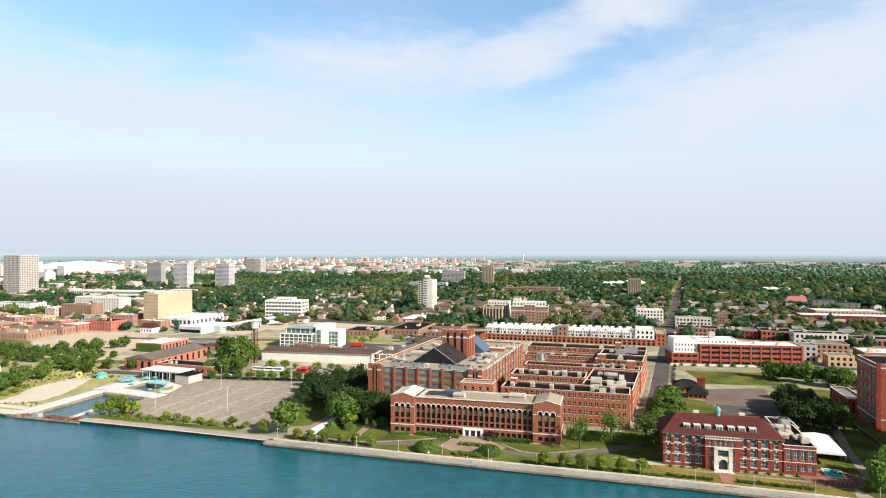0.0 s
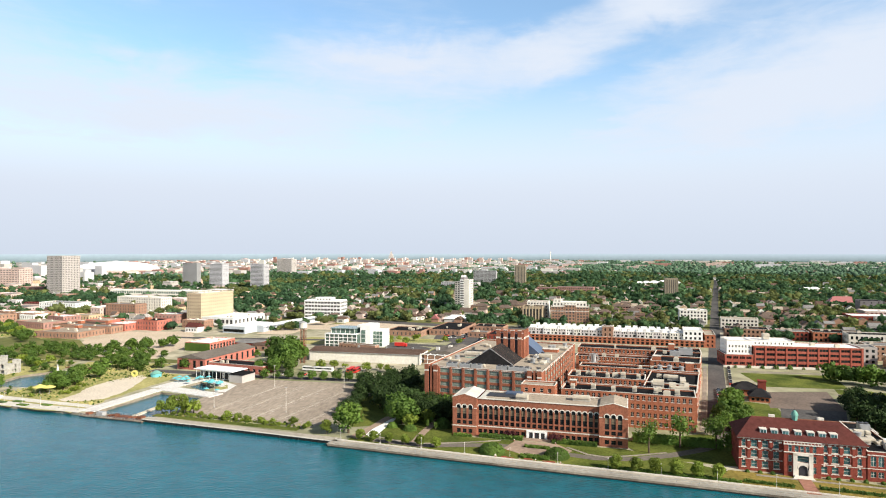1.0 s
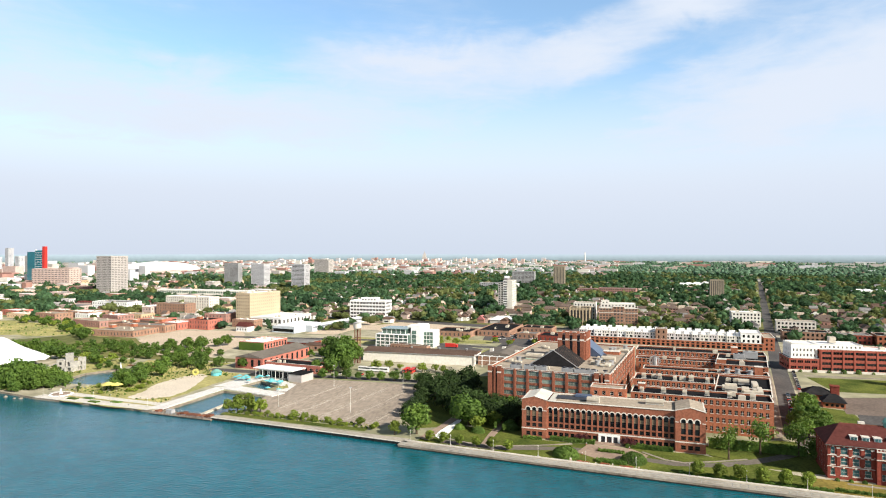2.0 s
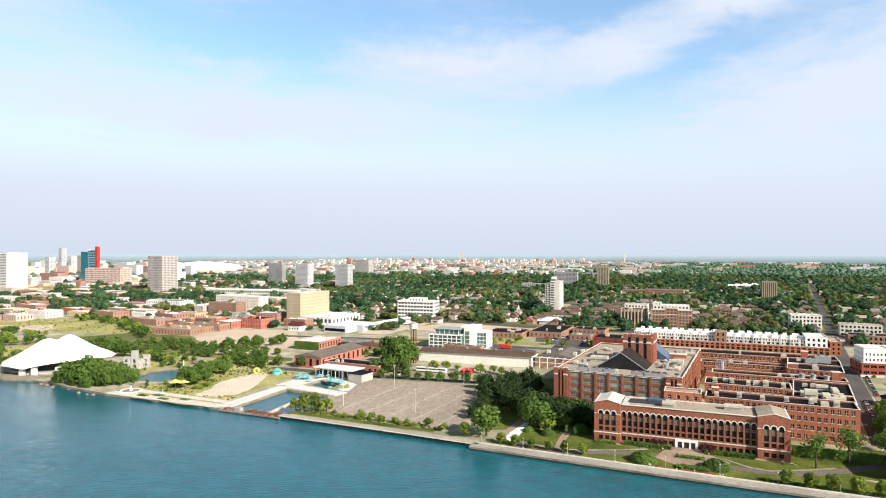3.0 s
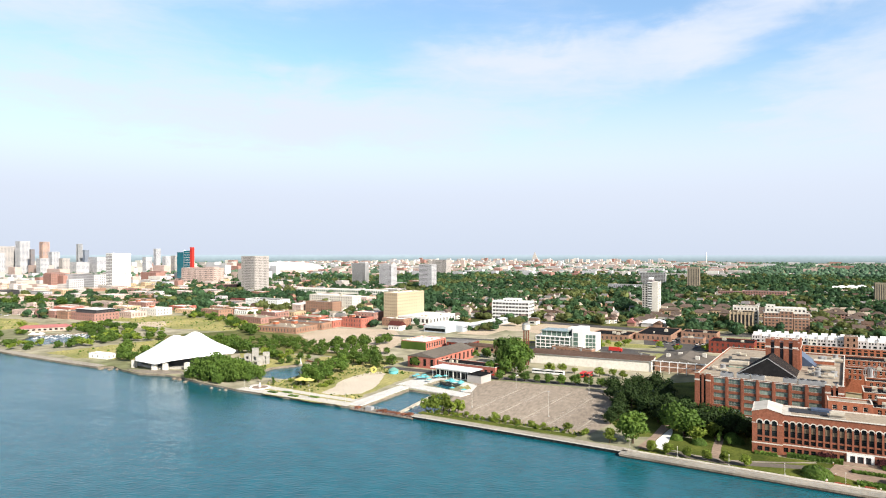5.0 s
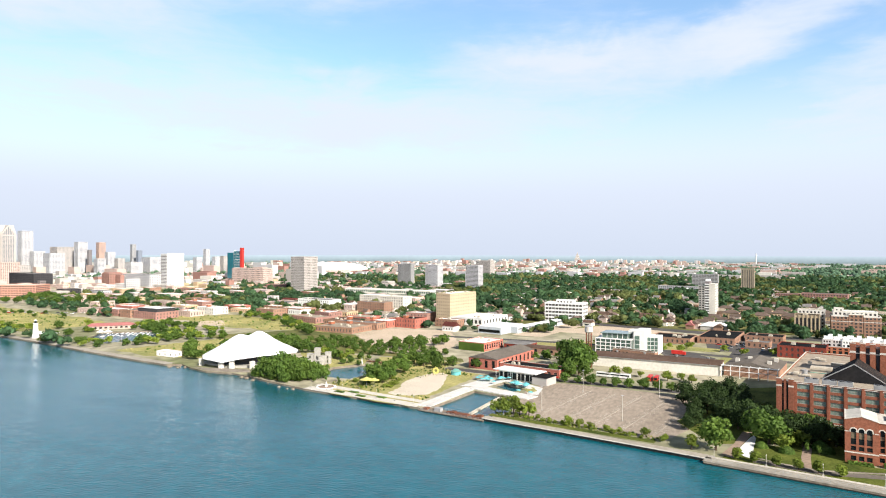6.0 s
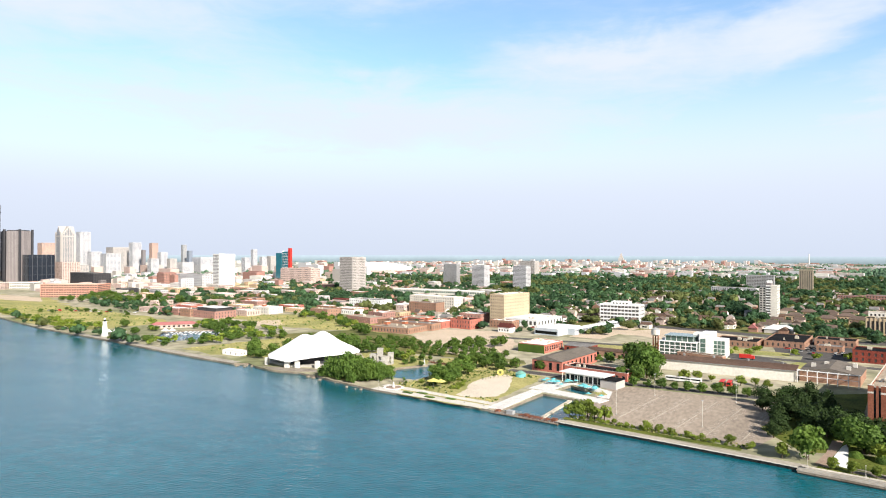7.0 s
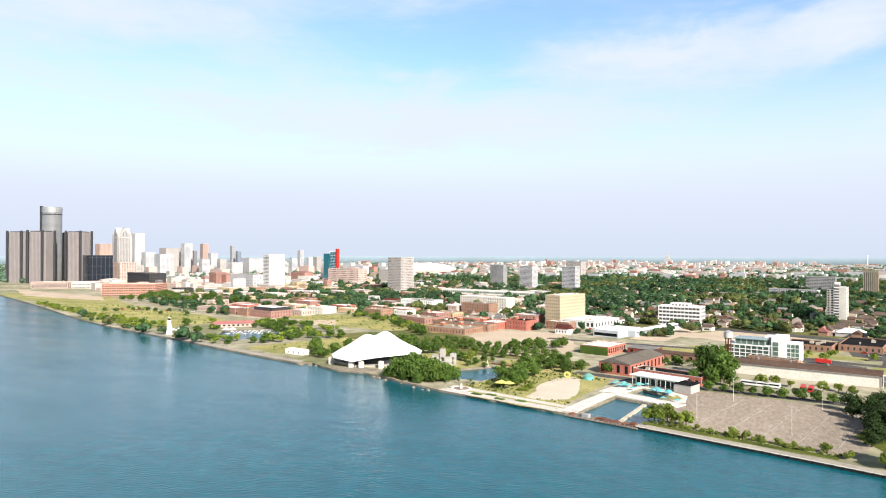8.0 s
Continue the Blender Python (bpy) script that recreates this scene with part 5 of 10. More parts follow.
    put("door", Shape().box(18.4, -2.4, 0.5, 21.8, -2.25, 4.2).mesh("door", "dark"), t)
    for i in range(12):
        put("baluster", Shape().box(14.1 + i * 1.06, -2.5, 11.4, 14.35 + i * 1.06, -2.25, 12.0).mesh("baluster", "stone"), t)
    put("rail", Shape().box(14.0, -2.55, 12.0, 26.0, -2.2, 12.2).mesh("rail", "stone"), t)
    put("balustrade", Shape().box(14.0, -2.5, 8.3, 26.0, -2.21, 8.55).box(14.0, -2.45, 11.0, 26.0, -2.21, 11.4).mesh("balustrade", "stone"), t)
    st = Shape()
    for i in range(4):
        st.box(17.5 - i * 0.3, -3.4 - 0.5 * i, 0, 22.7 + i * 0.3, -2.9 - 0.5 * i, 0.68 - 0.17 * i)
    put("steps", st.mesh("steps", "stone"), t)
    # dormers, cupola and ridge vents
    for x in (8.4, 12.0, 15.6, 19.6, 23.6, 27.2, 30.8):
        dm = put("dormer", Shape().box(-1.08, 0, 0, 1.08, 3.0, 1.5).mesh("dormer", "white"), t, "white-framed dormer window", m=pose(x, 1.9, H + 1.5))
        put("roof", Shape().box(-1.2, -0.15, 1.5, 1.2, 3.2, 1.64).mesh("dormer_roof", "stone"), dm)
        put("pane", Shape().box(-0.9, -0.06, 0.3, -0.09, -0.005, 1.3).mesh("pane", "glass_blue"), dm)
        put("pane", Shape().box(0.09, -0.06, 0.3, 0.9, -0.005, 1.3).mesh("pane", "glass_blue"), dm)
    c = put("cupola", Shape().cyl(0, 0, 0, 1.8, 1.0, 1.0, 8).mesh("cupola", "copper"), t, "green copper cupola", m=pose(20, D / 2, H + 5.3))
    put("dome", Shape().cyl(0, 0, 1.8, 2.0, 1.3, 1.3, 12).cyl(0, 0, 2.0, 2.7, 1.2, 1.0, 12).cyl(0, 0, 2.7, 3.3, 1.0, 0.55, 12).cyl(0, 0, 3.3, 3.6, 0.55, 0.1, 12).mesh("dome", "copper"), c)
    put("finial", Shape().cyl(0, 0, 3.5, 4.6, 0.07, 0.03, 6).mesh("finial", "dark"), c)
    for x in (12.5, 28.5):
        put("roof_vent", Shape().box(-1.0, -0.7, 0, 1.0, 0.7, 1.4).mesh("roof_vent", "stone"), t, m=pose(x, D / 2 + 0.6, H + 5.2))
    # lower wing
    w2 = block("hotel_wing", *on(HO, 40.3, -0.2), HO[2], 10.4, 30, 10.2, "flat-roofed red brick hotel wing with large windows", wall="brick_red", roof="roof_dark", rows=[(1.4, 3.4), (5.2, 8.6)], cols=(4, 8), ww=1.7, glass="glass_blue", frame="stone", nx=2, nz=2, category="hotel wing")
    put("belt_course", Shape().box(-0.1, -0.1, 4.3, 10.5, -0.004, 4.55).box(-0.1, -0.1, 8.9, 10.5, -0.004, 9.2).mesh("belt", "stone"), w2)
    x, y = on(HO, 44, 30)
    block("service_block", x, y, HO[2], 9, 16, 9, "low dark-roofed brick service block", wall="brick_brown", roof="roof_dark", floors=2, cols=(3, 4), ww=1.2)
    for dx, dy, k in ((43, 12, (3, 3, 1.8)), (46, 16, (2, 5, 1.4)), (44, 22, (3, 2, 2.2)), (47.5, 25, (1.6, 4, 1.6))):
        roof_unit("box", *on(HO, dx, dy), 9.7, HO[2], "grey metal duct on a cluttered roof", k)
    roof_unit("dish", *on(HO, 42.5, 18), 9.7, HO[2])
    rr = random.Random(40)
    for i in range(9):
        roof_unit("box", *on(HO, rr.uniform(41.5, 49.5), rr.uniform(9, 28)), 9.7, HO[2], "small grey vent on a cluttered roof", (rr.uniform(0.6, 1.6), rr.uniform(0.6, 2.4), rr.uniform(0.7, 1.5)))
    roof_unit("cooler", *on(HO, 47, 27), 9.7, HO[2], size=(3.4, 4.6, 3.6))
    # white canopy tent on posts
    tt = thing("canopy_tent", at(108.2, 243.3, -17.5), "white fabric canopy tent on slim posts", "tent")
    put("roof", Shape().gable(0, 0, 10.9, 26.5, 5.0, 5.7, "y").mesh("roof", "fabric"), tt)
    put("valance", Shape().box(-0.03, -0.03, 4.6, 10.93, 0.03, 5.0).box(10.87, 0.03, 4.6, 10.93, 26.5, 5.0).box(-0.03, 0.03, 4.6, 0.03, 26.5, 5.0).mesh("valance", "fabric"), tt)
    for x in (0.1, 10.8):
        for y in (0.1, 8.8, 17.6, 26.4):
            put("post", Shape().cyl(x, y, 0, 5, 0.09, 0.09, 8).mesh("post", "steel"), tt)
    # near-black sheets put in for the shade inside the tent
    put("back_wall", Shape().box(0.2, 26.1, 0, 10.7, 26.25, 5.0).box(10.65, 9, 0, 10.72, 26.1, 4.6).mesh("back_wall", "dark"), tt)
    # pool on its brick terrace
    terr = Shape().cyl(0, 0, -0.05, 0.12, 9.8, 9.8, 28)
    x, y = 107.6, 229.4
    solo("pool_terrace", terr.mesh("pool_terrace", "terrace"), at(x, y), "red brick terrace round a swimming pool", "terrace", kind="structure")
    pl = thing("swimming_pool", at(x + 3.6, y + 5.2, HO[2] - 4, 0.12), "turquoise rectangular swimming pool with pale coping", "pool")
    put("coping", Shape().box(-3.2, -4.9, 0, 3.2, -4.3, 0.12).box(-3.2, 4.3, 0, 3.2, 4.9, 0.12).box(-3.2, -4.3, 0, -2.6, 4.3, 0.12).box(2.6, -4.3, 0, 3.2, 4.3, 0.12).mesh("coping", "stone"), pl)
    put("water", Shape().box(-2.6, -4.3, -0.02, 2.6, 4.3, 0.05).mesh("water", "pool"), pl)
    r = random.Random(4)
    for i in range(16):
        a = -2.2 + i * 0.22
        ch = thing("sun_lounger", at(x + 7.8 * math.cos(a) + r.uniform(-.5, .5), y + 7.8 * math.sin(a), math.degrees(a) + 90, 0.12), "dark sun lounger on a brick terrace", "lounger", "loungers by the pool")
        put("bed", Shape().box(-0.35, -0.9, 0.3, 0.35, 0.5, 0.4).mesh("bed", "dark"), ch)
        put("backrest", Shape().quad((-0.35, 0.5, 0.35), (0.35, 0.5, 0.35), (0.35, 1.0, 0.9), (-0.35, 1.0, 0.9)).mesh("backrest", "dark"), ch)
        put("leg", Shape().box(-0.35, -0.8, 0, 0.35, -0.7, 0.3).mesh("leg", "dark"), ch)
        put("leg", Shape().box(-0.35, 0.3, 0, 0.35, 0.4, 0.3).mesh("leg", "dark"), ch)


hotel()
strip("entrance_walk", "terrace", [(73.0, 235.4), (72.2, 231.6), (70.8, 225.4), (69.4, 219.2)], 4.2, 0.13, "red brick walk from the hotel door to the promenade", "path")
strip("front_walk", "path", [(58, 236.5), (72.2, 232.6), (100, 225.6)], 1.6, 0.09, "narrow pale walk across the hotel lawn", "path")

# ---- office block, loft and pavilion beyond the lawn ----
PB = (122, 454, -5)
block("office_row", *PB, 18, 22, 8.2, "low red brick end of the office block", wall="brick_office", roof="roof_grey", rows=[(1.4, 3.2), (5.2, 7.0)], cols=(4, 4), ww=3.4, frame="brick_office", nx=3, nz=1)
t = block("office_block", *on(PB, 18.2, 0), PB[2], 68, 22, 14.4, "red brick office block with horizontal window bands", wall="brick_office", roof="roof_white", rows=[(0.9, 2.7), (4.4, 6.2), (7.9, 9.7), (11.2, 13.0)], cols=(10, 4), ww=5.4, frame="brick_office", nx=3, nz=1, lead=1.0)
for i in range(11):
    put("pier", Shape().box(-0.4, -0.3, 0, 0.4, -0.003, 14.0).mesh("pier", "brick_office"), t, m=pose(1.0 + 6.6 * i, 0, 0))
block("white_upper_floors", *on(PB, 3, 3), PB[2], 42, 18, 3.0, "white rendered upper floors with small square windows", wall="white", roof="roof_white", rows=[(0.7, 2.0)], cols=(16, 5), ww=1.0, z=14.45)
block("white_corner_floors", *on(PB, 1.5, 1.5), PB[2], 16, 18, 9.2, "white rendered corner floors above a brick base", wall="white", roof="roof_white", rows=[(1.2, 2.8), (4.6, 6.2)], cols=(7, 5), ww=1.0, z=8.2)
solo("retaining_wall", Shape().box(-2, -4.5, 0, 92, -4.0, 1.5).mesh("retaining_wall", "pale_conc"), at(*PB), "low pale concrete wall in front of the offices", "wall")
roof_unit("box", *on(PB, 30, 14), 17.4, PB[2], "white stair head on the roof", (4, 4, 4))
t = block("loft_building", 160, 290, -14, 70, 26, 29.5, "six-storey red brick loft with corner piers", wall="brick_office", roof="roof_dark", cols=(9, 4), ww=4.0, rows=[(1.4 + 4.8 * i, 4.6 + 4.8 * i) for i in range(6)], glass="glass_blue", frame="pale_conc", nx=3, nz=2, lead=2.2, bands=((27.6, 0.5), (5.0, 0.45)))
for x in (0, 6.9, 14, 21):
    put("pier", Shape().box(x - 0.3, -0.5, 0, x + 1.4, -0.004, 30.1).mesh("pier", "brick_red"), t)
# added block outside the view that throws shade over the greenway
block("loft_wing", 153, 226, -14, 80, 48, 28, "red brick wing of the loft towards the river", wall="brick_office", roof="roof_dark", cols=(9, 7), ww=4.0, rows=[(1.4 + 4.6 * i, 4.4 + 4.6 * i) for i in range(6)], glass="glass_blue", frame="", lead=2.2, single=False)
block("roof_house", *on((160, 290, -14), 24, 10), -14, 9, 12, 4, "brick lift housing on the loft roof", wall="brick_red", roof="roof_dark", floors=1, cols=(2, 3), ww=1.2, z=29.0)


def pavilion():
    t = thing("garden_pavilion", at(93, 356, -17) @ Matrix.Scale(0.8, 4), "brick pavilion with dark hipped roofs and a square chimney", "pavilion")
    keep_clear(93, 352, -17, 22, 30)
    for x0, y0, x1, y1, h in ((0, 12, 16, 27, 4.2), (9, -6, 21, 8, 3.6)):
        w = put("wall", Shape().box(x0, y0, 0, x1, y1, h).mesh("wall", "brick"), t)
        put("roof", Shape().hip(x0 - 1, y0 - 1, x1 + 1, y1 + 1, h, h + 4.2, (x1 - x0) / 2.3).mesh("roof", "slate"), t)
        for i in range(4):
            put("window", Shape().box(x0 + 1.2 + i * (x1 - x0) / 4.3, y0 - 0.08, 1, x0 + 2.8 + i * (x1 - x0) / 4.3, y0 - 0.004, 2.6).mesh("window", "glass"), t)
    put("chimney", Shape().box(15.5, 16, 0, 20.5, 21, 9.5).box(15.2, 15.7, 9.5, 20.8, 21.3, 10).mesh("chimney", "brick_red"), t)


pavilion()
for args in (("shop_row", 172, 600, -15, 36, 20, 9, "dark-roofed brown brick shops", "brick_brown", "roof_dark"), ("shop_row", 214, 590, -15, 24, 22, 8, "low red brick shops with grey roof", "brick_red", "roof_grey"),
             ("shop_row", 238, 578, -15, 26, 24, 9, "low orange brick shop building", "brick", "roof_dark"), ("stone_shop", 254, 553, -13, 40, 18, 10.5, "low cream stone shop building", "stone", "roof_dark"),
             ("shop_row", 232, 486, -14, 26, 22, 11, "tall brown brick workshop", "brick_brown", "roof_grey"), ("brick_store", 226, 450, -14, 16, 14, 8, "tan brick store with arched windows", "brick_tan", "roof_grey"),
             ("shop_row", 212, 470, -14, 16, 16, 12, "tall beige rendered workshop", "beige", "roof_grey"), ("low_store", 262, 470, -14, 34, 26, 7, "low grey-roofed brick store", "brick_brown", "roof_white"),
             ("shop_row", 196, 616, -15, 22, 14, 7, "small dark brick shop", "brick_brown", "roof_grey"), ("cream_apartment", 190, 664, -15, 34, 14, 11.5, "cream three-storey apartment house", "stone", "roof_tan"),
             ("pale_block", 163, 712, -10, 28, 18, 15, "pale stone apartment block", "offwhite", "roof_white"), ("low_store", 300, 545, -14, 30, 20, 7, "low brown brick store", "brick_brown", "roof_dark")):
    block(*args[:8], wall=args[8], roof=args[9], floors=max(1, int(args[6] / 3.6)), cols=(max(3, int(args[4] / 3.4)), max(2, int(args[5] / 3.6))), ww=1.8, frame="")
block("low_shed", 166, 322, -14, 8, 30, 7, "low red brick shed with a grey roof", wall="brick_red", roof="roof_grey", floors=1, cols=(2, 6), ww=1.6)
block("school", 351, 733, -12, 95, 34, 8, "low red brick school with flat pale roof", wall="brick_red", roof="roof_white", floors=2, cols=(20, 8), ww=2.2, single=False)
block("school_wing", 385, 770, -12, 70, 30, 10, "low pale-roofed school wing", wall="brick_pink", roof="roof_white", floors=2, cols=(16, 8), ww=2.2, single=False)
block("dark_school", 444, 890, -15, 26, 24, 13, "plain dark brick school block", wall="brown", roof="roof_dark", floors=3, cols=(3, 3), ww=1.5, single=False)
block("dark_school", 472, 880, -15, 26, 24, 10, "plain dark brick school block", wall="brown", roof="roof_dark", floors=3, cols=(3, 3), ww=1.5, single=False)
t = thing("church_hall", at(434, 950, -15), "hall with a steep pink metal roof", "hall")
put("wall", Shape().box(0, 0, 0, 30, 30, 3).mesh("wall", "brick_red"), t)
put("roof", Shape().quad((-1, -1, 3), (31, -1, 3), (31, 12, 14), (8, 12, 14)).quad((31, -1, 3), (31, 31, 3), (31, 12, 14)).quad((-1, 31, 3), (-1, -1, 3), (8, 12, 14)).quad((31, 31, 3), (-1, 31, 3), (8, 12, 14), (31, 12, 14)).mesh("roof", "pink"), t)

# ---- yards and low buildings west of the warehouse ----
WW = (-168, 453, -8.5)
t = thing("white_warehouse", at(*WW), "long white-walled warehouse with a low brown roof", "warehouse")
keep_clear(*WW, 82, 24)
put("wall", Shape().box(0, 0, 0, 82, 24, 6.8).mesh("wall", "offwhite"), t)
put("roof", Shape().gable(-0.6, -0.6, 82.6, 24.6, 6.8, 8.8, "x").mesh("roof", "roof_brown"), t)
put("gutter", Shape().box(-0.6, -0.75, 6.5, 82.6, -0.6, 6.85).mesh("gutter", "steel"), t)
put("gable_wall", Shape().quad((82.02, 0, 6.8), (82.02, 24, 6.8), (82.02, 12, 8.6)).mesh("gable_wall", "white"), t)
for i in range(11):
    put("pilaster", Shape().box(3.0 + i * 7.5, -0.06, 0, 3.4 + i * 7.5, -0.003, 6.5).mesh("pilaster", "offwhite"), t)
for i, x in enumerate((14, 33, 54, 74)):
    put("roof_vent", Shape().cyl(x, 12, 8.5, 9.9, 0.7, 0.9, 10).mesh("roof_vent", "steel"), t)


block("office_annex", -160, 508, -22, 34, 6, 4.6, "low brown brick annex beside the glass office", wall="brick_brown", roof="roof_brown", rows=[(1.2, 2.8)], cols=(10, 2), ww=1.4, frame="")
t = thing("roadside_hut", at(-106, 704, -14), "small hut with a steep dull red roof", "hut")
put("wall", Shape().box(0, 0, 0, 8, 8, 4).mesh("wall", "brick_brown"), t)
put("roof", Shape().gable(-0.8, -0.8, 8.8, 8.8, 4, 8.6, "y").mesh("roof", "pink"), t)
t = thing("market_hall", at(-92, 703, -10), "low hall with a pale metal hipped roof", "hall")
keep_clear(-92, 703, -10, 28, 18)
put("wall", Shape().box(0, 0, 0, 26, 16, 4).mesh("wall", "beige"), t)
put("roof", Shape().hip(-0.8, -0.8, 26.8, 16.8, 4, 8, 8).mesh("roof", "roof_white"), t)


def frame_yard():
    """Open steel frame and a low brown roof between two warehouses."""
    FY = (-86, 440, -14)
    t = thing("frame_shed", at(*FY), "low brown-roofed shed behind an open white steel frame", "shed")
    keep_clear(*FY, 34, 48)
    put("wall", Shape().box(0, 7, 0, 32, 44, 6.5).mesh("wall", "brick_brown"), t)
    put("roof", Shape().gable(-0.5, 6.5, 32.5, 44.5, 6.5, 9.5, "y").mesh("roof", "drive"), t)
    for i in range(7):
        x = i * 5.3
        put("post", Shape().box(x - 0.2, -0.2, 0, x + 0.2, 0.2, 7.4).mesh("post", "white"), t)
        put("rafter", Shape().box(x - 0.15, 0.2, 6.9, x + 0.15, 6.9, 7.3).mesh("rafter", "white"), t)
    put("beam", Shape().box(-0.4, -0.25, 7.4, 32.4, 0.25, 7.9).box(-0.4, -0.2, 4.2, 32.4, 0.2, 4.5).mesh("beam", "white"), t)
    for x, y in ((6, 20), (12, 30), (25, 18), (27, 33)):
        put("roof_vent", Shape().box(x - 1.2, y - 1.2, 6.5, x + 1.2, y + 1.2, 9.9).mesh("roof_vent", "pale_conc"), t)


frame_yard()


def glass_office():
    GO = (-174, 515, -10)
    t = thing("glass_office", at(*GO), "white-framed green glass office building", "office building")
    keep_clear(*GO, 48, 34)
    put("glass_wall", Shape().box(0.6, 0.6, 0, 27.9, 24, 10.8).mesh("glass_wall", "glass_pale"), t, "green tinted glass wall")
    for i in range(8):
        put("mullion", Shape().box(i * 3.95, 0.1, 0, 0.45 + i * 3.95, 0.6, 11.2).mesh("mullion", "white"), t)
    for i in range(7):
        put("mullion", Shape().box(0.1, 0.7 + i * 3.8, 0, 0.6, 1.1 + i * 3.8, 11.2).mesh("mullion", "white"), t)
    for z in (0, 2.6, 5.3, 8.0, 10.8):
        put("floor_edge", Shape().box(0, -0.05, z, 28.2, 0.65, z + 0.5).mesh("floor_edge", "white"), t)
        put("floor_edge", Shape().box(-0.02, 0.66, z, 0.62, 24, z + 0.5).mesh("floor_edge", "white"), t)
    put("upper_floor", Shape().box(4, 4, 11.3, 25, 22, 15.0).mesh("upper_floor", "glass_pale"), t, "set-back upper floor of green glass")
    for i in range(6):
        put("post", Shape().box(4 + i * 4.1, 3.7, 11.3, 4.3 + i * 4.1, 3.98, 15.0).mesh("post", "white"), t)
    put("roof", Shape().box(3, 3, 15.0, 26, 23, 15.45).mesh("roof", "glass_pale"), t)
    put("roof", Shape().box(0.66, 0.66, 10.85, 27.8, 24, 11.3).mesh("roof", "roof_white"), t)
    put("white_tower", Shape().box(28.25, 7, 0, 37, 28, 18).box(22, 16, 11.31, 28.2, 28, 17).mesh("white_tower", "white"), t, "solid white rendered stair tower")
    for z in (0.8, 4.2, 7.6, 11.0):
        put("stair_window", Shape().box(29.2, 6.86, z, 32.8, 6.99, z + 3.0).mesh("stair_window", "glass_pale"), t)
    put("side_block", Shape().box(37.02, 12, 0, 46, 28, 13.4).mesh("side_block", "white"), t)
    for i in range(3):
        for j in range(4):
            put("window", Shape().box(37.7 + i * 2.75, 11.86, 0.7 + j * 3.1, 40.0 + i * 2.75, 11.99, 3.3 + j * 3.1).mesh("window", "glass_pale"), t)
    put("rear_wing", Shape().box(-4, 24.2, 0, 22, 36, 10.4).mesh("rear_wing", "offwhite"), t)


glass_office()


def water_tower():
    t = thing("water_tower", at(-169.2, 441.8), "tall elevated water tank on rusty legs", "water tower")
    for i in range(4):
        a = math.pi / 4 + i * math.pi / 2
        put("leg", Shape().cyl(2.2 * math.cos(a), 2.2 * math.sin(a), 0, 24.6, 0.28, 0.24, 8).mesh("leg", "rust"), t)
    for z in (6, 12, 18):
        put("brace", Shape().box(-1.7, -1.62, z, 1.7, -1.48, z + 0.2).box(-1.7, 1.48, z, 1.7, 1.62, z + 0.2).box(-1.62, -1.48, z, -1.48, 1.48, z + 0.2).box(1.48, -1.48, z, 1.62, 1.48, z + 0.2).mesh("brace", "rust"), t)
    put("riser", Shape().cyl(0, 0, 0, 24.6, 0.45, 0.45, 10).mesh("riser", "rust"), t)
    put("tank", Shape().cyl(0, 0, 24.6, 28.2, 2.8, 2.8, 18).cyl(0, 0, 23.8, 24.6, 1.2, 2.8, 18).mesh("tank", "pale_conc"), t)
    put("cone", Shape().cyl(0, 0, 28.2, 29.4, 3.0, 0.2, 18).mesh("cone", "grey"), t)


water_tower()


def gabled_shed(name, x, y, ang, w, d, h, ridge, label, wall, roof, axis="x", n=6):
    t = thing(name, at(x, y, ang), label, "shed")
    keep_clear(x, y, ang, w, d)
    put("wall", Shape().box(0, 0, 0, w, d, h).mesh("wall", wall), t)
    put("roof", Shape().gable(-0.4, -0.4, w + 0.4, d + 0.4, h, ridge, axis).mesh("roof", roof), t)
    for i in range(n):
        put("window", Shape().box(w * (i + 0.5) / n - 1, -0.1, 1.4, w * (i + 0.5) / n + 1, -0.004, h - 1.2).mesh("window", "glass"), t)
    m = max(2, int(d / 6))
    for i in range(m):
        put("window", Shape().box(w + 0.004, d * (i + 0.5) / m - 1, 1.4, w + 0.1, d * (i + 0.5) / m + 1, h - 1.2).mesh("window", "glass"), t)
    return t


gabled_shed("brick_shed", -246, 412.5, -13, 22, 56, 7.4, 10.4, "derelict red brick shed with a faded brown gabled roof", "brick_rust", "drive", "y", 4)
block("brick_store", -223.5, 410, -17, 44, 14, 5.2, "low red brick store with bricked-up windows", wall="brick_rust", roof="roof_dark", rows=[(1.2, 3.2)], cols=(10, 3), ww=2.2)
t = block("ivy_building", -279, 488, -13, 23, 32, 6.8, "red brick building with an ivy-grown front and pale roof", wall="brick_rust", roof="roof_white", rows=[(1.5, 5.2)], cols=(5, 8), ww=2.2)
put("ivy", Shape().box(-0.35, -0.45, 0, 23.2, -0.05, 6.2).mesh("ivy", "leaf"), t, "thick green ivy")
gabled_shed("low_brick_shed", -246, 505, -13, 20, 20, 4.5, 5.6, "small low brown brick shed", "brick_red", "roof_grey", "x", 3)
gabled_shed("long_shed", -226, 492, -14, 40, 14, 4.6, 5.6, "long low shed with a dark roof", "brick_brown", "roof_brown", "x", 6)
t = thing("white_garage", at(-297, 597, -17), "long low silver-blue car showroom with a flat roof", "showroom")
keep_clear(-297, 597, -17, 30, 120)
put("wall", Shape().box(0, 0, 0, 26, 44, 6.5).box(26.02, 18, 0, 34, 120, 6).mesh("wall", "silver_panel"), t)
put("roof", Shape().box(0.4, 0.4, 6.5, 25.6, 43.6, 6.75).box(26.4, 18.4, 6.0, 33.6, 119.6, 6.25).mesh("roof", "roof_white"), t)
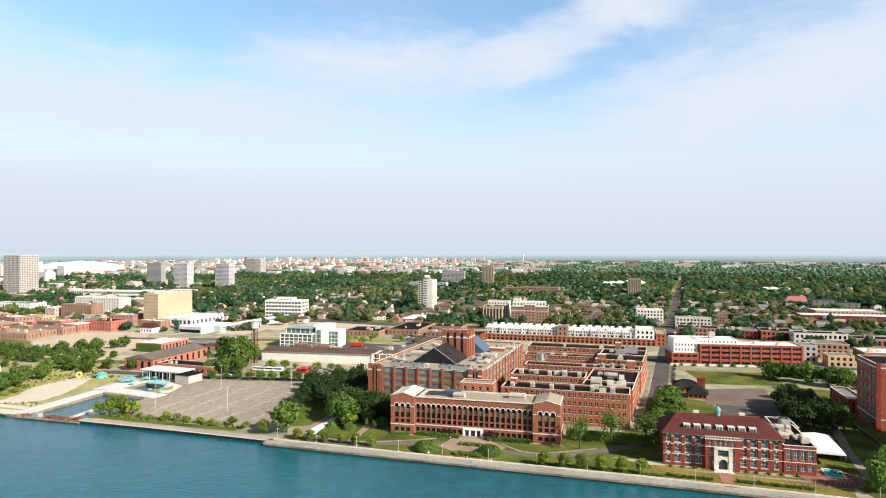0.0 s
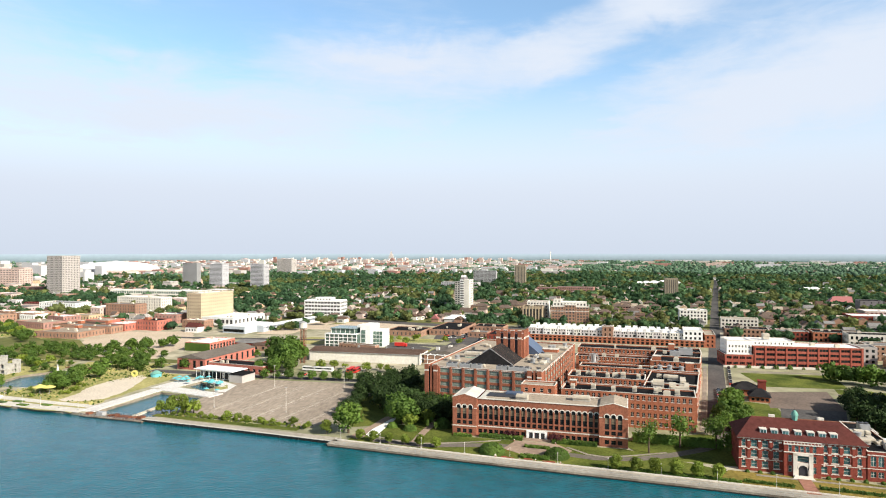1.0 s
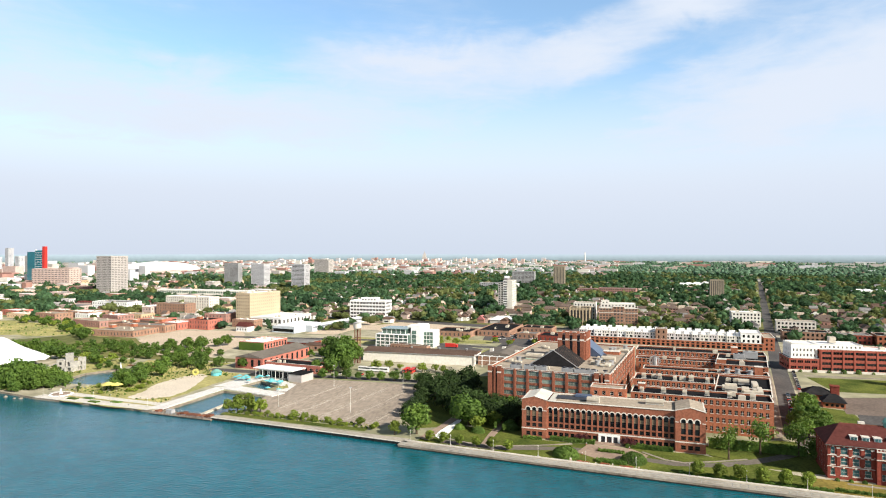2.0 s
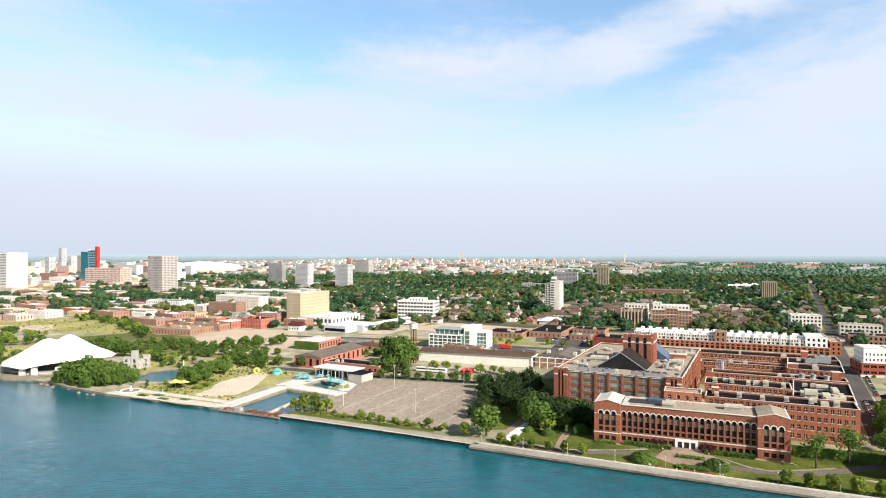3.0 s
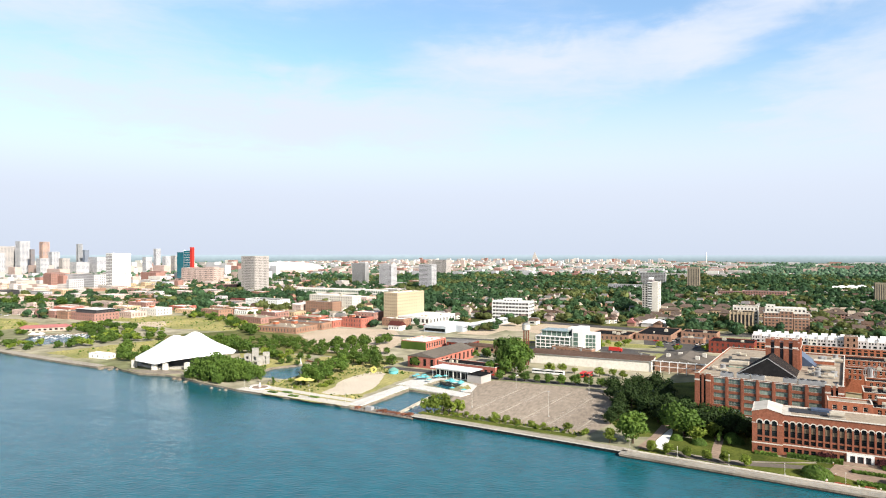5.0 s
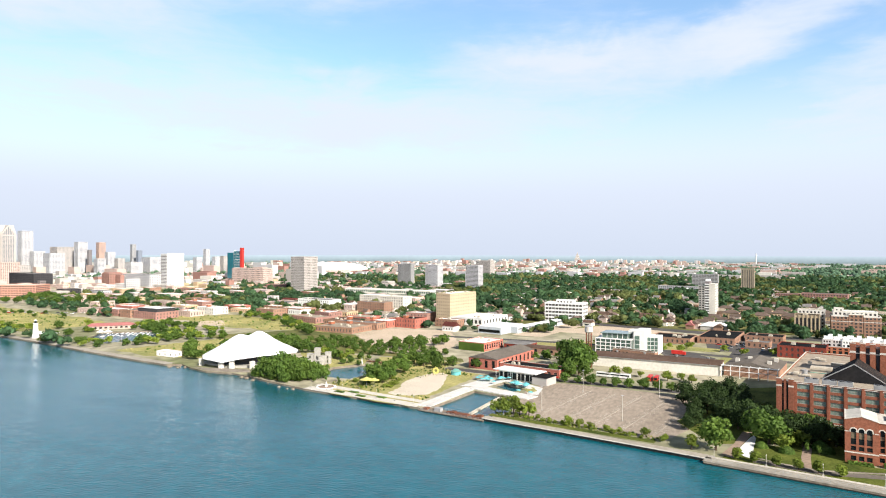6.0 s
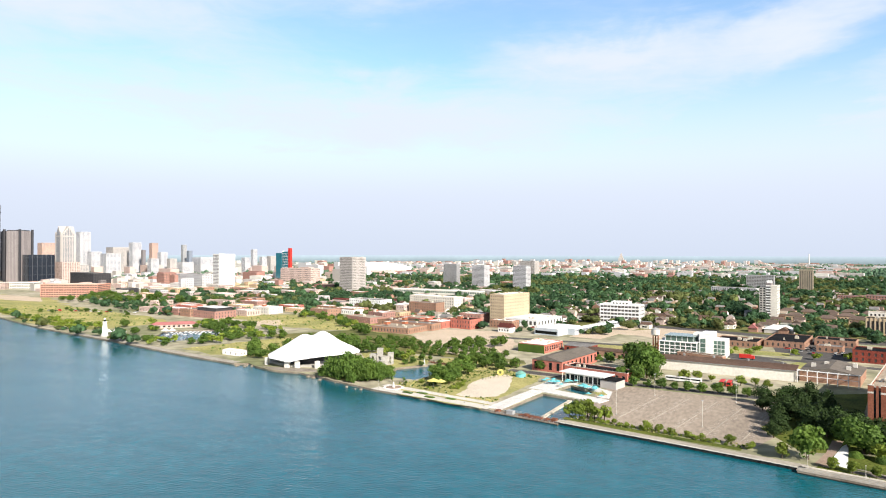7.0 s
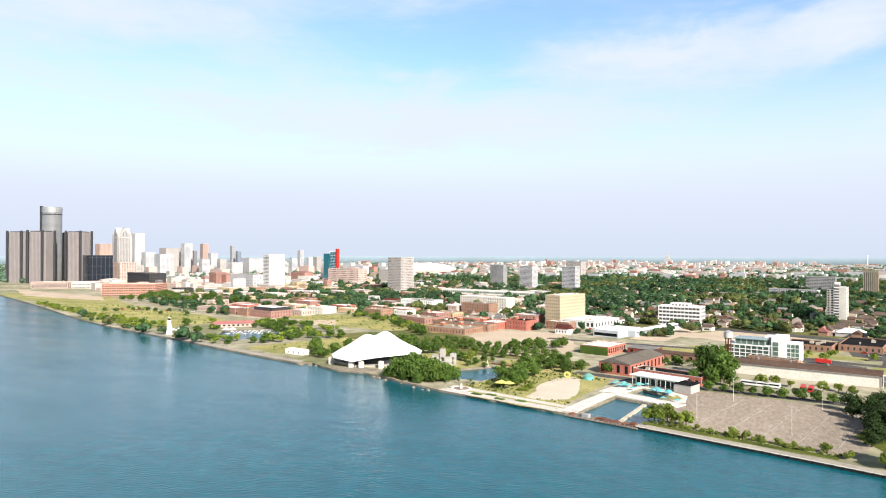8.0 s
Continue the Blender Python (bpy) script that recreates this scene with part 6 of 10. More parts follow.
for i in range(16):
    put("fin", Shape().box(34.003, 20 + i * 6.2, 0.3, 34.3, 20.5 + i * 6.2, 5.9).mesh("fin", "pale_conc"), t)
put("window_band", Shape().box(34.01, 19, 3.4, 34.16, 119, 4.9).mesh("window_band", "glass_sky"), t)
put("window_band", Shape().box(1, -0.1, 1.2, 25, -0.004, 4).mesh("window_band", "glass"), t)
block("white_shed", -350, 662, -15, 42, 54, 8, "low white annex beside the yellow building", wall="white", roof="roof_white", floors=1, cols=(8, 8), ww=3, single=False)
t = thing("small_house", at(-335, 598, -15), "small white house with a red-brown gabled roof", "house")
keep_clear(-335, 598, -15, 14, 10)
put("wall", Shape().box(0, 0, 0, 14, 10, 5).mesh("wall", "white"), t)
put("roof", Shape().gable(-0.6, -0.6, 14.6, 10.6, 5, 9, "x").mesh("roof", "tile_red"), t)
for i in range(4):
    put("window", Shape().box(1.3 + i * 3.2, -0.08, 1.4, 2.5 + i * 3.2, -0.004, 3.2).mesh("window", "glass"), t)
for args in (("strip_shop", -136, 590, -12, 34, 30, 5.2, "brown brick shop with dark flat roof", "brick_brown", "roof_dark"), ("strip_shop", -97, 598, -12, 30, 60, 5.6, "brown brick supermarket with dark flat roof", "brick_brown", "roof_dark"),
             ("strip_shop", -57, 624, -14, 30, 22, 5.8, "low brown shop with flat roof", "brick_brown", "roof_dark"), ("brick_workshop", -42, 540, -14, 32, 24, 9, "red brick workshop with a cluttered dark roof", "brick_red", "roof_dark"),
             ("brick_hotel", -505, 735, -12, 44, 18, 15, "brown brick four-storey building", "brick_brown", "roof_grey"), ("cream_block", -500, 790, -12, 40, 20, 19, "cream stone building with stepped top", "stone", "roof_white"),
             ("white_depot", -625, 780, -12, 60, 24, 12.5, "white parking deck with window bands", "white", "roof_grey"), ("white_depot", -545, 770, -12, 40, 24, 8, "low white flat-roofed depot", "white", "roof_white"),
             ("low_store", -600, 700, -14, 40, 26, 7, "low white-roofed brick store", "brick_brown", "roof_white"), ("low_store", -520, 690, -14, 30, 20, 6, "low tan brick store", "brick_tan", "roof_tan"),
             ("low_store", -60, 585, -14, 18, 16, 5, "low grey-roofed brick workshop", "brick_brown", "roof_grey")):
    block(*args[:8], wall=args[8], roof=args[9], floors=max(1, int(args[6] / 3.4)), cols=(max(3, int(args[4] / 4)), max(2, int(args[5] / 4))), ww=1.4, frame="", single=False)
# brick works beside the gravel field and the streets behind the meadow
for name, x, y, ang, w, d, h, label, wall, roof in (
        ("works_hall", -453, 549, -8, 46, 34, 5.6, "brown brick works hall with a tan flat roof", "brick_brown", "roof_tan"), ("works_hall", -449, 584, -8, 52, 16, 7, "taller brown works hall with a grey roof", "brick_brown", "roof_grey"),
        ("works_hall", -476, 604, -14, 44, 30, 6, "low brick works hall with a brown roof", "brick_brown", "roof_brown"), ("works_hall", -466, 636, -14, 30, 26, 6.5, "low works hall with a tan roof", "brick_rust", "roof_tan"),
        ("works_hall", -392, 610, -15, 26, 20, 10, "rust-red brick workshop with a dark roof", "brick_rust", "roof_dark"), ("works_hall", -420, 604, -15, 24, 26, 7, "low rust-brown workshop with a pale roof", "brick_rust", "roof_white"),
        ("works_hall", -416, 634, -15, 40, 18, 6, "low brown brick workshop", "brick_brown", "roof_brown"), ("low_store", -528, 620, -20, 44, 26, 6.5, "low pink brick store with a tan roof", "brick_pink", "roof_tan"),
        ("low_store", -516, 650, -20, 26, 20, 9, "pink brick store with a white roof", "brick_pink", "roof_white"), ("low_store", -608, 662, -14, 32, 22, 8.5, "brown brick store with a flat roof", "brick_brown", "roof_tan"),
        ("low_store", -580, 690, -14, 22, 18, 6, "low white flat-roofed store", "white", "roof_white"),
        ("harbour_hall", -724, 582, -12, 44, 30, 8.5, "pink brick hall with a dark clerestory", "brick_pink", "roof_white"), ("hall_wing", -748, 584, -12, 22, 22, 9, "brown brick hall wing with a grey roof", "brick_brown", "roof_grey"),
        ("brick_row", -796, 596, -10, 40, 20, 12.5, "pink brick apartment row with a white roof", "brick_pink", "roof_white"), ("brick_row", -842, 604, -10, 42, 22, 9.5, "pink brick apartment row with a tan roof", "brick_pink", "roof_tan"),
        ("brick_row", -800, 626, -10, 34, 18, 14, "taller rust-brown apartment row", "brick_rust", "roof_white"), ("brick_row", -690, 618, -14, 24, 20, 11, "pink brick house block with a white roof", "brick_pink", "roof_white"),
        ("brick_row", -694, 655, -14, 34, 22, 13, "pale rendered block with a white roof", "offwhite", "roof_white"), ("brick_row", -735, 640, -14, 32, 20, 10, "pink brick block with a grey roof", "brick_pink", "roof_grey"),
        ("brick_row", -752, 672, -14, 30, 20, 12, "tan brick block with a white roof", "brick_tan", "roof_white"), ("brick_row", -846, 728, -14, 44, 20, 11, "pink brick block with a tan roof", "brick_pink", "roof_tan"),
        ("brick_row", -775, 722, -14, 40, 22, 14, "pink brick block with a white roof", "brick_pink", "roof_white"), ("brick_row", -700, 715, -14, 30, 20, 9, "rust-brown brick block with a white roof", "brick_rust", "roof_white"),
        ("brick_row", -650, 735, -14, 26, 18, 8, "low brick block with a white roof", "brick_brown", "roof_white"), ("cream_row", -566, 856, -14, 50, 24, 15, "cream stone row with a white roof", "stone", "roof_white")):
    h = h * 0.65 if name == "brick_row" else h
    if wall == "brick_pink" and int(x) % 4 < 2:
        wall, label = "faded_red", label.replace("pink", "faded red")
    block(name, x, y, ang, w, d, h, label, wall=wall, roof=roof, floors=max(1, int(h / 3.6)), cols=(max(3, int(w / 3.6)), max(2, int(d / 3.8))), ww=1.2, single=False, group="low city buildings")
block("clerestory", -721, 586, -12, 38, 23, 4.2, "dark glazed clerestory under a thin white roof", wall="dark", roof="roof_white", floors=1, cols=(8, 5), ww=3, z=8.0, single=False, coping="white", parapet=0.3)
for x, y, z in ((-440, 560, 6.5), (-425, 570, 6.5), (-436, 590, 8.5), (-412, 596, 8.5), (-384, 618, 9.5), (-708, 600, 8), (-785, 604, 7.6), (-765, 730, 8.6), (-683, 664, 7.9), (-510, 656, 8.5)):
    roof_unit("stair", x, y, z, -12, "small brick roof house on a flat roof", (4, 5, 2.6))
block("glass_mall", -688, 1030, -7, 178, 20, 13, "long low pale building with glass bands", wall="offwhite", roof="roof_white", floors=2, cols=(40, 5), ww=3.6, single=False, glass="glass_green")
for x, y in ((-700, 848), (-671, 853), (-636, 862), (-612, 869)):
    t = thing("terrace_house_row", at(x, y, -6) @ Matrix.Scale(0.75, 4), "row of red brick terraced houses with gabled roofs", "terraced houses", "brick terraces")
    keep_clear(x, y, -6, 29, 10)
    put("wall", Shape().box(0, 0, 0, 38, 12, 6).mesh("wall", "brick_pink"), t)
    for i in range(6):
        put("roof", Shape().gable(i * 6.4, -0.4, i * 6.4 + 6, 12.4, 6, 9, "y").mesh("roof", "tile_red"), t)


# concrete apartment tower with a recessed balcony stack
def balcony_tower():
    B = (-90, 851, -10)
    t = thing("apartment_tower", at(*B), "pale concrete apartment tower with a stack of balconies", "tower")
    keep_clear(*B, 18, 28)
    put("west_slab", Shape().box(0, 0, 0, 7, 26, 38).mesh("west_slab", "concrete"), t)
    put("east_slab", Shape().box(12, 0, 0, 19, 28, 40.5).mesh("east_slab", "pale_conc"), t)
    # core coloured brown so the balcony stack reads as shaded recesses
    put("core", Shape().box(7.02, 3, 0, 11.98, 24, 43.5).mesh("core", "brown"), t)
    for i in range(13):
        put("balcony", Shape().box(7.03, -0.8, 1 + i * 3.2, 11.97, 2.98, 1.35 + i * 3.2).box(7.03, -0.8, 1.35 + i * 3.2, 11.97, -0.6, 2.3 + i * 3.2).mesh("balcony", "white"), t)
        for u in (0.8, 4.3):
            put("window", Shape().box(u, -0.1, 1.7 + i * 2.85, u + 1.9, -0.004, 3.1 + i * 2.85).mesh("window", "glass"), t)
        for j in range(4):
            put("window", Shape().box(19.004, 2 + j * 6.5, 1.6 + i * 3.2, 19.1, 3.3 + j * 6.5, 3.2 + i * 3.2).mesh("window", "glass"), t)
    put("roof_house", Shape().box(7.05, 6, 43.52, 11.95, 16, 46).mesh("roof_house", "white"), t)


balcony_tower()

# white tower, its south side banded, and the hotel-casino with a red fin
t = block("white_tower", -1228, 1137, -15, 26, 42, 75, "white tower with a dark banded south side", wall="white", roof="roof_white", floors=24, cols=(1, 12), ww=1.2, single=False)
bands = Shape()
for i in range(22):
    bands.box(1, -0.2, 1.5 + i * 3.3, 25, -0.004, 3.1 + i * 3.3)
put("glazing", bands.mesh("glazing", "brown"), t)["kind"] = "stuff"
t = thing("casino_tower", at(-1226, 1363, -12) @ Matrix.Diagonal((0.86, 0.86, 0.92, 1)), "teal glass hotel tower with a red end fin", "tower")
put("glass_slab", Shape().box(0, 0, 0, 26, 8, 84).mesh("glass_slab", "glass_teal"), t)
put("glass_slab", Shape().box(30, 0, 0, 58, 8, 88).mesh("glass_slab", "glass_teal"), t)
put("white_core", Shape().box(26, 2, 0, 30, 8, 90).mesh("white_core", "white"), t)
put("red_fin", Shape().box(58, -1, 0, 67, 7, 98).mesh("red_fin", "red"), t, "bright red end fin")
for i in range(18):
    put("floor_band", Shape().box(30, -0.3, 6 + i * 4.5, 58, -0.02, 6.7 + i * 4.5).mesh("floor_band", "white"), t)
block("casino_block", -1171, 1313, -5, 100, 36, 39, "pink brick hotel block with rows of windows", wall="brick_pink", roof="roof_grey", floors=8, cols=(26, 8), ww=2, single=False)


# ---- glass towers on the river front ----
def river_towers():
    t = thing("round_tower", at(-1876, 1022), "round silver glass tower, tallest of a cluster", "tower")
    put("shaft", Shape().cyl(0, 0, 0, 187, 23.5, 23.5, 32).mesh("shaft", "tower_glass"), t)
    put("crown", Shape().cyl(0, 0, 187, 201, 23.9, 23.9, 32).mesh("crown", "steel"), t)
    put("sky_lobby", Shape().cyl(0, 0, 180, 182.5, 24.0, 24.0, 32).mesh("sky_lobby", "dark"), t)
    for a in (2.4, 3.9):
        put("lift_shaft", Shape().cyl(25.5 * math.cos(a), 25.5 * math.sin(a), 0, 204, 4, 4, 12).mesh("lift_shaft", "dark"), t)
    for x, y, ang in ((-1820, 961, 24), (-1773, 1031, 24), (-1919, 965, 24), (-1959, 1103, 24)):
        q = thing("office_tower", at(x, y, ang), "dark ribbed office tower in a riverside cluster", "tower", "riverside towers")
        c, r = 9, 23
        P = [(-r + c, -r), (r - c, -r), (r, -r + c), (r, r - c), (r - c, r), (-r + c, r), (-r, r - c), (-r, -r + c)]
        put("shaft", Shape().prism(P, 0, 132).mesh("shaft", "brown"), q)
        ribs = Shape()
        for i in range(8):
            ribs.box(-r + c + i * 3.6, -r - 0.5, 0, -r + c + 0.9 + i * 3.6, -r - 0.01, 132)
            ribs.box(r + 0.01, -r + c + i * 3.6, 0, r + 0.5, -r + c + 0.9 + i * 3.6, 132)
        put("ribs", ribs.mesh("ribs", "rib_tan"), q)["kind"] = "stuff"
        for px, py in ((-r, -r + 4), (r - 4, -r), (r, r - 4), (-r + 4, r)):
            put("stair_shaft", Shape().cyl(px, py, 0, 136, 3.0, 3.0, 10).mesh("stair_shaft", "dark"), q)
        put("cap", Shape().prism([(0.9 * u, 0.9 * v) for u, v in P], 132, 134).mesh("cap", "dark"), q)
    b = thing("black_glass_block", at(-1726, 1011, -15), "black glass office block with grey bands", "office building")
    keep_clear(-1726, 1011, -15, 48, 58)
    put("shaft", Shape().box(0, 0, 0, 44, 58, 72).mesh("shaft", "black_glass"), b)
    for i in range(3):
        put("band", Shape().box(-0.3, -0.3, 22 + i * 22, 44.3, 58.3, 22.6 + i * 22).mesh("band", "dim_mullion"), b)
    for i in range(5):
        put("mullion", Shape().box(44.01, 8 + i * 10.4, 0, 44.5, 8.8 + i * 10.4, 72).mesh("mullion", "dim_mullion"), b)
        put("mullion", Shape().box(6 + i * 8, -0.5, 0, 6.8 + i * 8, -0.01, 72).mesh("mullion", "dim_mullion"), b)
    block("garage_podium", -1590, 806, 24, 84, 40, 14, "pink concrete parking garage with open decks", wall="brick_pink", roof="pale_conc", floors=5, cols=(18, 6), ww=5, single=False)
    block("parking_garage", -1222, 722, 24, 100, 44, 22.5, "salmon-coloured parking garage with open decks", wall="salmon", roof="pale_conc", floors=7, cols=(22, 8), ww=4.4, single=False)
    block("pale_podium", -1518, 852, 24, 52, 30, 14, "pale low river-front building", wall="offwhite", roof="roof_white", floors=4, cols=(14, 6), ww=3, single=False)
    # gothic gabled tower
    g = thing("gabled_tower", at(-1943, 1246, -15) @ Matrix.Diagonal((1.2, 1.2, 0.98, 1)), "pale stone tower with steep gabled crown", "tower")
    put("shaft", Shape().box(0, 0, 0, 34, 34, 128).mesh("shaft", "beige"), g)
    put("crown", Shape().gable(0, 0, 34, 34, 128.02, 158, "y").gable(0.02, 0.02, 33.98, 33.98, 128.04, 157.9, "x").mesh("crown", "beige"), g)
    wb = Shape()
    for i in range(34):
        for j in range(7):
            u = 5.2 + j * 3.6
            wb.box(u, -0.3, 4 + i * 3.6, u + 2.0, -0.02, 6.6 + i * 3.6).box(34.02, u, 4 + i * 3.6, 34.3, u + 2.0, 6.6 + i * 3.6)
    for j in range(7):
        u = 5.2 + j * 3.6
        top = 152 - abs(u + 1 - 17) * 1.75
        wb.box(u, -0.3, 130, u + 2.0, -0.02, max(131, top)).box(34.02, u, 130, 34.3, u + 2.0, max(131, top))
    put("glazing", wb.mesh("glazing", "glass_sky"), g)["kind"] = "stuff"
    for x in (0, 30):
        put("corner_turret", Shape().box(x, -1, 0, x + 4, 3, 140).mesh("corner_turret", "beige"), g)
    # white domed stadium
    s = thing("stadium", at(-1335, 2080, 30) @ Matrix.Diagonal((1.02, 1.02, 1.12, 1)), "white domed stadium roof over brick walls", "stadium")
    put("wall", Shape().cyl(0, 0, 0, 14, 130, 130, 40).mesh("wall", "brick_pink"), s)
    dome = Shape()
    for i in range(8):
        a0, a1 = i / 8 * math.pi / 2, (i + 1) / 8 * math.pi / 2
        dome.cyl(0, 0, 14 + 24 * math.sin(a0), 14 + 24 * math.sin(a1), 132 * math.cos(a0), max(1, 132 * math.cos(a1)), 40)
    put("dome", dome.mesh("dome", "fabric"), s)


M["tower_glass"] = mat("silver_glass", (0.33, 0.33, 0.32), 0.25, 0.3, 0.15, bump=0, metal=0.5, stretch=(0.2, 0.2, 3))
M["rib_tan"] = mat("tan_ribs", (0.31, 0.28, 0.272), 0.7, 0.5, 0.1)
M["black_glass"] = mat("black_glass", (0.02, 0.025, 0.035), 0.12, 0.5, 0.2, bump=0, spec=0.5)
M["salmon"] = mat("salmon_concrete", (0.58, 0.30, 0.22), 0.85, 0.5, 0.1)
river_towers()

M["roof_house"] = mat("shingle_roof", (0.15, 0.112, 0.092), 0.95, 0.6, 0.3)
block("yellow_building", -368, 666, -15, 19, 53, 33, "pale yellow ten-storey building with small windows", wall="yellow", roof="roof_white", floors=9, cols=(7, 15), ww=0.95, frac=0.42, single=False, sides="fr")
block("white_office", -259, 734, -8, 45, 21, 21, "white five-storey office with square windows", wall="white", roof="roof_white", floors=5, cols=(11, 5), ww=3.4, single=False)
block("office_penthouse", *on((-259, 734, -8), 12, 5), -8, 20, 11, 3.6, "white set-back penthouse on an office", wall="white", roof="roof_white", floors=1, cols=(5, 3), ww=2.0, z=20.4, single=False)
block("dark_slab", -89, 1480, -10, 52, 16, 33, "dark grey slab block among trees", wall="grey", roof="roof_grey", floors=11, cols=(16, 3), ww=2.4, single=False)
block("beige_tower", 4, 1431, -10, 24, 16, 47, "tan slab tower with dark vertical window strips", wall="tan_rib", rows=[(2, 44)], cols=(7, 5), ww=1.3, single=False)
t = block("ochre_apartment", -6, 708, -11, 22, 20, 18, "ochre apartment house with tall dark window strips between piers", wall="yellow", floors=1, cols=(6, 5), ww=2.0, rows=[(3.6, 15.4), (0.6, 2.8)], single=False, coping="yellow")
for i in range(7):
    put("pier", Shape().box(0.3 + i * 3.47, -0.5, 0, 1.1 + i * 3.47, -0.004, 18.6).mesh("pier", "yellow"), t)
block("stepped_house", 0, 728, -11, 24, 16, 22, "cream stepped apartment house behind an ochre front", wall="offwhite", roof="roof_tan", floors=6, cols=(7, 4), ww=1.6, single=False)
for x, y, w, h, lab, wall in ((25, 703, 14, 19, "brown brick apartment wing with a pale top", "brick_brown"), (39, 701, 12, 21, "dark brown brick apartment bay", "brick_brown"), (51, 699, 14, 19, "brown brick apartment wing with a pale top", "brick_brown")):
    block("brick_apartment", x, y, -8, w - 0.2, 22, h, lab, wall=wall, floors=6, cols=(int(w / 3.4), 5), ww=1.9, single=False, bands=((h - 0.9, 0.9), (13.4, 0.5)), coping="offwhite")
block("pale_top_floors", 27, 706, -8, 36, 16, 4.6, "pale set-back top floor of an apartment house", wall="offwhite", roof="roof_white", floors=1, cols=(10, 4), ww=1.8, single=False, z=18.6)
block("pale_top_floors", 28, 707, -8, 8, 8, 3, "small pale roof house on an apartment house", wall="offwhite", roof="roof_tan", floors=1, cols=(2, 2), ww=1.2, single=False, z=22.9)
block("plain_tower", 256, 1139, -10, 22, 17, 31, "small tan tower with vertical window strips among trees", wall="tan_rib", rows=[(2, 29)], cols=(7, 5), ww=1.4, single=False)
block("beige_slab", -838, 1078, -15, 38, 36, 70, "tall pale slab tower with vertical ribs", wall="beige", floors=22, cols=(12, 11), ww=1.7, single=False)
block("slab_grey", -765, 1428, -15, 41, 14, 51, "grey glass slab tower in a park", wall="grey", floors=20, cols=(14, 4), ww=2, single=False, group="park slabs")
block("slab_white", -636, 1292, -15, 33, 20, 52, "pale slab tower with small windows", wall="city_stone", floors=20, cols=(12, 6), ww=1.8, single=False, group="park slabs")
block("slab_white", -523, 1231, -15, 31, 18, 53, "pale slab tower with small windows", wall="city_stone", floors=20, cols=(12, 6), ww=1.8, single=False, group="park slabs")
block("slab_beige", -764, 2061, -15, 56, 30, 52, "beige slab tower in a park", wall="beige", floors=20, cols=(14, 6), ww=2, single=False, group="park slabs")


# garden apartments and houses with hipped roofs beyond the avenue
def hipped_house(x, y, ang, w, d, h, label, wall, roof, proto={}):
    key = (w, d, h, wall, roof)
    keep_clear(x, y, ang, w, d)
    if key in proto:
        return copy_thing(proto[key], at(x, y, ang))
    t = thing("hipped_house", at(x, y, ang), label, "house", "hipped houses")
    put("wall", Shape().box(0, 0, 0, w, d, h).mesh("wall", wall), t)
    put("roof", Shape().hip(-0.7, -0.7, w + 0.7, d + 0.7, h, h + d * 0.3, d * 0.5).mesh("roof", roof), t)
    win = Shape()
    for k in range(int(h / 2.8)):
        for i in range(int(w / 3.4)):
            win.box(1.2 + i * 3.4, -0.08, 0.9 + k * 2.8, 2.8 + i * 3.4, -0.004, 2.3 + k * 2.8)
    put("glazing", win.mesh("glazing", "glass"), t)["kind"] = "stuff"
    proto[key] = t
    return t


for x, y in ((-66, 900), (-44, 893), (-22, 888), (2, 908), (20, 890), (-34, 812), (-4, 812), (-64, 834), (40, 868), (-10, 850), (36, 826)):
    hipped_house(x, y, -13, 18, 12, 7, "tan two-storey garden apartment with a brown hipped roof", "brick_tan", "roof_house")
for x, y in ((87, 781), (127, 858), (143, 845), (166, 861), (150, 774), (124, 790), (104, 818), (133, 898), (171, 917), (208, 936), (242, 921), (126, 808), (118, 866), (70, 800), (60, 840)):
    hipped_house(x, y, -13, 14, 11, 5.6, "tan brick house with a brown hipped roof", "faded_red" if int(x) % 2 else "brick_tan", "roof_house")
for x, y in ((324, 822), (320, 849), (289, 748), (249, 735), (326, 797), (300, 780), (270, 770)):
    hipped_house(x, y, -13, 20, 11, 4.4, "low brick house with a brown hipped roof", "faded_red", "roof_house")
for x, y in ((290, 1465), (312, 1485), (335, 1502), (270, 1440), (360, 1490), (532, 1243), (550, 1250), (568, 1244), (-110, 1350)):
    hipped_house(x, y, 0, 20, 14, 7, "white terraced house with a pale roof", "white", "roof_white")
block("pale_slab", -155, 1372, -20, 84, 18, 12, "long pale low apartment slab", wall="city_stone", roof="roof_tan", floors=4, cols=(20, 4), ww=2, single=False)
block("brick_school", 77, 1203, -16, 66, 24, 12, "long red brick school with a grey roof", wall="faded_red", roof="roof_grey", floors=3, cols=(16, 6), ww=2, single=False)
block("brick_school", 40, 1215, -16, 34, 20, 10, "red brick school wing with a grey roof", wall="faded_red", roof="roof_grey", floors=3, cols=(9, 5), ww=2, single=False)

block("office_tower", -2371, 1474, -15, 46, 46, 111, "orange-tan brick tower downtown", wall="brick_peach", roof="roof_grey", floors=29, cols=(10, 10), ww=2.9, frac=0.5, single=False, glass="glass_sky")
block("office_tower", -2298, 1568, -15, 36, 36, 152, "pale stone tower with a stepped top", wall="city_stone", roof="roof_grey", floors=40, cols=(8, 8), ww=2.9, frac=0.5, single=False, glass="glass_sky")
block("office_tower", -1967, 1291, -15, 50, 50, 40, "broad beige office block downtown", wall="beige", roof="roof_grey", floors=10, cols=(11, 11), ww=2.9, frac=0.5, single=False, glass="glass_sky")
block("office_tower", -2218, 1554, -15, 35, 35, 80, "pale stone office tower downtown", wall="city_stone", roof="roof_grey", floors=20, cols=(8, 8), ww=2.9, frac=0.5, single=False, glass="glass_sky")
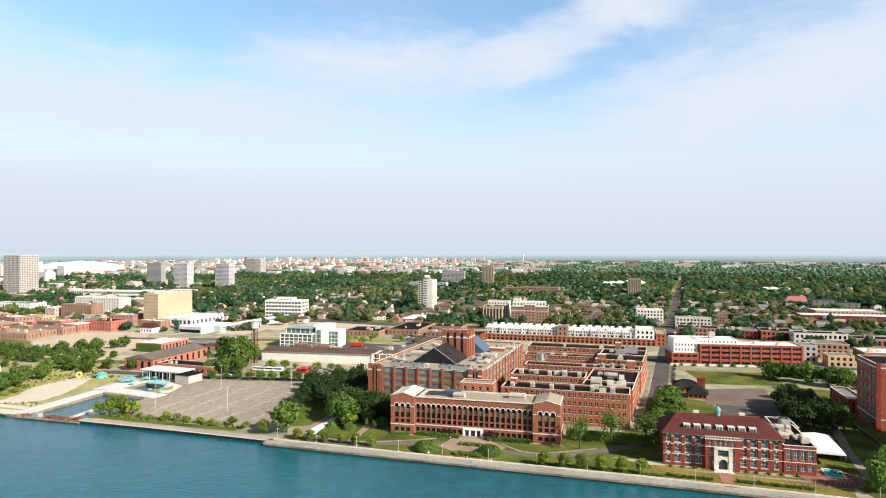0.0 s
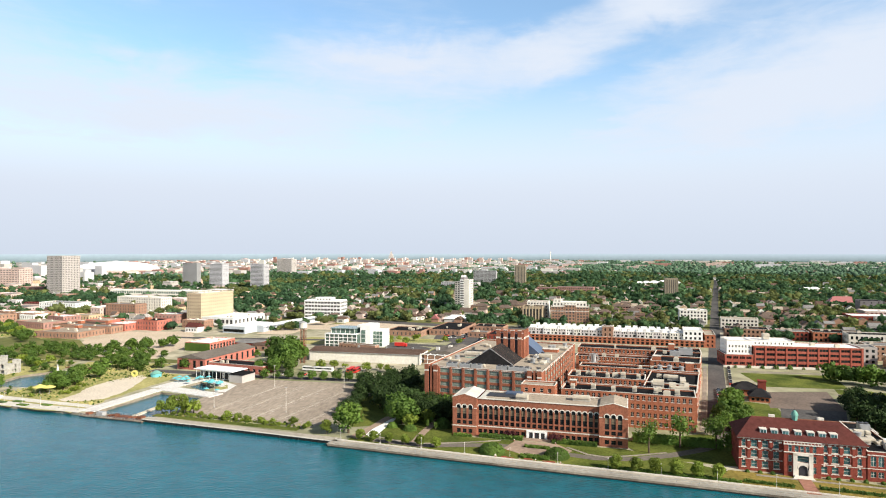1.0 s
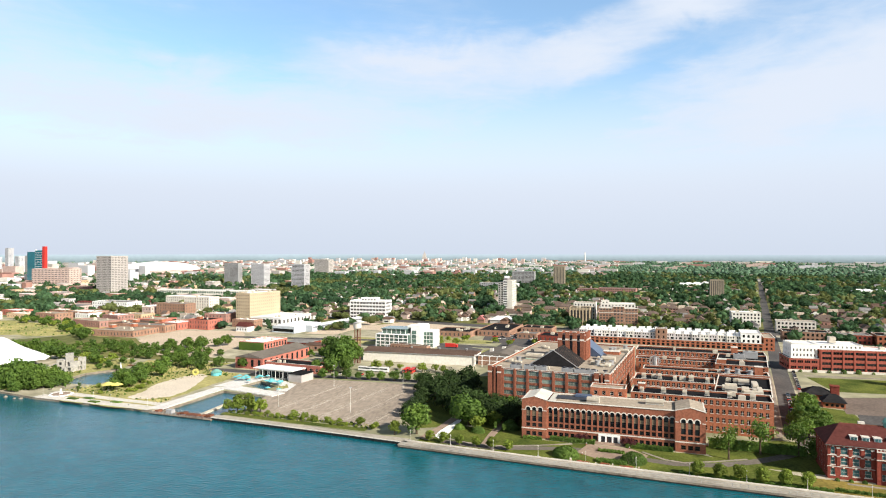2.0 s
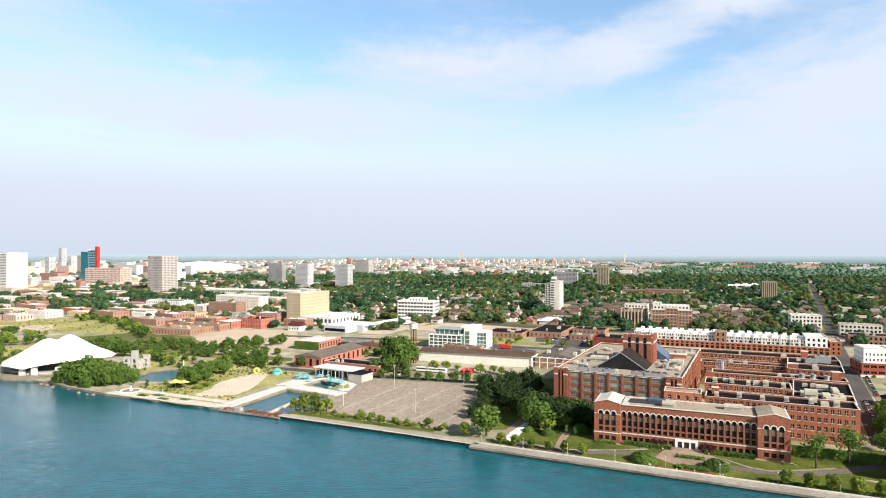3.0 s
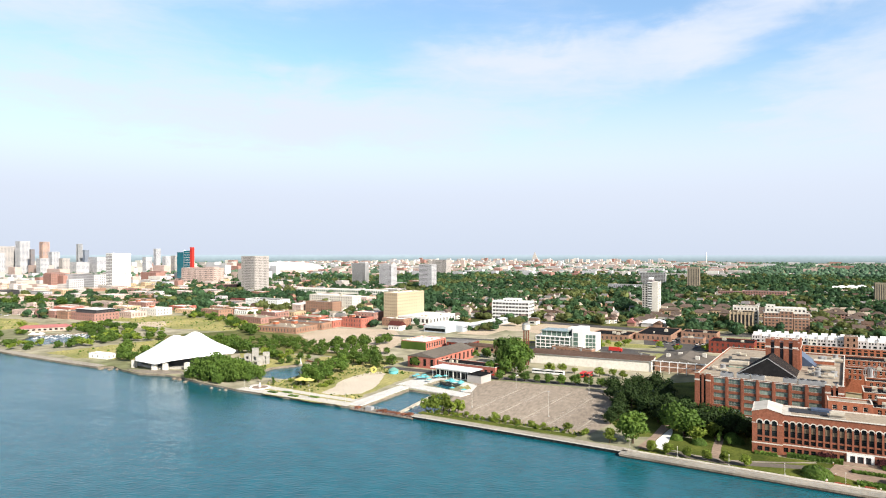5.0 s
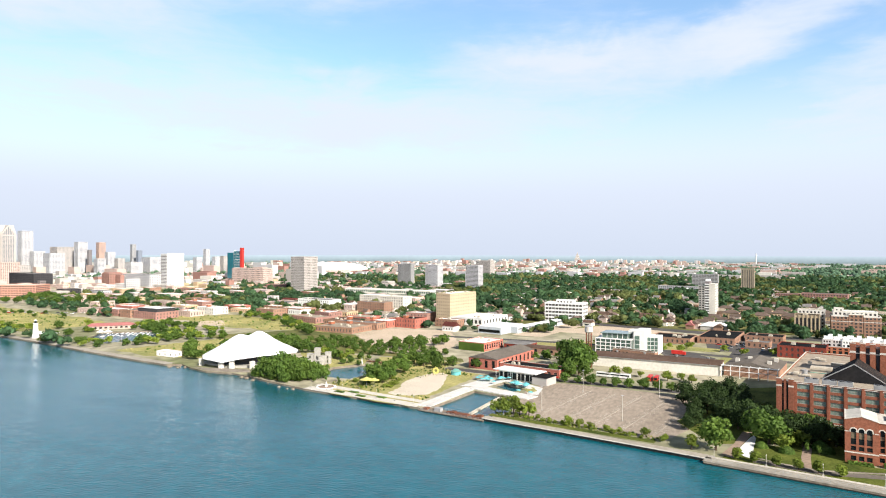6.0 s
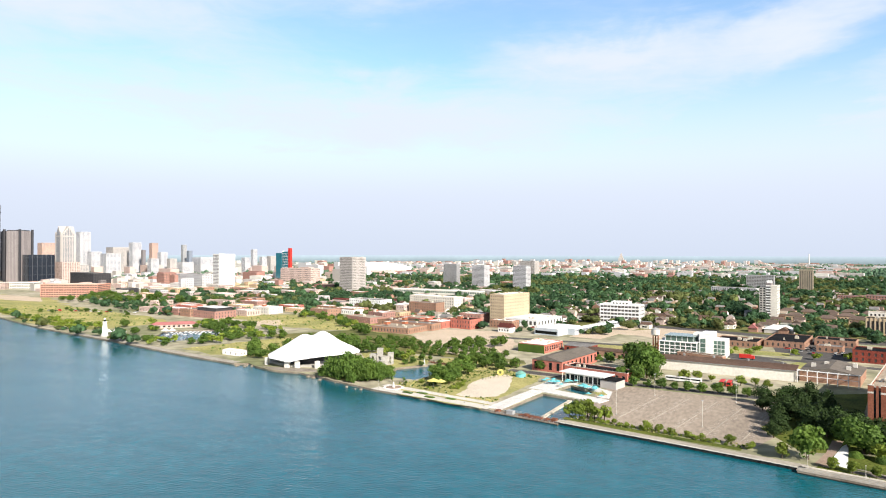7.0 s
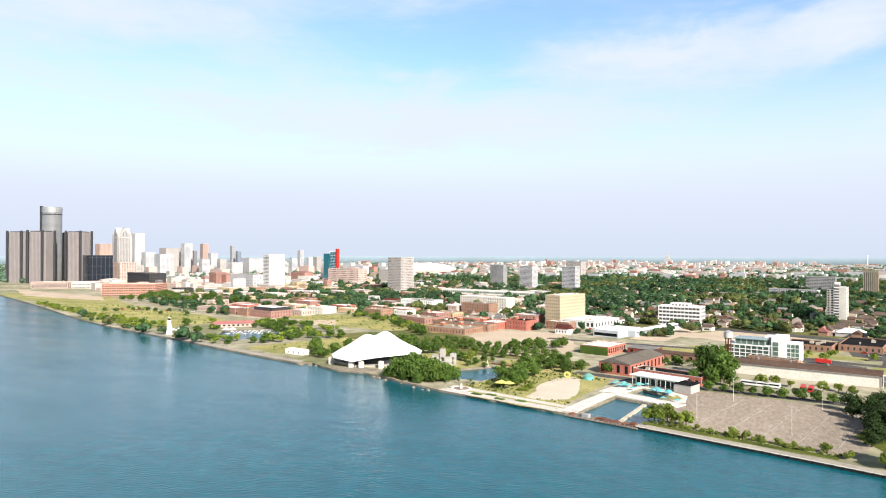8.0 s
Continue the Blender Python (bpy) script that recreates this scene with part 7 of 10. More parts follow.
block("office_tower", -2004, 1441, -15, 45, 45, 74, "white office block with a grid of windows", wall="city_stone", roof="roof_grey", floors=19, cols=(10, 10), ww=2.9, frac=0.5, single=False, glass="glass_sky")
block("office_tower", -2204, 1618, -15, 58, 58, 96, "broad beige office tower downtown", wall="beige", roof="roof_grey", floors=25, cols=(13, 13), ww=2.9, frac=0.5, single=False, glass="glass_sky")
block("office_tower", -2091, 1621, -15, 31, 31, 113, "slim white tower downtown", wall="city_stone", roof="roof_grey", floors=29, cols=(7, 7), ww=2.9, frac=0.5, single=False, glass="glass_sky")
block("office_tower", -2011, 1606, -15, 11, 11, 86, "narrow dark brown tower downtown", wall="brown", roof="roof_grey", floors=22, cols=(2, 2), ww=2.9, frac=0.5, single=False, glass="glass_sky")
block("office_tower", -2108, 1725, -15, 23, 23, 113, "orange brick tower with a stepped crown", wall="brick_peach", roof="roof_grey", floors=29, cols=(5, 5), ww=2.9, frac=0.5, single=False, glass="glass_sky")
block("office_tower", -1911, 1546, -15, 26, 26, 57, "white stone building downtown", wall="city_stone", roof="roof_grey", floors=14, cols=(6, 6), ww=2.9, frac=0.5, single=False, glass="glass_sky")
block("office_tower", -2002, 1668, -15, 25, 25, 78, "white office tower downtown", wall="city_stone", roof="roof_grey", floors=20, cols=(5, 5), ww=2.9, frac=0.5, single=False, glass="glass_sky")
block("office_tower", -1933, 1647, -15, 24, 24, 56, "beige office block downtown", wall="beige", roof="roof_grey", floors=14, cols=(5, 5), ww=2.9, frac=0.5, single=False, glass="glass_sky")
block("office_tower", -2196, 1961, -15, 16, 16, 109, "slim grey glass tower downtown", wall="grey", roof="roof_grey", floors=28, cols=(3, 3), ww=2.9, frac=0.5, single=False, glass="glass_sky")
block("office_tower", -2137, 1935, -15, 16, 16, 85, "dark blue-grey glass tower downtown", wall="slate_wall", roof="roof_grey", floors=22, cols=(3, 3), ww=2.9, frac=0.5, single=False, glass="glass_sky")
block("office_tower", -1893, 1725, -15, 57, 57, 60, "broad pale office block", wall="city_stone", roof="roof_grey", floors=15, cols=(13, 13), ww=2.9, frac=0.5, single=False, glass="glass_sky")
block("office_tower", -1904, 1663, -15, 42, 42, 44, "low pale office block", wall="city_stone", roof="roof_grey", floors=11, cols=(10, 10), ww=2.9, frac=0.5, single=False, glass="glass_sky")
block("office_tower", -1704, 1768, -15, 22, 22, 60, "white office block downtown", wall="city_stone", roof="roof_grey", floors=15, cols=(5, 5), ww=2.9, frac=0.5, single=False, glass="glass_sky")
block("office_tower", -1843, 1977, -15, 18, 18, 90, "pale slim tower downtown", wall="city_stone", roof="roof_grey", floors=23, cols=(4, 4), ww=2.9, frac=0.5, single=False, glass="glass_sky")
block("office_tower", -1715, 1875, -15, 20, 20, 62, "white office block downtown", wall="city_stone", roof="roof_grey", floors=16, cols=(4, 4), ww=2.9, frac=0.5, single=False, glass="glass_sky")
block("office_tower", -1723, 1927, -15, 25, 25, 64, "beige office block downtown", wall="beige", roof="roof_grey", floors=16, cols=(5, 5), ww=2.9, frac=0.5, single=False, glass="glass_sky")
block("office_tower", -2245, 1710, -15, 42, 42, 69, "white office block downtown", wall="city_stone", roof="roof_grey", floors=18, cols=(9, 9), ww=2.9, frac=0.5, single=False, glass="glass_sky")
block("office_tower", -1700, 1078, -15, 46, 42, 53, "tall faded pink brick block", wall="brick_pink", roof="roof_grey", floors=14, cols=(11, 10), ww=1.9, single=False)
block("office_tower", -1599, 1047, -15, 132, 40, 29, "low dark glass block", wall="dark", roof="roof_grey", floors=7, cols=(33, 10), ww=1.9, single=False)
block("office_tower", -1402, 1131, -15, 35, 40, 28, "broad low faded red brick block", wall="faded_red", roof="roof_grey", floors=7, cols=(8, 10), ww=1.9, single=False)
block("office_block", -1349, 1142, -15, 118, 30, 27, "long low white building with window bands", wall="city_stone", roof="roof_grey", floors=7, cols=(29, 7), ww=1.9, single=False)
block("office_tower", -1451, 1178, -15, 29, 30, 28, "broad faded red brick hall", wall="faded_red", roof="roof_grey", floors=7, cols=(7, 7), ww=1.9, single=False)
block("office_tower", -1200, 1009, -15, 9, 30, 22, "small cream stone building", wall="city_stone", roof="roof_grey", floors=5, cols=(3, 7), ww=1.9, single=False)
block("office_block", -1145, 864, -15, 58, 25, 8, "white office with striped window bands", wall="city_stone", roof="roof_grey", floors=2, cols=(14, 6), ww=1.9, single=False)
block("office_block", -1226, 876, -15, 32, 30, 8, "low dark flat-roofed building", wall="dark", roof="roof_grey", floors=2, cols=(8, 7), ww=1.9, single=False)
block("office_block", -1245, 852, -15, 11, 10, 24, "small dark brick block", wall="brown", roof="roof_grey", floors=6, cols=(3, 3), ww=1.9, single=False)

# ---- riverside park ----
def amphitheatre():
    t = thing("amphitheatre_tent", at(2, 4) @ Matrix.Scale(1.0, 4), "large white peaked fabric tent over a riverside stage", "tent")
    keep_clear(-436, 338, 0, 75, 78)
    rim = [(-426, 353), (-418, 344.5), (-409, 342), (-400, 342), (-391, 346), (-383, 353), (-376, 366), (-371, 386), (-376, 396), (-388, 402), (-405, 405), (-420, 398), (-430, 384), (-431, 366)]
    rim_z = [6.5, 6.0, 6.0, 5.0, 7.0, 8.0, 8.0, 7.0, 7, 7, 7, 7, 7, 7]
    peaks = [(-405, 367, 20.8, 14), (-394, 374, 22.6, 14), (-382, 374, 18.5, 14)]
    cx, cy = -398, 372
    n = 84
    ring = []
    k = len(rim)
    for i in range(n):
        u = i / n * k
        j, f = int(u) % k, u - int(u)
        f = f * f * (3 - 2 * f) * 0.35 + f * 0.65
        a, b = rim[j], rim[(j + 1) % k]
        ring.append((a[0] + (b[0] - a[0]) * f, a[1] + (b[1] - a[1]) * f, rim_z[j] + (rim_z[(j + 1) % k] - rim_z[j]) * f))
    rows, v, f = 18, [], []
    for r in range(rows + 1):
        s = r / rows
        for x, y, z in ring:
            px, py = cx + (x - cx) * s, cy + (y - cy) * s
            base = z * s + 6.5 * (1 - s) + 7.5 * (1 - s ** 2.6)
            lift = 0.0
            for qx, qy, qz, w in peaks:
                d = math.hypot(px - qx, py - qy)
                lift = max(lift, (qz - 14) * math.exp(-(d / w * 1.25) ** 1.7))
            fade = 1 - s ** 5
            v.append((px, py, base + lift * fade))
    for r in range(rows):
        for i in range(n):
            a, b = r * n + i, r * n + (i + 1) % n
            f.append((a, b, b + n, a + n))
    me = mesh_from("canopy", v, f, ["fabric"])
    for p in me.polygons:
        p.use_smooth = True
    put("canopy", me, t, "bright white tensioned fabric")
    hem = Shape()
    for i in range(n):
        a, b = ring[i], ring[(i + 1) % n]
        hem.quad((a[0], a[1], a[2] - 0.5), (b[0], b[1], b[2] - 0.5), (b[0], b[1], b[2]), (a[0], a[1], a[2]))
    put("hem", hem.mesh("hem", "fabric"), t)
    put("stage", Shape().prism([(-428, 356), (-402, 348), (-384, 356), (-370, 372), (-372, 392), (-420, 398), (-430, 380)], 0, 1.4).mesh("stage", "concrete"), t)
    # near-black block filling the space beneath the fabric
    put("back_wall", Shape().prism([(-424, 360), (-404, 353), (-388, 360), (-376, 374), (-380, 388), (-418, 392), (-426, 378)], 1.4, 5.6).mesh("back_wall", "dark"), t)
    for x, y in ((-403, 345), (-396, 347), (-383, 352), (-424, 350)):
        put("pylon", Shape().box(x - 1.3, y - 1.3, 0, x + 1.3, y + 1.3, 5.0).mesh("pylon", "offwhite"), t)
    for qx, qy, qz, w in peaks[:2]:
        put("mast", Shape().cyl(qx, qy, 1.4, qz - 0.6, 0.35, 0.25, 10).mesh("mast", "steel"), t)
    solo("stage_terrace", Shape().prism([(-420, 345.5), (-404, 339), (-386, 340), (-372, 346), (-384, 352), (-404, 348)], -0.02, 0.35).mesh("stage_terrace", "path"), at(0, 0), "pale stone terrace at the water", "terrace", kind="structure")


amphitheatre()


def ruin():
    """Pale stepped concrete folly."""
    t = thing("stone_folly", at(-357, 385, 10) @ Matrix.Scale(1.15, 4), "pale concrete folly with towers and openings", "folly")
    r = random.Random(3)
    for x, y, w, d, h in ((0, 0, 4, 4, 6), (4.5, 1, 3, 3, 9.5), (8, -1, 4, 4, 5), (11, 2, 3, 3, 7), (2, 4, 9, 3, 3.6), (6, -3, 5, 2, 2.6), (-3, 2, 3, 3, 3)):
        s = Shape()
        for side in "frbl":
            o, ux, inw, L, rot = side_frame(side, w, d)
            o = o + Vector((x, y, 0))
            wall_side(s, o, ux, inw, L, 0, h, [(L * 0.3, L * 0.7, 0.6, 2.4)] + ([(L * 0.3, L * 0.7, 3.4, 5)] if h > 5.5 else []), rec=0.5)
        s.box(x - 0.1, y - 0.1, h, x + w + 0.1, y + d + 0.1, h + 0.3)
        put("turret", s.mesh("turret", "concrete"), t)


ruin()


def lighthouse():
    t = thing("lighthouse", at(-659, 410), "small white conical harbour lighthouse", "lighthouse")
    put("base", Shape().cyl(0, 0, 0, 1.2, 4.0, 4.0, 14).mesh("base", "concrete"), t)
    put("shaft", Shape().cyl(0, 0, 1.2, 13.5, 2.9, 1.6, 16).mesh("shaft", "white"), t)
    put("gallery", Shape().cyl(0, 0, 13.5, 13.9, 2.2, 2.2, 16).mesh("gallery", "white"), t)
    put("lantern", Shape().cyl(0, 0, 13.9, 16.0, 1.1, 1.1, 10).mesh("lantern", "glass"), t)
    put("cap", Shape().cyl(0, 0, 16.0, 17.4, 1.4, 0.1, 10).mesh("cap", "white"), t)


lighthouse()

t = thing("foot_bridge", at(-322, 408, -14), "long low timber foot bridge behind the pond", "bridge")
put("deck", Shape().box(0, 0, 0.5, 34, 2.4, 0.75).mesh("deck", "rust"), t)
for y in (0.05, 2.3):
    put("rail", Shape().box(0, y, 1.6, 34, y + 0.08, 1.7).mesh("rail", "bark"), t)
for i in range(12):
    for y in (0.05, 2.3):
        put("post", Shape().box(i * 3.05, y, 0, i * 3.05 + 0.1, y + 0.1, 1.6).mesh("post", "bark"), t)

# harbour building with a red roof, small boats, white box by the tent
t = thing("harbour_building", at(-669, 471, 46), "long low building with a faded red metal roof", "harbour building")
keep_clear(-669, 471, 46, 46, 10)
put("wall", Shape().box(0, 0, 0, 44, 9, 3.6).mesh("wall", "brick_pink"), t)
put("roof", Shape().hip(-0.8, -0.8, 44.8, 9.8, 3.6, 6.2, 5).mesh("roof", "pink"), t)
for i in range(9):
    put("window", Shape().box(2 + i * 4.7, -0.08, 1, 4.4 + i * 4.7, -0.004, 2.6).mesh("window", "glass"), t)
rb = random.Random(9)
boat = None
for i in range(60):
    x, y = on((-622, 446, 35), 2 + (i % 12) * 4.2, (i // 12) * 6.5 + rb.uniform(-1, 1))
    if not inside(x, y, MARINA) or rb.random() < 0.35:
        continue
    m = at(x, y, 35 + rb.choice((90, 270)), -1.3) @ Matrix.Scale(rb.uniform(0.5, 0.75), 4)
    if boat is None:
        boat = thing("motor_boat", m, "white motor boat moored in a marina", "boat", "boats in the marina")
        h = Shape().prism([(-1.3, -4), (1.3, -4), (1.4, 1.5), (0, 4.5), (-1.4, 1.5)], -0.2, 1.1)
        put("hull", h.mesh("hull", "city_stone"), boat)
        put("cabin", Shape().box(-0.9, -1.4, 1.1, 0.9, 1.4, 2.0).mesh("cabin", "white"), boat)
        put("cockpit", Shape().box(-1.0, -3.7, 1.1, 1.0, -1.6, 1.25).mesh("cockpit", "brick_brown"), boat)
        put("windscreen", Shape().box(-0.95, 1.41, 1.25, 0.95, 1.5, 1.9).mesh("windscreen", "glass"), boat)
        put("mast", Shape().cyl(0, 0, 2.0, 9.5, 0.07, 0.04, 6).mesh("mast", "steel"), boat)
    else:
        copy_thing(boat, m)
block("park_pavilion", -484, 376, -8, 19, 8, 3.6, "plain white park pavilion by the river", wall="white", roof="roof_white", floors=1, cols=(3, 2), ww=1.2)
for x, y in ((-672, 424), (-666, 427), (-660, 430), (-628, 452), (-622, 455)):
    t = thing("party_tent", at(x, y, 30), "small white peaked tent on a lawn", "tent", "party tents")
    put("canopy", Shape().hip(-3, -3, 3, 3, 2.4, 4.6, 2.99).mesh("canopy", "fabric"), t)
    for a in (-2.8, 2.8):
        for b in (-2.8, 2.8):
            put("post", Shape().cyl(a, b, 0, 2.4, 0.05, 0.05, 6).mesh("post", "steel"), t)

# slip with its walkways
strip("slip_walk", "deck", [(-233.5, 300), (-229.5, 326), (-224.5, 351)], 8, 0.25, "pale boardwalk beside the slip", "walkway")
strip("slip_bridge", "deck", [(-224, 353.5), (-206, 346.5), (-185, 337.8)], 9.5, 0.42, "pale walkway across the head of the slip", "walkway")
strip("pool_walk", "deck", [(-217, 377), (-209, 376.5), (-191.5, 361)], 3, 0.2, "pale deck round a small basin", "walkway")
solo("divider_walk", Shape().prism([(-208.5, 296), (-206.3, 296), (-202, 337), (-204.2, 337)], -1.6, -0.6).mesh("divider_walk", "sand"), at(0, 0), "narrow tan jetty down the middle of the slip", "jetty")


def barge():
    t = thing("barge_pier", at(-233.4, 296.6, -13), "rusty steel barge pier with railings across the slip mouth", "pier")
    put("hull", Shape().box(0, -1.5, -2.2, 37, 5, -0.9).mesh("hull", "rust"), t)
    put("deck", Shape().box(-0.2, -1.7, -0.9, 37.2, 5.2, -0.65).mesh("deck", "quay"), t)
    for y in (-1.5, 5.0):
        put("rail", Shape().box(0, y - 0.05, 0.35, 37, y + 0.05, 0.45).box(0, y - 0.04, -0.15, 37, y + 0.04, -0.07).mesh("rail", "steel"), t)
        for i in range(20):
            put("post", Shape().box(i * 1.94, y - 0.05, -0.65, i * 1.94 + 0.1, y + 0.05, 0.4).mesh("post", "steel"), t)
    put("cabin", Shape().box(8, 0.6, -0.65, 11.5, 3.2, 1.1).mesh("cabin", "grey"), t)
    for x, w, h in ((1.5, 2, 1.0), (15, 1.4, 0.8), (17.5, 2.2, 1.3), (29, 1.8, 0.9), (32.5, 2.6, 1.5)):
        put("crate", Shape().box(x, 0.4, -0.65, x + w, 3.2, -0.65 + h).mesh("crate", "rust"), t)
    put("tyre_rail", Shape().box(-0.1, -1.9, -1.6, 37.1, -1.72, -0.75).mesh("tyre_rail", "dark"), t)
    put("planter", Shape().box(20, 0.5, -0.65, 27, 3.5, 0.1).mesh("planter", "rust"), t)


barge()


def cafe():
    t = thing("beach_cafe", at(-218.5, 384.5, -18), "park cafe with a thin white flat roof and wide windows", "cafe")
    keep_clear(-218.5, 384.5, -18, 40, 14)
    put("wall", Shape().box(1, 1.5, 0, 27, 10, 5.2).mesh("wall", "offwhite"), t)
    for i in range(8):
        put("window", Shape().box(1.8 + i * 3.1, 1.38, 0.5, 4.3 + i * 3.1, 1.49, 4.4).mesh("window", "glass"), t)
    put("roof", Shape().box(-1.5, -1.5, 5.6, 29, 12, 6.1).mesh("roof", "roof_white"), t, "thin projecting white roof")
    put("fascia", Shape().box(-0.5, 0.5, 5.2, 28, 11, 5.6).mesh("fascia", "grey"), t)
    put("side_wing", Shape().box(27.02, -2.5, 0, 37, 9, 4.6).mesh("side_wing", "beige"), t)
    put("wing_roof", Shape().box(26.9, -2.8, 4.6, 37.4, 9.4, 4.95).mesh("wing_roof", "roof_dark"), t)
    for i in range(6):
        put("post", Shape().box(0.4 + i * 5.2, -1.2, 0, 0.6 + i * 5.2, -1.0, 5.6).mesh("post", "white"), t)


cafe()


def parasol(x, y, s, colour, proto={}):
    m = at(x, y, (x * 37) % 360) @ Matrix.Scale(s, 4)
    if colour not in proto:
        t = thing("parasol", m, {"teal": "teal canvas parasol on a pole", "lime": "yellow-green shade sail on poles"}[colour], "parasol", "parasols")
        put("canopy", Shape().cyl(0, 0, 2.4, 3.3, 2.3, 0.1, 8).mesh("canopy", colour), t)
        put("pole", Shape().cyl(0, 0, 0, 3.4, 0.06, 0.06, 6).mesh("pole", "steel"), t)
        put("foot", Shape().cyl(0, 0, 0, 0.15, 0.5, 0.5, 8).mesh("foot", "concrete"), t)
        proto[colour] = t
        return t
    q = copy_thing(proto[colour], m)
    q.scale = (s, s, s)
    return q


rp = random.Random(2)
for i in range(11):
    parasol(-222 + rp.uniform(-6, 8), 374 + rp.uniform(-5, 6), rp.uniform(0.65, 0.85), "teal")
for i in range(9):
    parasol(-200 + rp.uniform(-5, 6), 362 + rp.uniform(-4, 5), rp.uniform(0.65, 0.9), "teal")
for x, y, s in ((-283, 333, 1.7), (-279, 335, 1.5)):
    parasol(x, y, s, "lime")
for x, y in ((-214, 375.4), (-208.4, 367.8), (-209.3, 380.5), (-203, 371.1), (-198.4, 365.3), (-194.4, 361.2), (-199.9, 351.4), (-195.4, 347.9), (-187.9, 345.2), (-215, 366), (-212, 378)):
    if not inside(x, y, BASIN):
        parasol(x, y, 0.7, "teal")
t = thing("play_kiosk", at(-246, 386, 10), "round teal and green play kiosk", "kiosk")
put("drum", Shape().cyl(0, 0, 0, 2.2, 3.2, 3.2, 14).mesh("drum", "teal"), t)
put("roof", Shape().cyl(0, 0, 2.2, 3.8, 3.6, 1.0, 14).mesh("roof", "copper"), t)
t = thing("ring_sculpture", at(-259, 384), "upright yellow ring sculpture", "sculpture")
ring = Shape()
for i in range(16):
    a, b = 2 * math.pi * i / 16, 2 * math.pi * (i + 1) / 16
    for r0, r1, y0, y1 in ((1.1, 2.1, -0.4, -0.4), (2.1, 2.1, -0.4, 0.4), (2.1, 1.1, 0.4, 0.4), (1.1, 1.1, 0.4, -0.4)):
        P = lambda r, y, g: (r * math.cos(g), y, 2.1 + r * math.sin(g))
        ring.quad(P(r0, y0, a), P(r1, y1, a), P(r1, y1, b), P(r0, y0, b))
put("ring", ring.mesh("ring", "lime"), t)
t = thing("fountain_ring", at(-304, 323), "round paved fountain ring with a pale sculpture", "fountain")
put("kerb", Shape().cyl(0, 0, 0, 0.35, 6, 6, 28).mesh("kerb", "white"), t)
put("paving", Shape().cyl(0, 0, 0.35, 0.4, 4.6, 4.6, 28).mesh("paving", "plaza"), t)
put("sculpture", Shape().cyl(0, 0, 0.4, 3.2, 0.8, 0.2, 8).mesh("sculpture", "white"), t)
t = thing("pond_sculpture", at(-320.5, 398.5) @ Matrix.Scale(0.8, 4), "white sail-shaped sculpture by the pond", "sculpture")
put("sail", Shape().prism([(-0.9, -0.2), (0.9, -0.2), (0.9, 0.2), (-0.9, 0.2)], 0, 0.6).gable(-0.9, -0.2, 0.9, 0.2, 0.6, 5.5, "y").mesh("sail", "white"), t)
for x, y in ((-290, 314), (-282, 316), (-274, 309), (-262, 310)):
    solo("planting_bed", Shape().box(-3, -1.2, 0, 3, 1.2, 0.5).mesh("planting_bed", "leaf"), at(x, y, -13, 0.09), "low clipped green planting bed", "planting", "planting beds")

# island shore rocks
rk = random.Random(8)
for i in range(14):
    u = rk.random()
    x, y = (-372 + 52 * u + rk.uniform(-1, 1), 333.5 - 20 * u + rk.uniform(-1.5, 0.5)) if i < 8 else (-440 + rk.uniform(-8, 10), 347 + rk.uniform(-3, 2))
    bm = bmesh.new()
    bmesh.ops.create_icosphere(bm, subdivisions=1, radius=rk.uniform(0.8, 1.8))
    for w in bm.verts:
        w.co *= rk.uniform(0.75, 1.15)
        w.co.z *= 0.6
    me = bpy.data.meshes.new("rock")
    bm.to_mesh(me)
    bm.free()
    me.materials.append(M["quay"])
    solo("shore_rock", me, at(x, y, 0, -0.9), "tan boulder at the water's edge", "rock", "shore rocks")

# ---- parking lot ----
LOT_A, LOT_U, LOT_V = Vector((-186, 301)), Vector((0.97, -0.245)), Vector((0.25, 0.968))
for i in range(5):
    p = LOT_A + LOT_U * (10.5 + i * 14)
    q = [p + LOT_V * (4 if i else 12), p + LOT_V * (35 + i * 2)]
    strip("kerb_strip", "promenade", [tuple(v) for v in q], 0.36, 0.16, "pale kerbed divider in the parking lot", "kerb")
    q = [p + LOT_V * (39 + i * 2), p + LOT_V * min(76, 72 + i)]
    strip("kerb_strip", "promenade", [tuple(v) for v in q], 0.36, 0.16, "pale kerbed divider in the parking lot", "kerb")
paint = Shape()
for i in range(5):
    for j in range(0, 22):
        p = LOT_A + LOT_U * (10.5 + i * 14) + LOT_V * (5 + j * 3.0)
        for sgn in (-1, 1):
            a = p + LOT_U * (0.6 * sgn)
            b = p + LOT_U * (3.0 * sgn)
            n = LOT_V * 0.07
            pts = [tuple(a - n), tuple(b - n), tuple(b + n), tuple(a + n)]
            paint.quad(*[(x, y, 0.055) for x, y in (pts if sgn > 0 else pts[::-1])])
solo("bay_lines", paint.mesh("bay_lines", "pale_conc"), at(0, 0), "faded white parking bay lines", "road marking", kind="stuff")


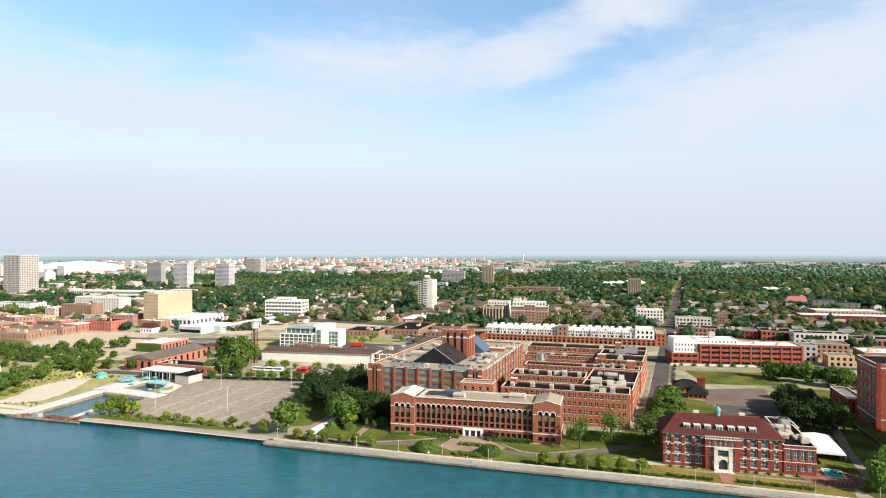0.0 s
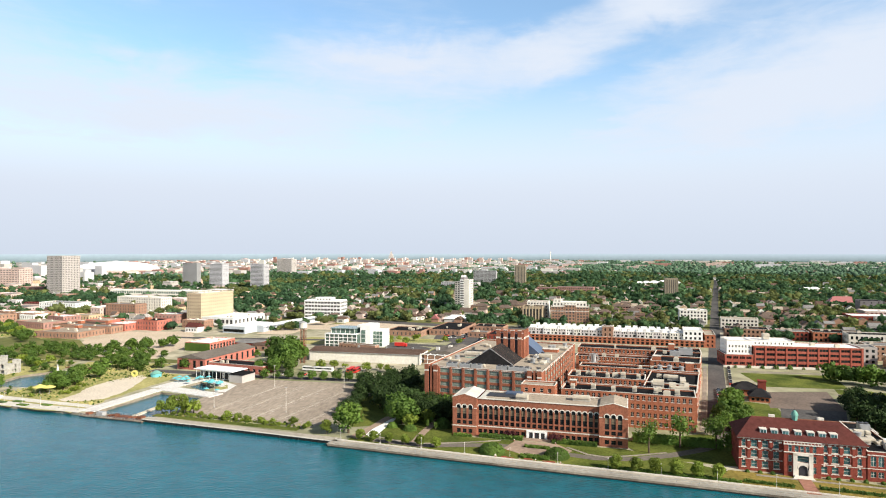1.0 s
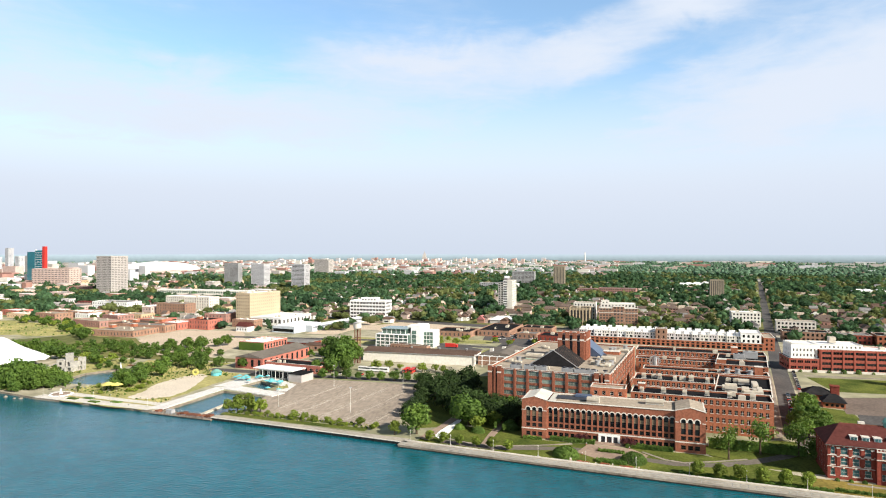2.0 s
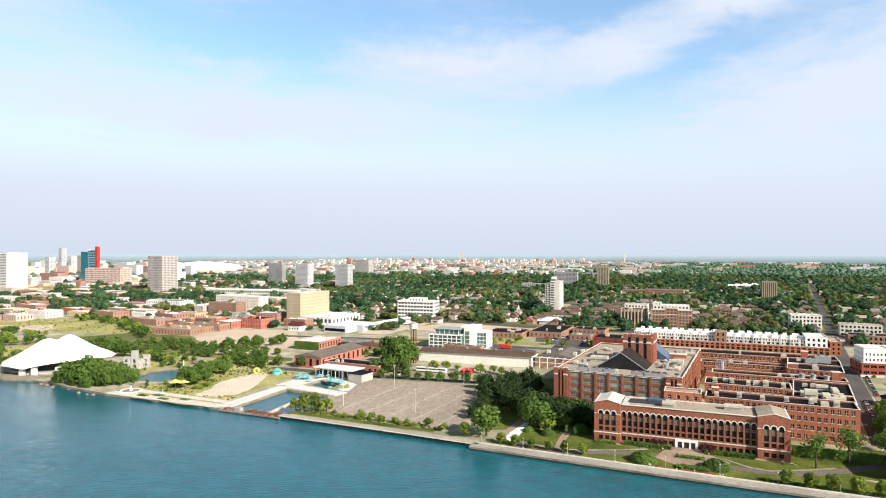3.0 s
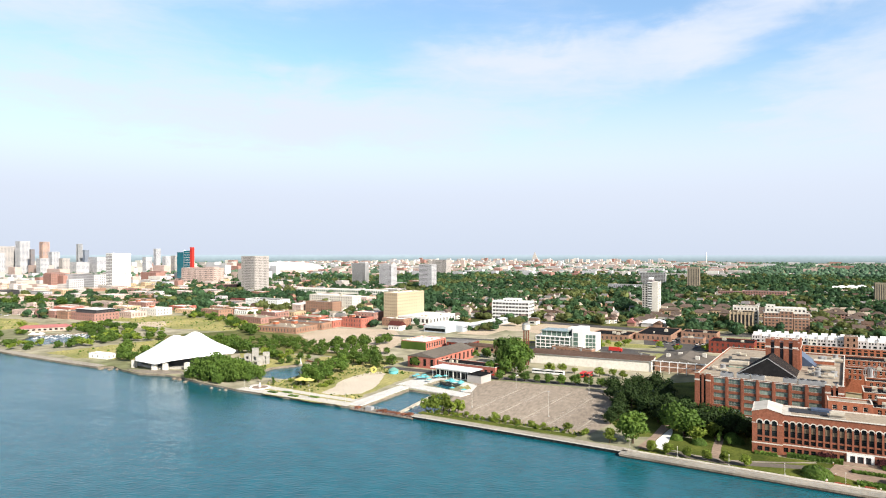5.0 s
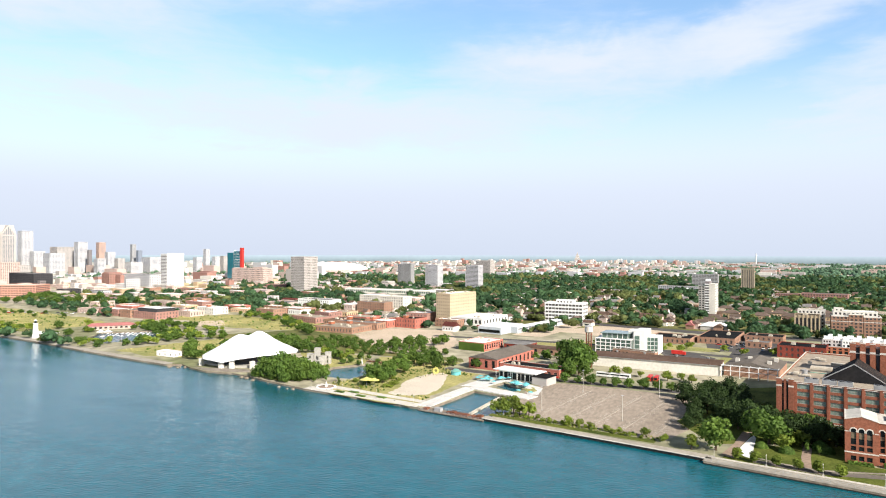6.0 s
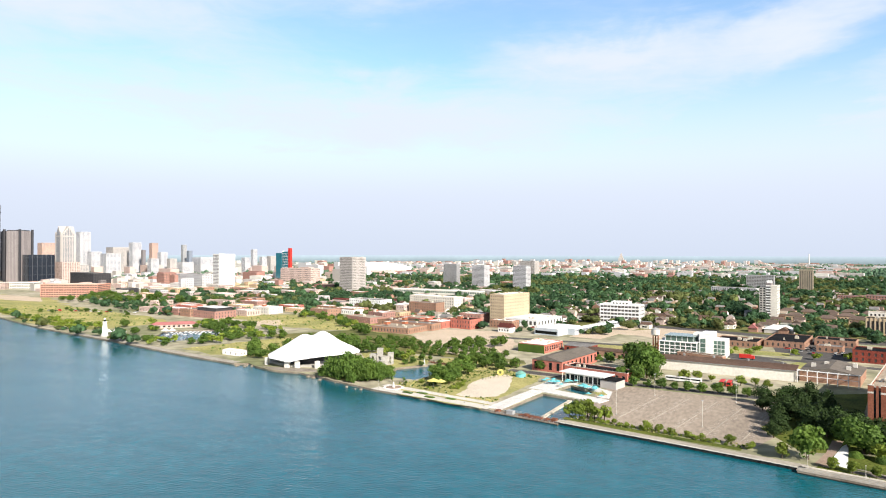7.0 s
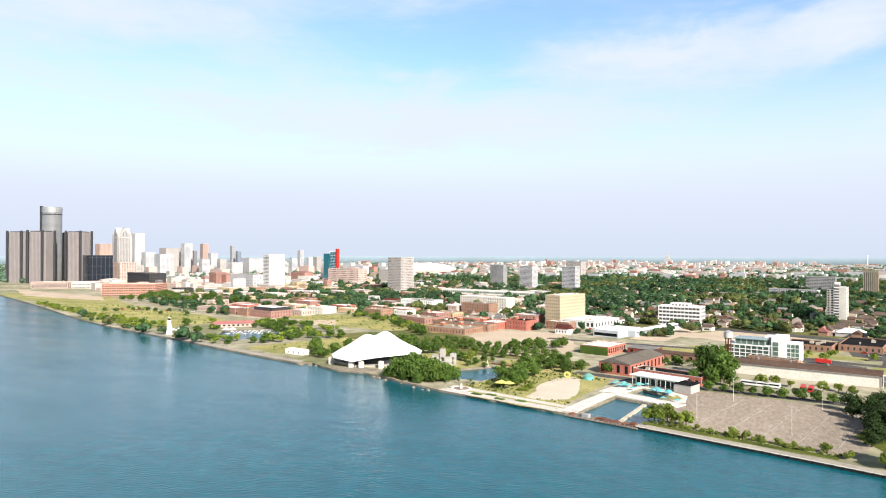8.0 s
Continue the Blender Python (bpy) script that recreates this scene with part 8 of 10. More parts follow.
def lamp_post(x, y, h, label, proto={}):
    if h not in proto:
        t = thing("lamp_post", at(x, y), label, "lamp post", "lamp posts")
        put("pole", Shape().cyl(0, 0, 0.5, h, 0.1 if h > 6 else 0.07, 0.07 if h > 6 else 0.05, 8).mesh("pole", "pale_conc"), t)
        put("foot", Shape().cyl(0, 0, 0, 0.5, 0.4, 0.35, 8).mesh("foot", "concrete"), t)
        if h > 6:
            for s in (-1, 1):
                put("lamp_head", Shape().box(s * 0.3 - 0.35, -0.2, h, s * 0.3 + 0.35, 0.2, h + 0.2).mesh("lamp_head", "grey"), t)
        else:
            put("lamp_head", Shape().cyl(0, 0, h, h + 0.4, 0.18, 0.1, 8).mesh("lamp_head", "pale_conc"), t)
        proto[h] = t
        return
    copy_thing(proto[h], at(x, y, (x * 17) % 90))


for x, y in ((-175, 313.5), (-162, 364.6), (-121, 365), (-135.6, 307)):
    lamp_post(x, y, 12.0, "tall pale steel lamp post in a parking lot")
for i in range(13):
    lamp_post(-98 + i * 17.5, 265.5 - i * 4.63, 4.0, "slim pale promenade lamp post")
for i in range(7):
    lamp_post(-312 + i * 12, 319.5 - i * 2.75, 4.2, "slim pale park lamp post")

# old-quay timber fender with wall shade painted in, dark foot along promenade wall
def fender(pts):
    for a, b in zip(pts, pts[1:]):
        va, vb = Vector(a), Vector(b)
        L, ang = (vb - va).length, math.degrees(math.atan2(vb.y - va.y, vb.x - va.x))
        t = thing("fender", at(*a, ang), "dark timber fender with painted wall shade along the old quay", "fender", "quay fenders")
        put("waling", Shape().box(0, -0.35, -1.3, L, -0.02, -0.25).mesh("waling", "fender"), t)
        put("cap", Shape().box(0, -0.5, -0.06, L, 0.3, 0.14).mesh("cap", "pale_conc"), t)
        pm = Shape().box(-0.25, -0.62, -1.5, 0.25, -0.36, 0.05).mesh("timber_post", "fender")
        for i in range(int(L / 3.2)):
            put("timber_post", pm, t, m=pose(1.2 + i * 3.2, 0, 0))


M["fender"] = mat("dark_quay_edge", (0.020, 0.022, 0.021), 0.7, 1.5, 0.4)
fender([(-198, 288.6), (-163, 279.8), (-130, 271.0), (-101.5, 263.0)])
for a, b in (((-102, 259.2), (-42, 243.2)), ((-42, 243.2), (41, 222.4)), ((41, 222.4), (104, 205))):
    va, vb = Vector(a), Vector(b)
    solo("wall_foot", Shape().box(0, -0.12, -1.6, (vb - va).length, -0.004, -0.72).mesh("wall_foot", "fender"), at(*a, math.degrees(math.atan2(vb.y - va.y, vb.x - va.x))), "dark strip along the foot of the promenade wall", "wall foot", "wall feet")

# promenade rail and seat wall
for a, b in (((-101.5, 259.6), (-42, 243.7)), ((-42, 243.7), (41, 222.9)), ((41, 222.9), (110, 203.8))):
    va, vb = Vector(a), Vector(b)
    L, ang = (vb - va).length, math.degrees(math.atan2(vb.y - va.y, vb.x - va.x))
    t = thing("railing", at(*a, ang, 0.1), "thin pale steel railing along the promenade edge", "railing", "railings")
    put("rail", Shape().box(0, -0.04, 1.02, L, 0.04, 1.1).mesh("rail", "steel"), t)
    put("rail", Shape().box(0, -0.03, 0.5, L, 0.03, 0.55).mesh("rail", "steel"), t)
    pm = Shape().box(-0.05, -0.05, 0, 0.05, 0.05, 1.02).mesh("post", "steel")
    for i in range(int(L / 2.4) + 1):
        put("post", pm, t, m=pose(i * 2.4, 0, 0))
    solo("seat_wall", Shape().box(0, 5.2, 0, L, 5.5, 0.5).mesh("seat_wall", "stone"), at(*a, ang, 0.0), "low pale concrete wall behind the promenade", "wall", "promenade walls")

# viaduct-like planted rail cut beyond the hotel
strip("greenway_path", "path", [(121, 231), (123.5, 237.5), (129.7, 256.8), (137.1, 275.7), (145.4, 295.7), (154, 322), (161, 348), (152, 370)], 3.6, 0.08, "tan path along the greenway", "path")
t = thing("fence", at(143.6, 250, 76.5), "long dark railing along the greenway", "fence")
put("rail", Shape().box(0, -0.4, 0.9, 125, 0.4, 1.3).mesh("rail", "dark"), t)
pm = Shape().box(-0.2, -0.3, 0, 0.2, 0.3, 0.9).mesh("post", "dark")
for i in range(42):
    put("post", pm, t, m=pose(i * 3, 0, 0))
patch("greenway_grass", "grass", [(126, 240), (150, 250), (186, 372), (168, 384), (146, 320)], 0.03, "green verge of the greenway", "lawn")
# garden walk and curved forecourt in front of the brick building
patch("white_walk", "white", [(-89, 273), (-87.7, 281.6), (-82.3, 299.2), (-79.5, 304.8), (-80.7, 295), (-84.8, 268.7), (-86.5, 269.8)], 0.12, "bright white concrete walk in the garden", "path")
patch("garden_plaza", "plaza", [(-95.4, 269.7), (-89.5, 287.2), (-84.7, 307.4), (-80.4, 308.5), (-82.5, 299.5), (-88, 281.7), (-89.2, 269), (-91.6, 266.8)], 0.09, "brick-paved garden walk", "path")
patch("garden_lawn", "grass", [(-83.9, 274.4), (-81.9, 282.4), (-78.3, 290.3), (-72.1, 288.5), (-67.1, 276.7), (-69, 267.8), (-75.3, 269)], 0.085, "mown green lawn beside a white walk", "lawn")
strip("court_path", "plaza", [(-67, 262.6), (-65, 277), (-63.2, 286), (-60.5, 300)], 3.2, 0.1, "brick path into a shaded court", "path")
strip("kerb_walk", "path", [(-83.5, 270.6), (-75.5, 266.0), (-64.3, 262.6), (-57.2, 263.4), (-44.9, 265.8), (-31.5, 269.6)], 1.3, 0.12, "pale curved kerb walk along a lawn", "path")
strip("kerb_walk", "path", [(-5, 262.8), (2, 254.2), (8.4, 251.6), (20, 254.4), (33, 259)], 1.2, 0.12, "pale curved kerb walk along a lawn", "path")

# brick pillars with urns and red flower beds round the forecourt
pillar = None
for x, y in ((-33.5, 247.6), (-24.5, 245.4), (-18.5, 244.6), (-9.5, 242.4), (-28.5, 256.5), (-5.5, 250.5), (-25.8, 269.6), (-9.2, 266.2)):
    if pillar is None:
        pillar = thing("garden_pillar", at(x, y, -14) @ Matrix.Scale(0.62, 4), "square brick pillar with a pale stone urn", "pillar", "garden pillars")
        put("shaft", Shape().box(-0.5, -0.5, 0, 0.5, 0.5, 1.3).mesh("shaft", "brick"), pillar)
        put("cap", Shape().box(-0.65, -0.65, 1.3, 0.65, 0.65, 1.5).mesh("cap", "stone"), pillar)
        put("urn", Shape().cyl(0, 0, 1.5, 1.8, 0.25, 0.5, 10).cyl(0, 0, 1.8, 2.1, 0.5, 0.55, 10).mesh("urn", "stone"), pillar)
    else:
        copy_thing(pillar, at(x, y, -14) @ Matrix.Scale(0.62, 4))
for x, y, w in ((-29, 246.8, 5.0), (-13.8, 243.3, 5.0), (-21.2, 245.4, 3.4)):
    bed = thing("flower_bed", at(x, y, -14), "low bed of red flowers with a stone edge", "flower bed", "flower beds")
    put("edge", Shape().box(-w / 2, -0.8, 0, w / 2, 0.8, 0.3).mesh("edge", "terrace"), bed)
    put("flowers", Shape().box(-w / 2 + 0.2, -0.6, 0.3, w / 2 - 0.2, 0.6, 0.55).mesh("flowers", "bloom"), bed)

# cars and buses
def car(x, y, ang, colour, proto={}):
    if colour not in proto:
        t = thing("car", at(x, y, ang, 0.06), f"parked {colour.replace('offwhite', 'silver')} passenger car", "car", "parked cars")
        put("body", Shape().prism([(-2.2, -0.85), (2.0, -0.85), (2.25, -0.5), (2.25, 0.5), (2.0, 0.85), (-2.2, 0.85)], 0.35, 0.95).mesh("body", colour), t)
        cab = Shape()
        cab.v += [(-1.6, -0.8, 0.95), (1.0, -0.8, 0.95), (1.0, 0.8, 0.95), (-1.6, 0.8, 0.95), (-1.1, -0.65, 1.5), (0.35, -0.65, 1.5), (0.35, 0.65, 1.5), (-1.1, 0.65, 1.5)]
        cab.f += [(0, 1, 5, 4), (1, 2, 6, 5), (2, 3, 7, 6), (3, 0, 4, 7), (4, 5, 6, 7)]
        cab.m += [0] * 5
        put("cabin", cab.mesh("cabin", "glass"), t)
        for a in (-1.4, 1.4):
            for b in (-0.85, 0.85):
                w = Shape()
                k = 10
                w.v += [(a + 0.33 * math.cos(2 * math.pi * i / k), b + s * 0.1, 0.33 + 0.33 * math.sin(2 * math.pi * i / k)) for s in (-1, 1) for i in range(k)]
                w.f += [tuple(range(k)), tuple(range(2 * k - 1, k - 1, -1))] + [(i, k + i, k + (i + 1) % k, (i + 1) % k) for i in range(k)]
                w.m += [0] * (k + 2)
                put("wheel", w.mesh("wheel", "dark"), t)
        proto[colour] = t
        return
    copy_thing(proto[colour], at(x, y, ang, 0.06))


rc = random.Random(12)
cars = ("white", "dark", "offwhite", "red", "grey", "solar")
for i in range(13):
    p = Vector((69, 303)) + E_DIR * (i * 6.3)
    car(p.x - 1.2, p.y, 72, rc.choice(cars))
for i in range(16):
    p = Vector((104, 392)) + E_DIR * (i * 7.0)
    car(p.x, p.y, 72, rc.choice(cars))
for i in range(26):
    car(-78 + rc.uniform(-3, 36), 578 + rc.uniform(-14, 26), rc.choice((-14, 76)), rc.choice(cars))
for i in range(14):
    car(-196 + i * 4.6, 400 - i * 0.3 + rc.uniform(-1, 1), 80, rc.choice(cars)) if i % 3 == 0 else None
for i in range(44):
    x, y = on((-290, 640, -17), 36 + (i % 11) * 5.2 - 60, (i // 11) * 12)
    if not taken(x, y, 2):
        car(x, y, 75, rc.choice(cars))
for i in range(30):
    x, y = on((-960, 560, 12), i * 6, rc.choice((0, 12)))
    car(x, y, 12, rc.choice(cars))
for x, y, col in ((-128, 411, "red"), (-124, 411, "red"), (-156, 413, "white"), (-150, 412, "white"), (-144, 411, "white")):
    t = thing("bus", at(x, y, -12 if col == "white" else 82, 0.05), f"parked {col} bus beside trees", "bus", "parked buses")
    put("body", Shape().box(-4.5, -1.2, 0.5, 4.5, 1.2, 3.0).mesh("body", "white" if col == "white" else "red"), t)
    put("window_band", Shape().box(-4.2, -1.26, 1.7, 4.2, -1.204, 2.5).mesh("window_band", "glass"), t)
    put("windscreen", Shape().box(-4.56, -1.0, 1.4, -4.504, 1.0, 2.6).mesh("windscreen", "glass"), t)
    for a in (-3, 3):
        put("wheel", Shape().box(a - 0.45, -1.22, 0.02, a + 0.45, 1.22, 0.52).mesh("wheel", "dark"), t)


t = thing("lorry", at(-112, 521, -12, 0.06), "parked red box lorry beside a verge", "lorry")
put("body", Shape().box(-5, -1.25, 0.9, 3, 1.25, 3.6).mesh("body", "red"), t)
put("cab", Shape().box(3.1, -1.2, 0.7, 5.2, 1.2, 3.0).mesh("cab", "red"), t)
for a in (-3.5, 4):
    put("wheel", Shape().box(a - 0.5, -1.26, 0, a + 0.5, 1.26, 0.95).mesh("wheel", "dark"), t)


# ---- trees ----
def tree_parts(seed, h, r, clumps, leaves, card, trunk=True, squash=0.8, leaf="leaf", low=0.3):
    """Meshes of a trunk with limbs and of a crown of leaf sprays."""
    g = np.random.default_rng(seed)
    cz = h * (1 + low) / 2
    hz = h * (1 - low) / 2
    d = g.standard_normal((clumps, 3))
    d /= np.linalg.norm(d, axis=1)[:, None]
    c = d * (g.random((clumps, 1)) ** 0.45) * np.array([r * 0.68, r * 0.68, hz * 0.72]) + (0, 0, cz)
    c[:, :2] *= np.clip(1.25 - 0.45 * (c[:, 2:3] - cz) / hz, 0.5, 1.3)
    rad = g.uniform(0.30, 0.52, clumps) * r
    V, n = [], 0
    for k in range(clumps):
        e = g.standard_normal((leaves, 3))
        e /= np.linalg.norm(e, axis=1)[:, None]
        p = c[k] + e * rad[k] * g.uniform(0.75, 1.1, (leaves, 1)) * np.array([1, 1, squash])
        p[:, 2] = np.maximum(p[:, 2], 0.25)
        nrm = e + g.standard_normal((leaves, 3)) * 0.45
        nrm /= np.linalg.norm(nrm, axis=1)[:, None]
        a = np.cross(nrm, g.standard_normal((leaves, 3)))
        a /= np.linalg.norm(a, axis=1)[:, None]
        b = np.cross(nrm, a)
        s = card * g.uniform(0.6, 1.3, (leaves, 1))
        V.append(np.stack([p - a * s, p - b * s * 0.7, p + a * s, p + b * s * 0.7], 1).reshape(-1, 3))
    V = np.concatenate(V)
    F = np.arange(len(V)).reshape(-1, 4)
    crown = stuff_mesh("crown", V, F, leaf)
    if not trunk:
        return None, crown
    s = Shape()
    s.cyl(0, 0, -0.1, h * 0.25, r * 0.085, r * 0.06, 8)
    s.cyl(0, 0, h * 0.25, h * 0.75, r * 0.06, r * 0.02, 7)
    for k in range(min(6, clumps)):
        a, b = Vector((0, 0, h * 0.28 + 0.04 * h * k)), Vector(c[k])
        w = r * 0.03
        n = len(s.v)
        side = (b - a).cross(Vector((0.3, 0.7, 0.2))).normalized() * w
        up2 = (b - a).cross(side).normalized() * w
        for q, m in ((a, 1.0), (b, 0.35)):
            s.v += [tuple(q + side * m), tuple(q + up2 * m), tuple(q - side * m), tuple(q - up2 * m)]
        s.f += [(n + i, n + (i + 1) % 4, n + 4 + (i + 1) % 4, n + 4 + i) for i in range(4)]
        s.m += [0] * 4
    return s.mesh("trunk", "bark"), crown


def stuff_mesh(name, verts, faces, material):
    me = bpy.data.meshes.new(name)
    me.vertices.add(len(verts))
    me.vertices.foreach_set("co", verts.astype(np.float32).ravel())
    me.loops.add(faces.size)
    me.loops.foreach_set("vertex_index", faces.astype(np.int32).ravel())
    me.polygons.add(len(faces))
    me.polygons.foreach_set("loop_start", np.arange(0, faces.size, faces.shape[1], dtype=np.int32))
    me.update(calc_edges=True)
    me.materials.append(M[material])
    return me


def dome(seed, h, r, n, card):
    """A dense clipped dome of leaves."""
    g = np.random.default_rng(seed)
    e = g.standard_normal((n, 3))
    e[:, 2] = np.abs(e[:, 2]) * 1.2 - 0.15
    e /= np.linalg.norm(e, axis=1)[:, None]
    p = e * g.uniform(0.9, 1.02, (n, 1)) * (r, r, h)
    p *= 1 + 0.05 * np.sin(p[:, :1] * 2.3 + seed) * np.cos(p[:, 1:2] * 2.1)
    p[:, 2] = np.maximum(p[:, 2], 0.02)
    q = e + g.standard_normal((n, 3)) * 0.35
    q /= np.linalg.norm(q, axis=1)[:, None]
    a = np.cross(q, g.standard_normal((n, 3)))
    a /= np.linalg.norm(a, axis=1)[:, None]
    b = np.cross(q, a)
    s = card * g.uniform(0.6, 1.3, (n, 1))
    V = np.stack([p - a * s, p - b * s * 0.7, p + a * s, p + b * s * 0.7], 1).reshape(-1, 3)
    return None, stuff_mesh("crown", V, np.arange(len(V)).reshape(-1, 4), "leaf")


KINDS = {"oak": [tree_parts(s, 10, 4.6, 30, 62, 0.50, low=0.08) for s in (1, 2, 3, 4)],
         "round": [tree_parts(s, 8, 3.6, 18, 62, 0.44, low=0.04) for s in (11, 12, 13)],
         "light": [tree_parts(s, 7, 3.2, 12, 60, 0.45, leaf="leaf_light", low=0.08) for s in (21, 22, 23)],
         "young": [tree_parts(s, 4.0, 1.5, 8, 45, 0.24, leaf="leaf_light", low=0.18) for s in (31, 32)],
         "airy": [tree_parts(s, 10, 4.4, 16, 46, 0.34, low=0.3) for s in (81, 82)],
         "spade": [tree_parts(s, 5.0, 1.7, 26, 80, 0.22, leaf="leaf_light", low=0.1) for s in (91, 92)],
         "shade": [tree_parts(s, 10, 4.6, 30, 62, 0.40, leaf="leaf_shaded", low=0.05) for s in (5, 6)],
         "willow": [tree_parts(s, 10, 5.4, 46, 60, 0.5, low=-0.02) for s in (7, 8, 9)],
         "poplar": [tree_parts(s, 11, 2.6, 18, 55, 0.36, low=0.12) for s in (41, 42)],
         "bush": [dome(s, 2.3, 2.7, 1900, 0.2) for s in (51, 52)],
         "purple": [tree_parts(61, 3.2, 2.6, 12, 60, 0.24, trunk=False, leaf="leaf_purple", low=0.08)],
         "shrub": [tree_parts(s, 2.8, 1.8, 9, 50, 0.24, trunk=False, leaf="leaf_light", low=0.05) for s in (71, 72)]}
LABELS = {"willow": ("tree", "broad full green willow down to the water"), "shade": ("tree", "dense grove tree with shade painted into its leaves"), "oak": ("tree", "broad green deciduous tree with an uneven crown"), "round": ("tree", "rounded dark green tree"), "light": ("tree", "light yellow-green tree in sun"), "young": ("tree", "small young light green tree"),
          "airy": ("tree", "open-crowned green tree with visible limbs"), "spade": ("tree", "small neat rounded green tree"),
          "poplar": ("tree", "narrow upright dark green tree"), "bush": ("bush", "large clipped round green bush"), "purple": ("bush", "dark purple-leaved round shrub"), "shrub": ("bush", "loose light green shrub")}
TALL = {"willow": 1.1, "shade": 1.25, "airy": 1.2, "oak": 1.28, "round": 1.2, "light": 1.2, "young": 1.1, "poplar": 1.2}
rt = random.Random(77)
FAR_TREES = []


def tree(x, y, h, kind="oak", spread=1.0):
    i = rt.randrange(len(KINDS[kind]))
    tr, cr = KINDS[kind][i]
    base = {"oak": 10, "willow": 10, "shade": 10, "airy": 10, "spade": 5, "round": 8, "light": 7, "young": 4, "poplar": 11, "bush": 2.6, "purple": 3.2, "shrub": 2.8}[kind]
    s = h / base * rt.uniform(0.92, 1.08) * TALL.get(kind, 1.0)
    nm, lb = LABELS[kind]
    if math.hypot(x + 75, y) > 470:
        FAR_TREES.append((x, y, s, spread, cr))
        return
    if tr is None:
        ob = solo(nm, cr, at(x, y, rt.uniform(0, 360), -0.12), lb, nm, kind + " planting")
    else:
        ob = thing(nm, at(x, y, rt.uniform(0, 360)), lb, nm, kind + " trees")
        put("trunk", tr, ob)
        put("crown", cr, ob)
    ob.scale = (s * spread, s * spread, s)


for p in ((-84, 264), (-77, 262), (-70, 260.5), (-64, 259), (-57, 257.5), (-90, 266)):
    tree(*p, 4.8, "spade", 1.3)
for i in range(6):
    tree(9.7 + i * 6.68, 237.4 - i * 1.4, 5.8, "spade", 1.2)
for p in ((-35, 254), (-10, 250.5)):
    tree(*p, 4.2, "bush", 1.15)
for p in ((-27, 273.5), (-9, 270)):
    tree(*p, 3.6, "purple", 1.1)
for p, h in (((-80, 300), 13), ((-77, 310), 12), ((-86, 312), 12), ((-92, 322), 11), ((-98, 336), 11), ((-88, 329), 12), ((-109, 353), 10), ((-80, 322), 12), ((-84, 338), 12), ((-92, 345), 11), ((-100, 346), 11), ((-82, 352), 12),
             ((-90, 358), 11), ((-99, 362), 11), ((-80, 366), 12), ((-88, 372), 11), ((-108, 366), 10), ((-96, 376), 11), ((-86, 386), 11), ((-97, 275), 14), ((-81, 310), 12), ((-103, 330), 10), ((-104, 320), 8.5)):
    tree(*p, h * 0.8, "shade" if p[1] > 308 else "oak", 1.05)
for p, h in (((-71, 284), 6), ((-64, 292), 6), ((-74, 292), 7), ((-60, 300), 7), ((-66, 306), 8), ((-58, 312), 8)):
    tree(*p, h, "light" if h == 6 else "round", 1.1)


for x, y, h in ((-58, 297, 7.5), (-54, 304, 8), (-62, 309, 8.5), (-51, 297, 6.5), (-66, 301, 8), (-57, 313, 8), (-64, 317, 8.5), (-72, 318, 9), (-70, 309, 8.5), (-48, 302, 6), (-74, 326, 9), (-104, 310, 7), (-107, 302, 6)):
    tree(x, y, h, "shade", 1.1)
tree(-76, 292, 11.5, "oak", 1.15)
for x, y, h in ((-71, 281.5, 3.2), (-79.5, 285.5, 2.8), (-56, 287, 3.0), (-57.5, 292, 3.4)):
    tree(x, y, h, "bush", 0.9)
for x, y in ((-63.6, 283.5), (-59.8, 281.5), (-62.4, 289.5)):
    tree(x, y, 4.2, "poplar", 0.8)


def hedge(a, b, w, h, seed):
    """A clipped hedge of small leaf sprays along a line."""
    va, vb = Vector(a), Vector(b)
    L, r = (vb - va).length, np.random.default_rng(seed)
    n = int((L * w + 2 * L * h) * 7)
    f = r.integers(0, 4, n)
    p = np.stack([r.uniform(0, L, n), r.uniform(-w / 2, w / 2, n), r.uniform(0.05, h, n)], 1)
    p[f == 0, 2] = h
    p[f == 3, 2] = h
    p[f == 1, 1] = -w / 2
    p[f == 2, 1] = w / 2
    p += r.standard_normal((n, 3)) * 0.08
    u, v = r.standard_normal((2, n, 3)) * 0.22
    V = np.stack([p - u, p - v, p + u, p + v], 1).reshape(-1, 3)
    V[:, 2] = np.maximum(V[:, 2], -0.1)
    ob = solo("hedge", stuff_mesh("hedge", V, np.arange(len(V)).reshape(-1, 4), "leaf"), at(*a, math.degrees(math.atan2(vb.y - va.y, vb.x - va.x))), "clipped dark green hedge", "hedge", "hedges")
    core = Shape().box(0.1, -w / 2 + 0.1, 0, L - 0.1, w / 2 - 0.1, h - 0.1)
    put("core", core.mesh("core", "leaf"), ob)


hedge(on(LAB, 12, -0.6), on(LAB, 30.5, -0.6), 2.4, 1.4, 1)
hedge(on(LAB, 42.5, -0.6), on(LAB, 60.5, -0.6), 2.4, 1.4, 2)
hedge(on(LAB, 1, -2.0), on(LAB, 9, -2.0), 1.8, 1.0, 3)
hedge((23, 274), (57, 267), 4.0, 3.0, 4)
for i in range(34):
    tree(-194 + i * 2.2 + rt.uniform(-0.8, 0.8), 299.3 - i * 0.54 + rt.uniform(-1.2, 1.2), rt.uniform(0.8, 2.0), "shrub", 1.2)
hedge((4, 240), (50, 228), 1.2, 0.8, 6)
hedge((51, 229.3), (66, 225.4), 1.0, 0.8, 11)
hedge((73.5, 224.3), (96, 218), 1.1, 0.8, 12)
hedge((-24, 249.5), (-13, 246.8), 3.0, 0.9, 7)
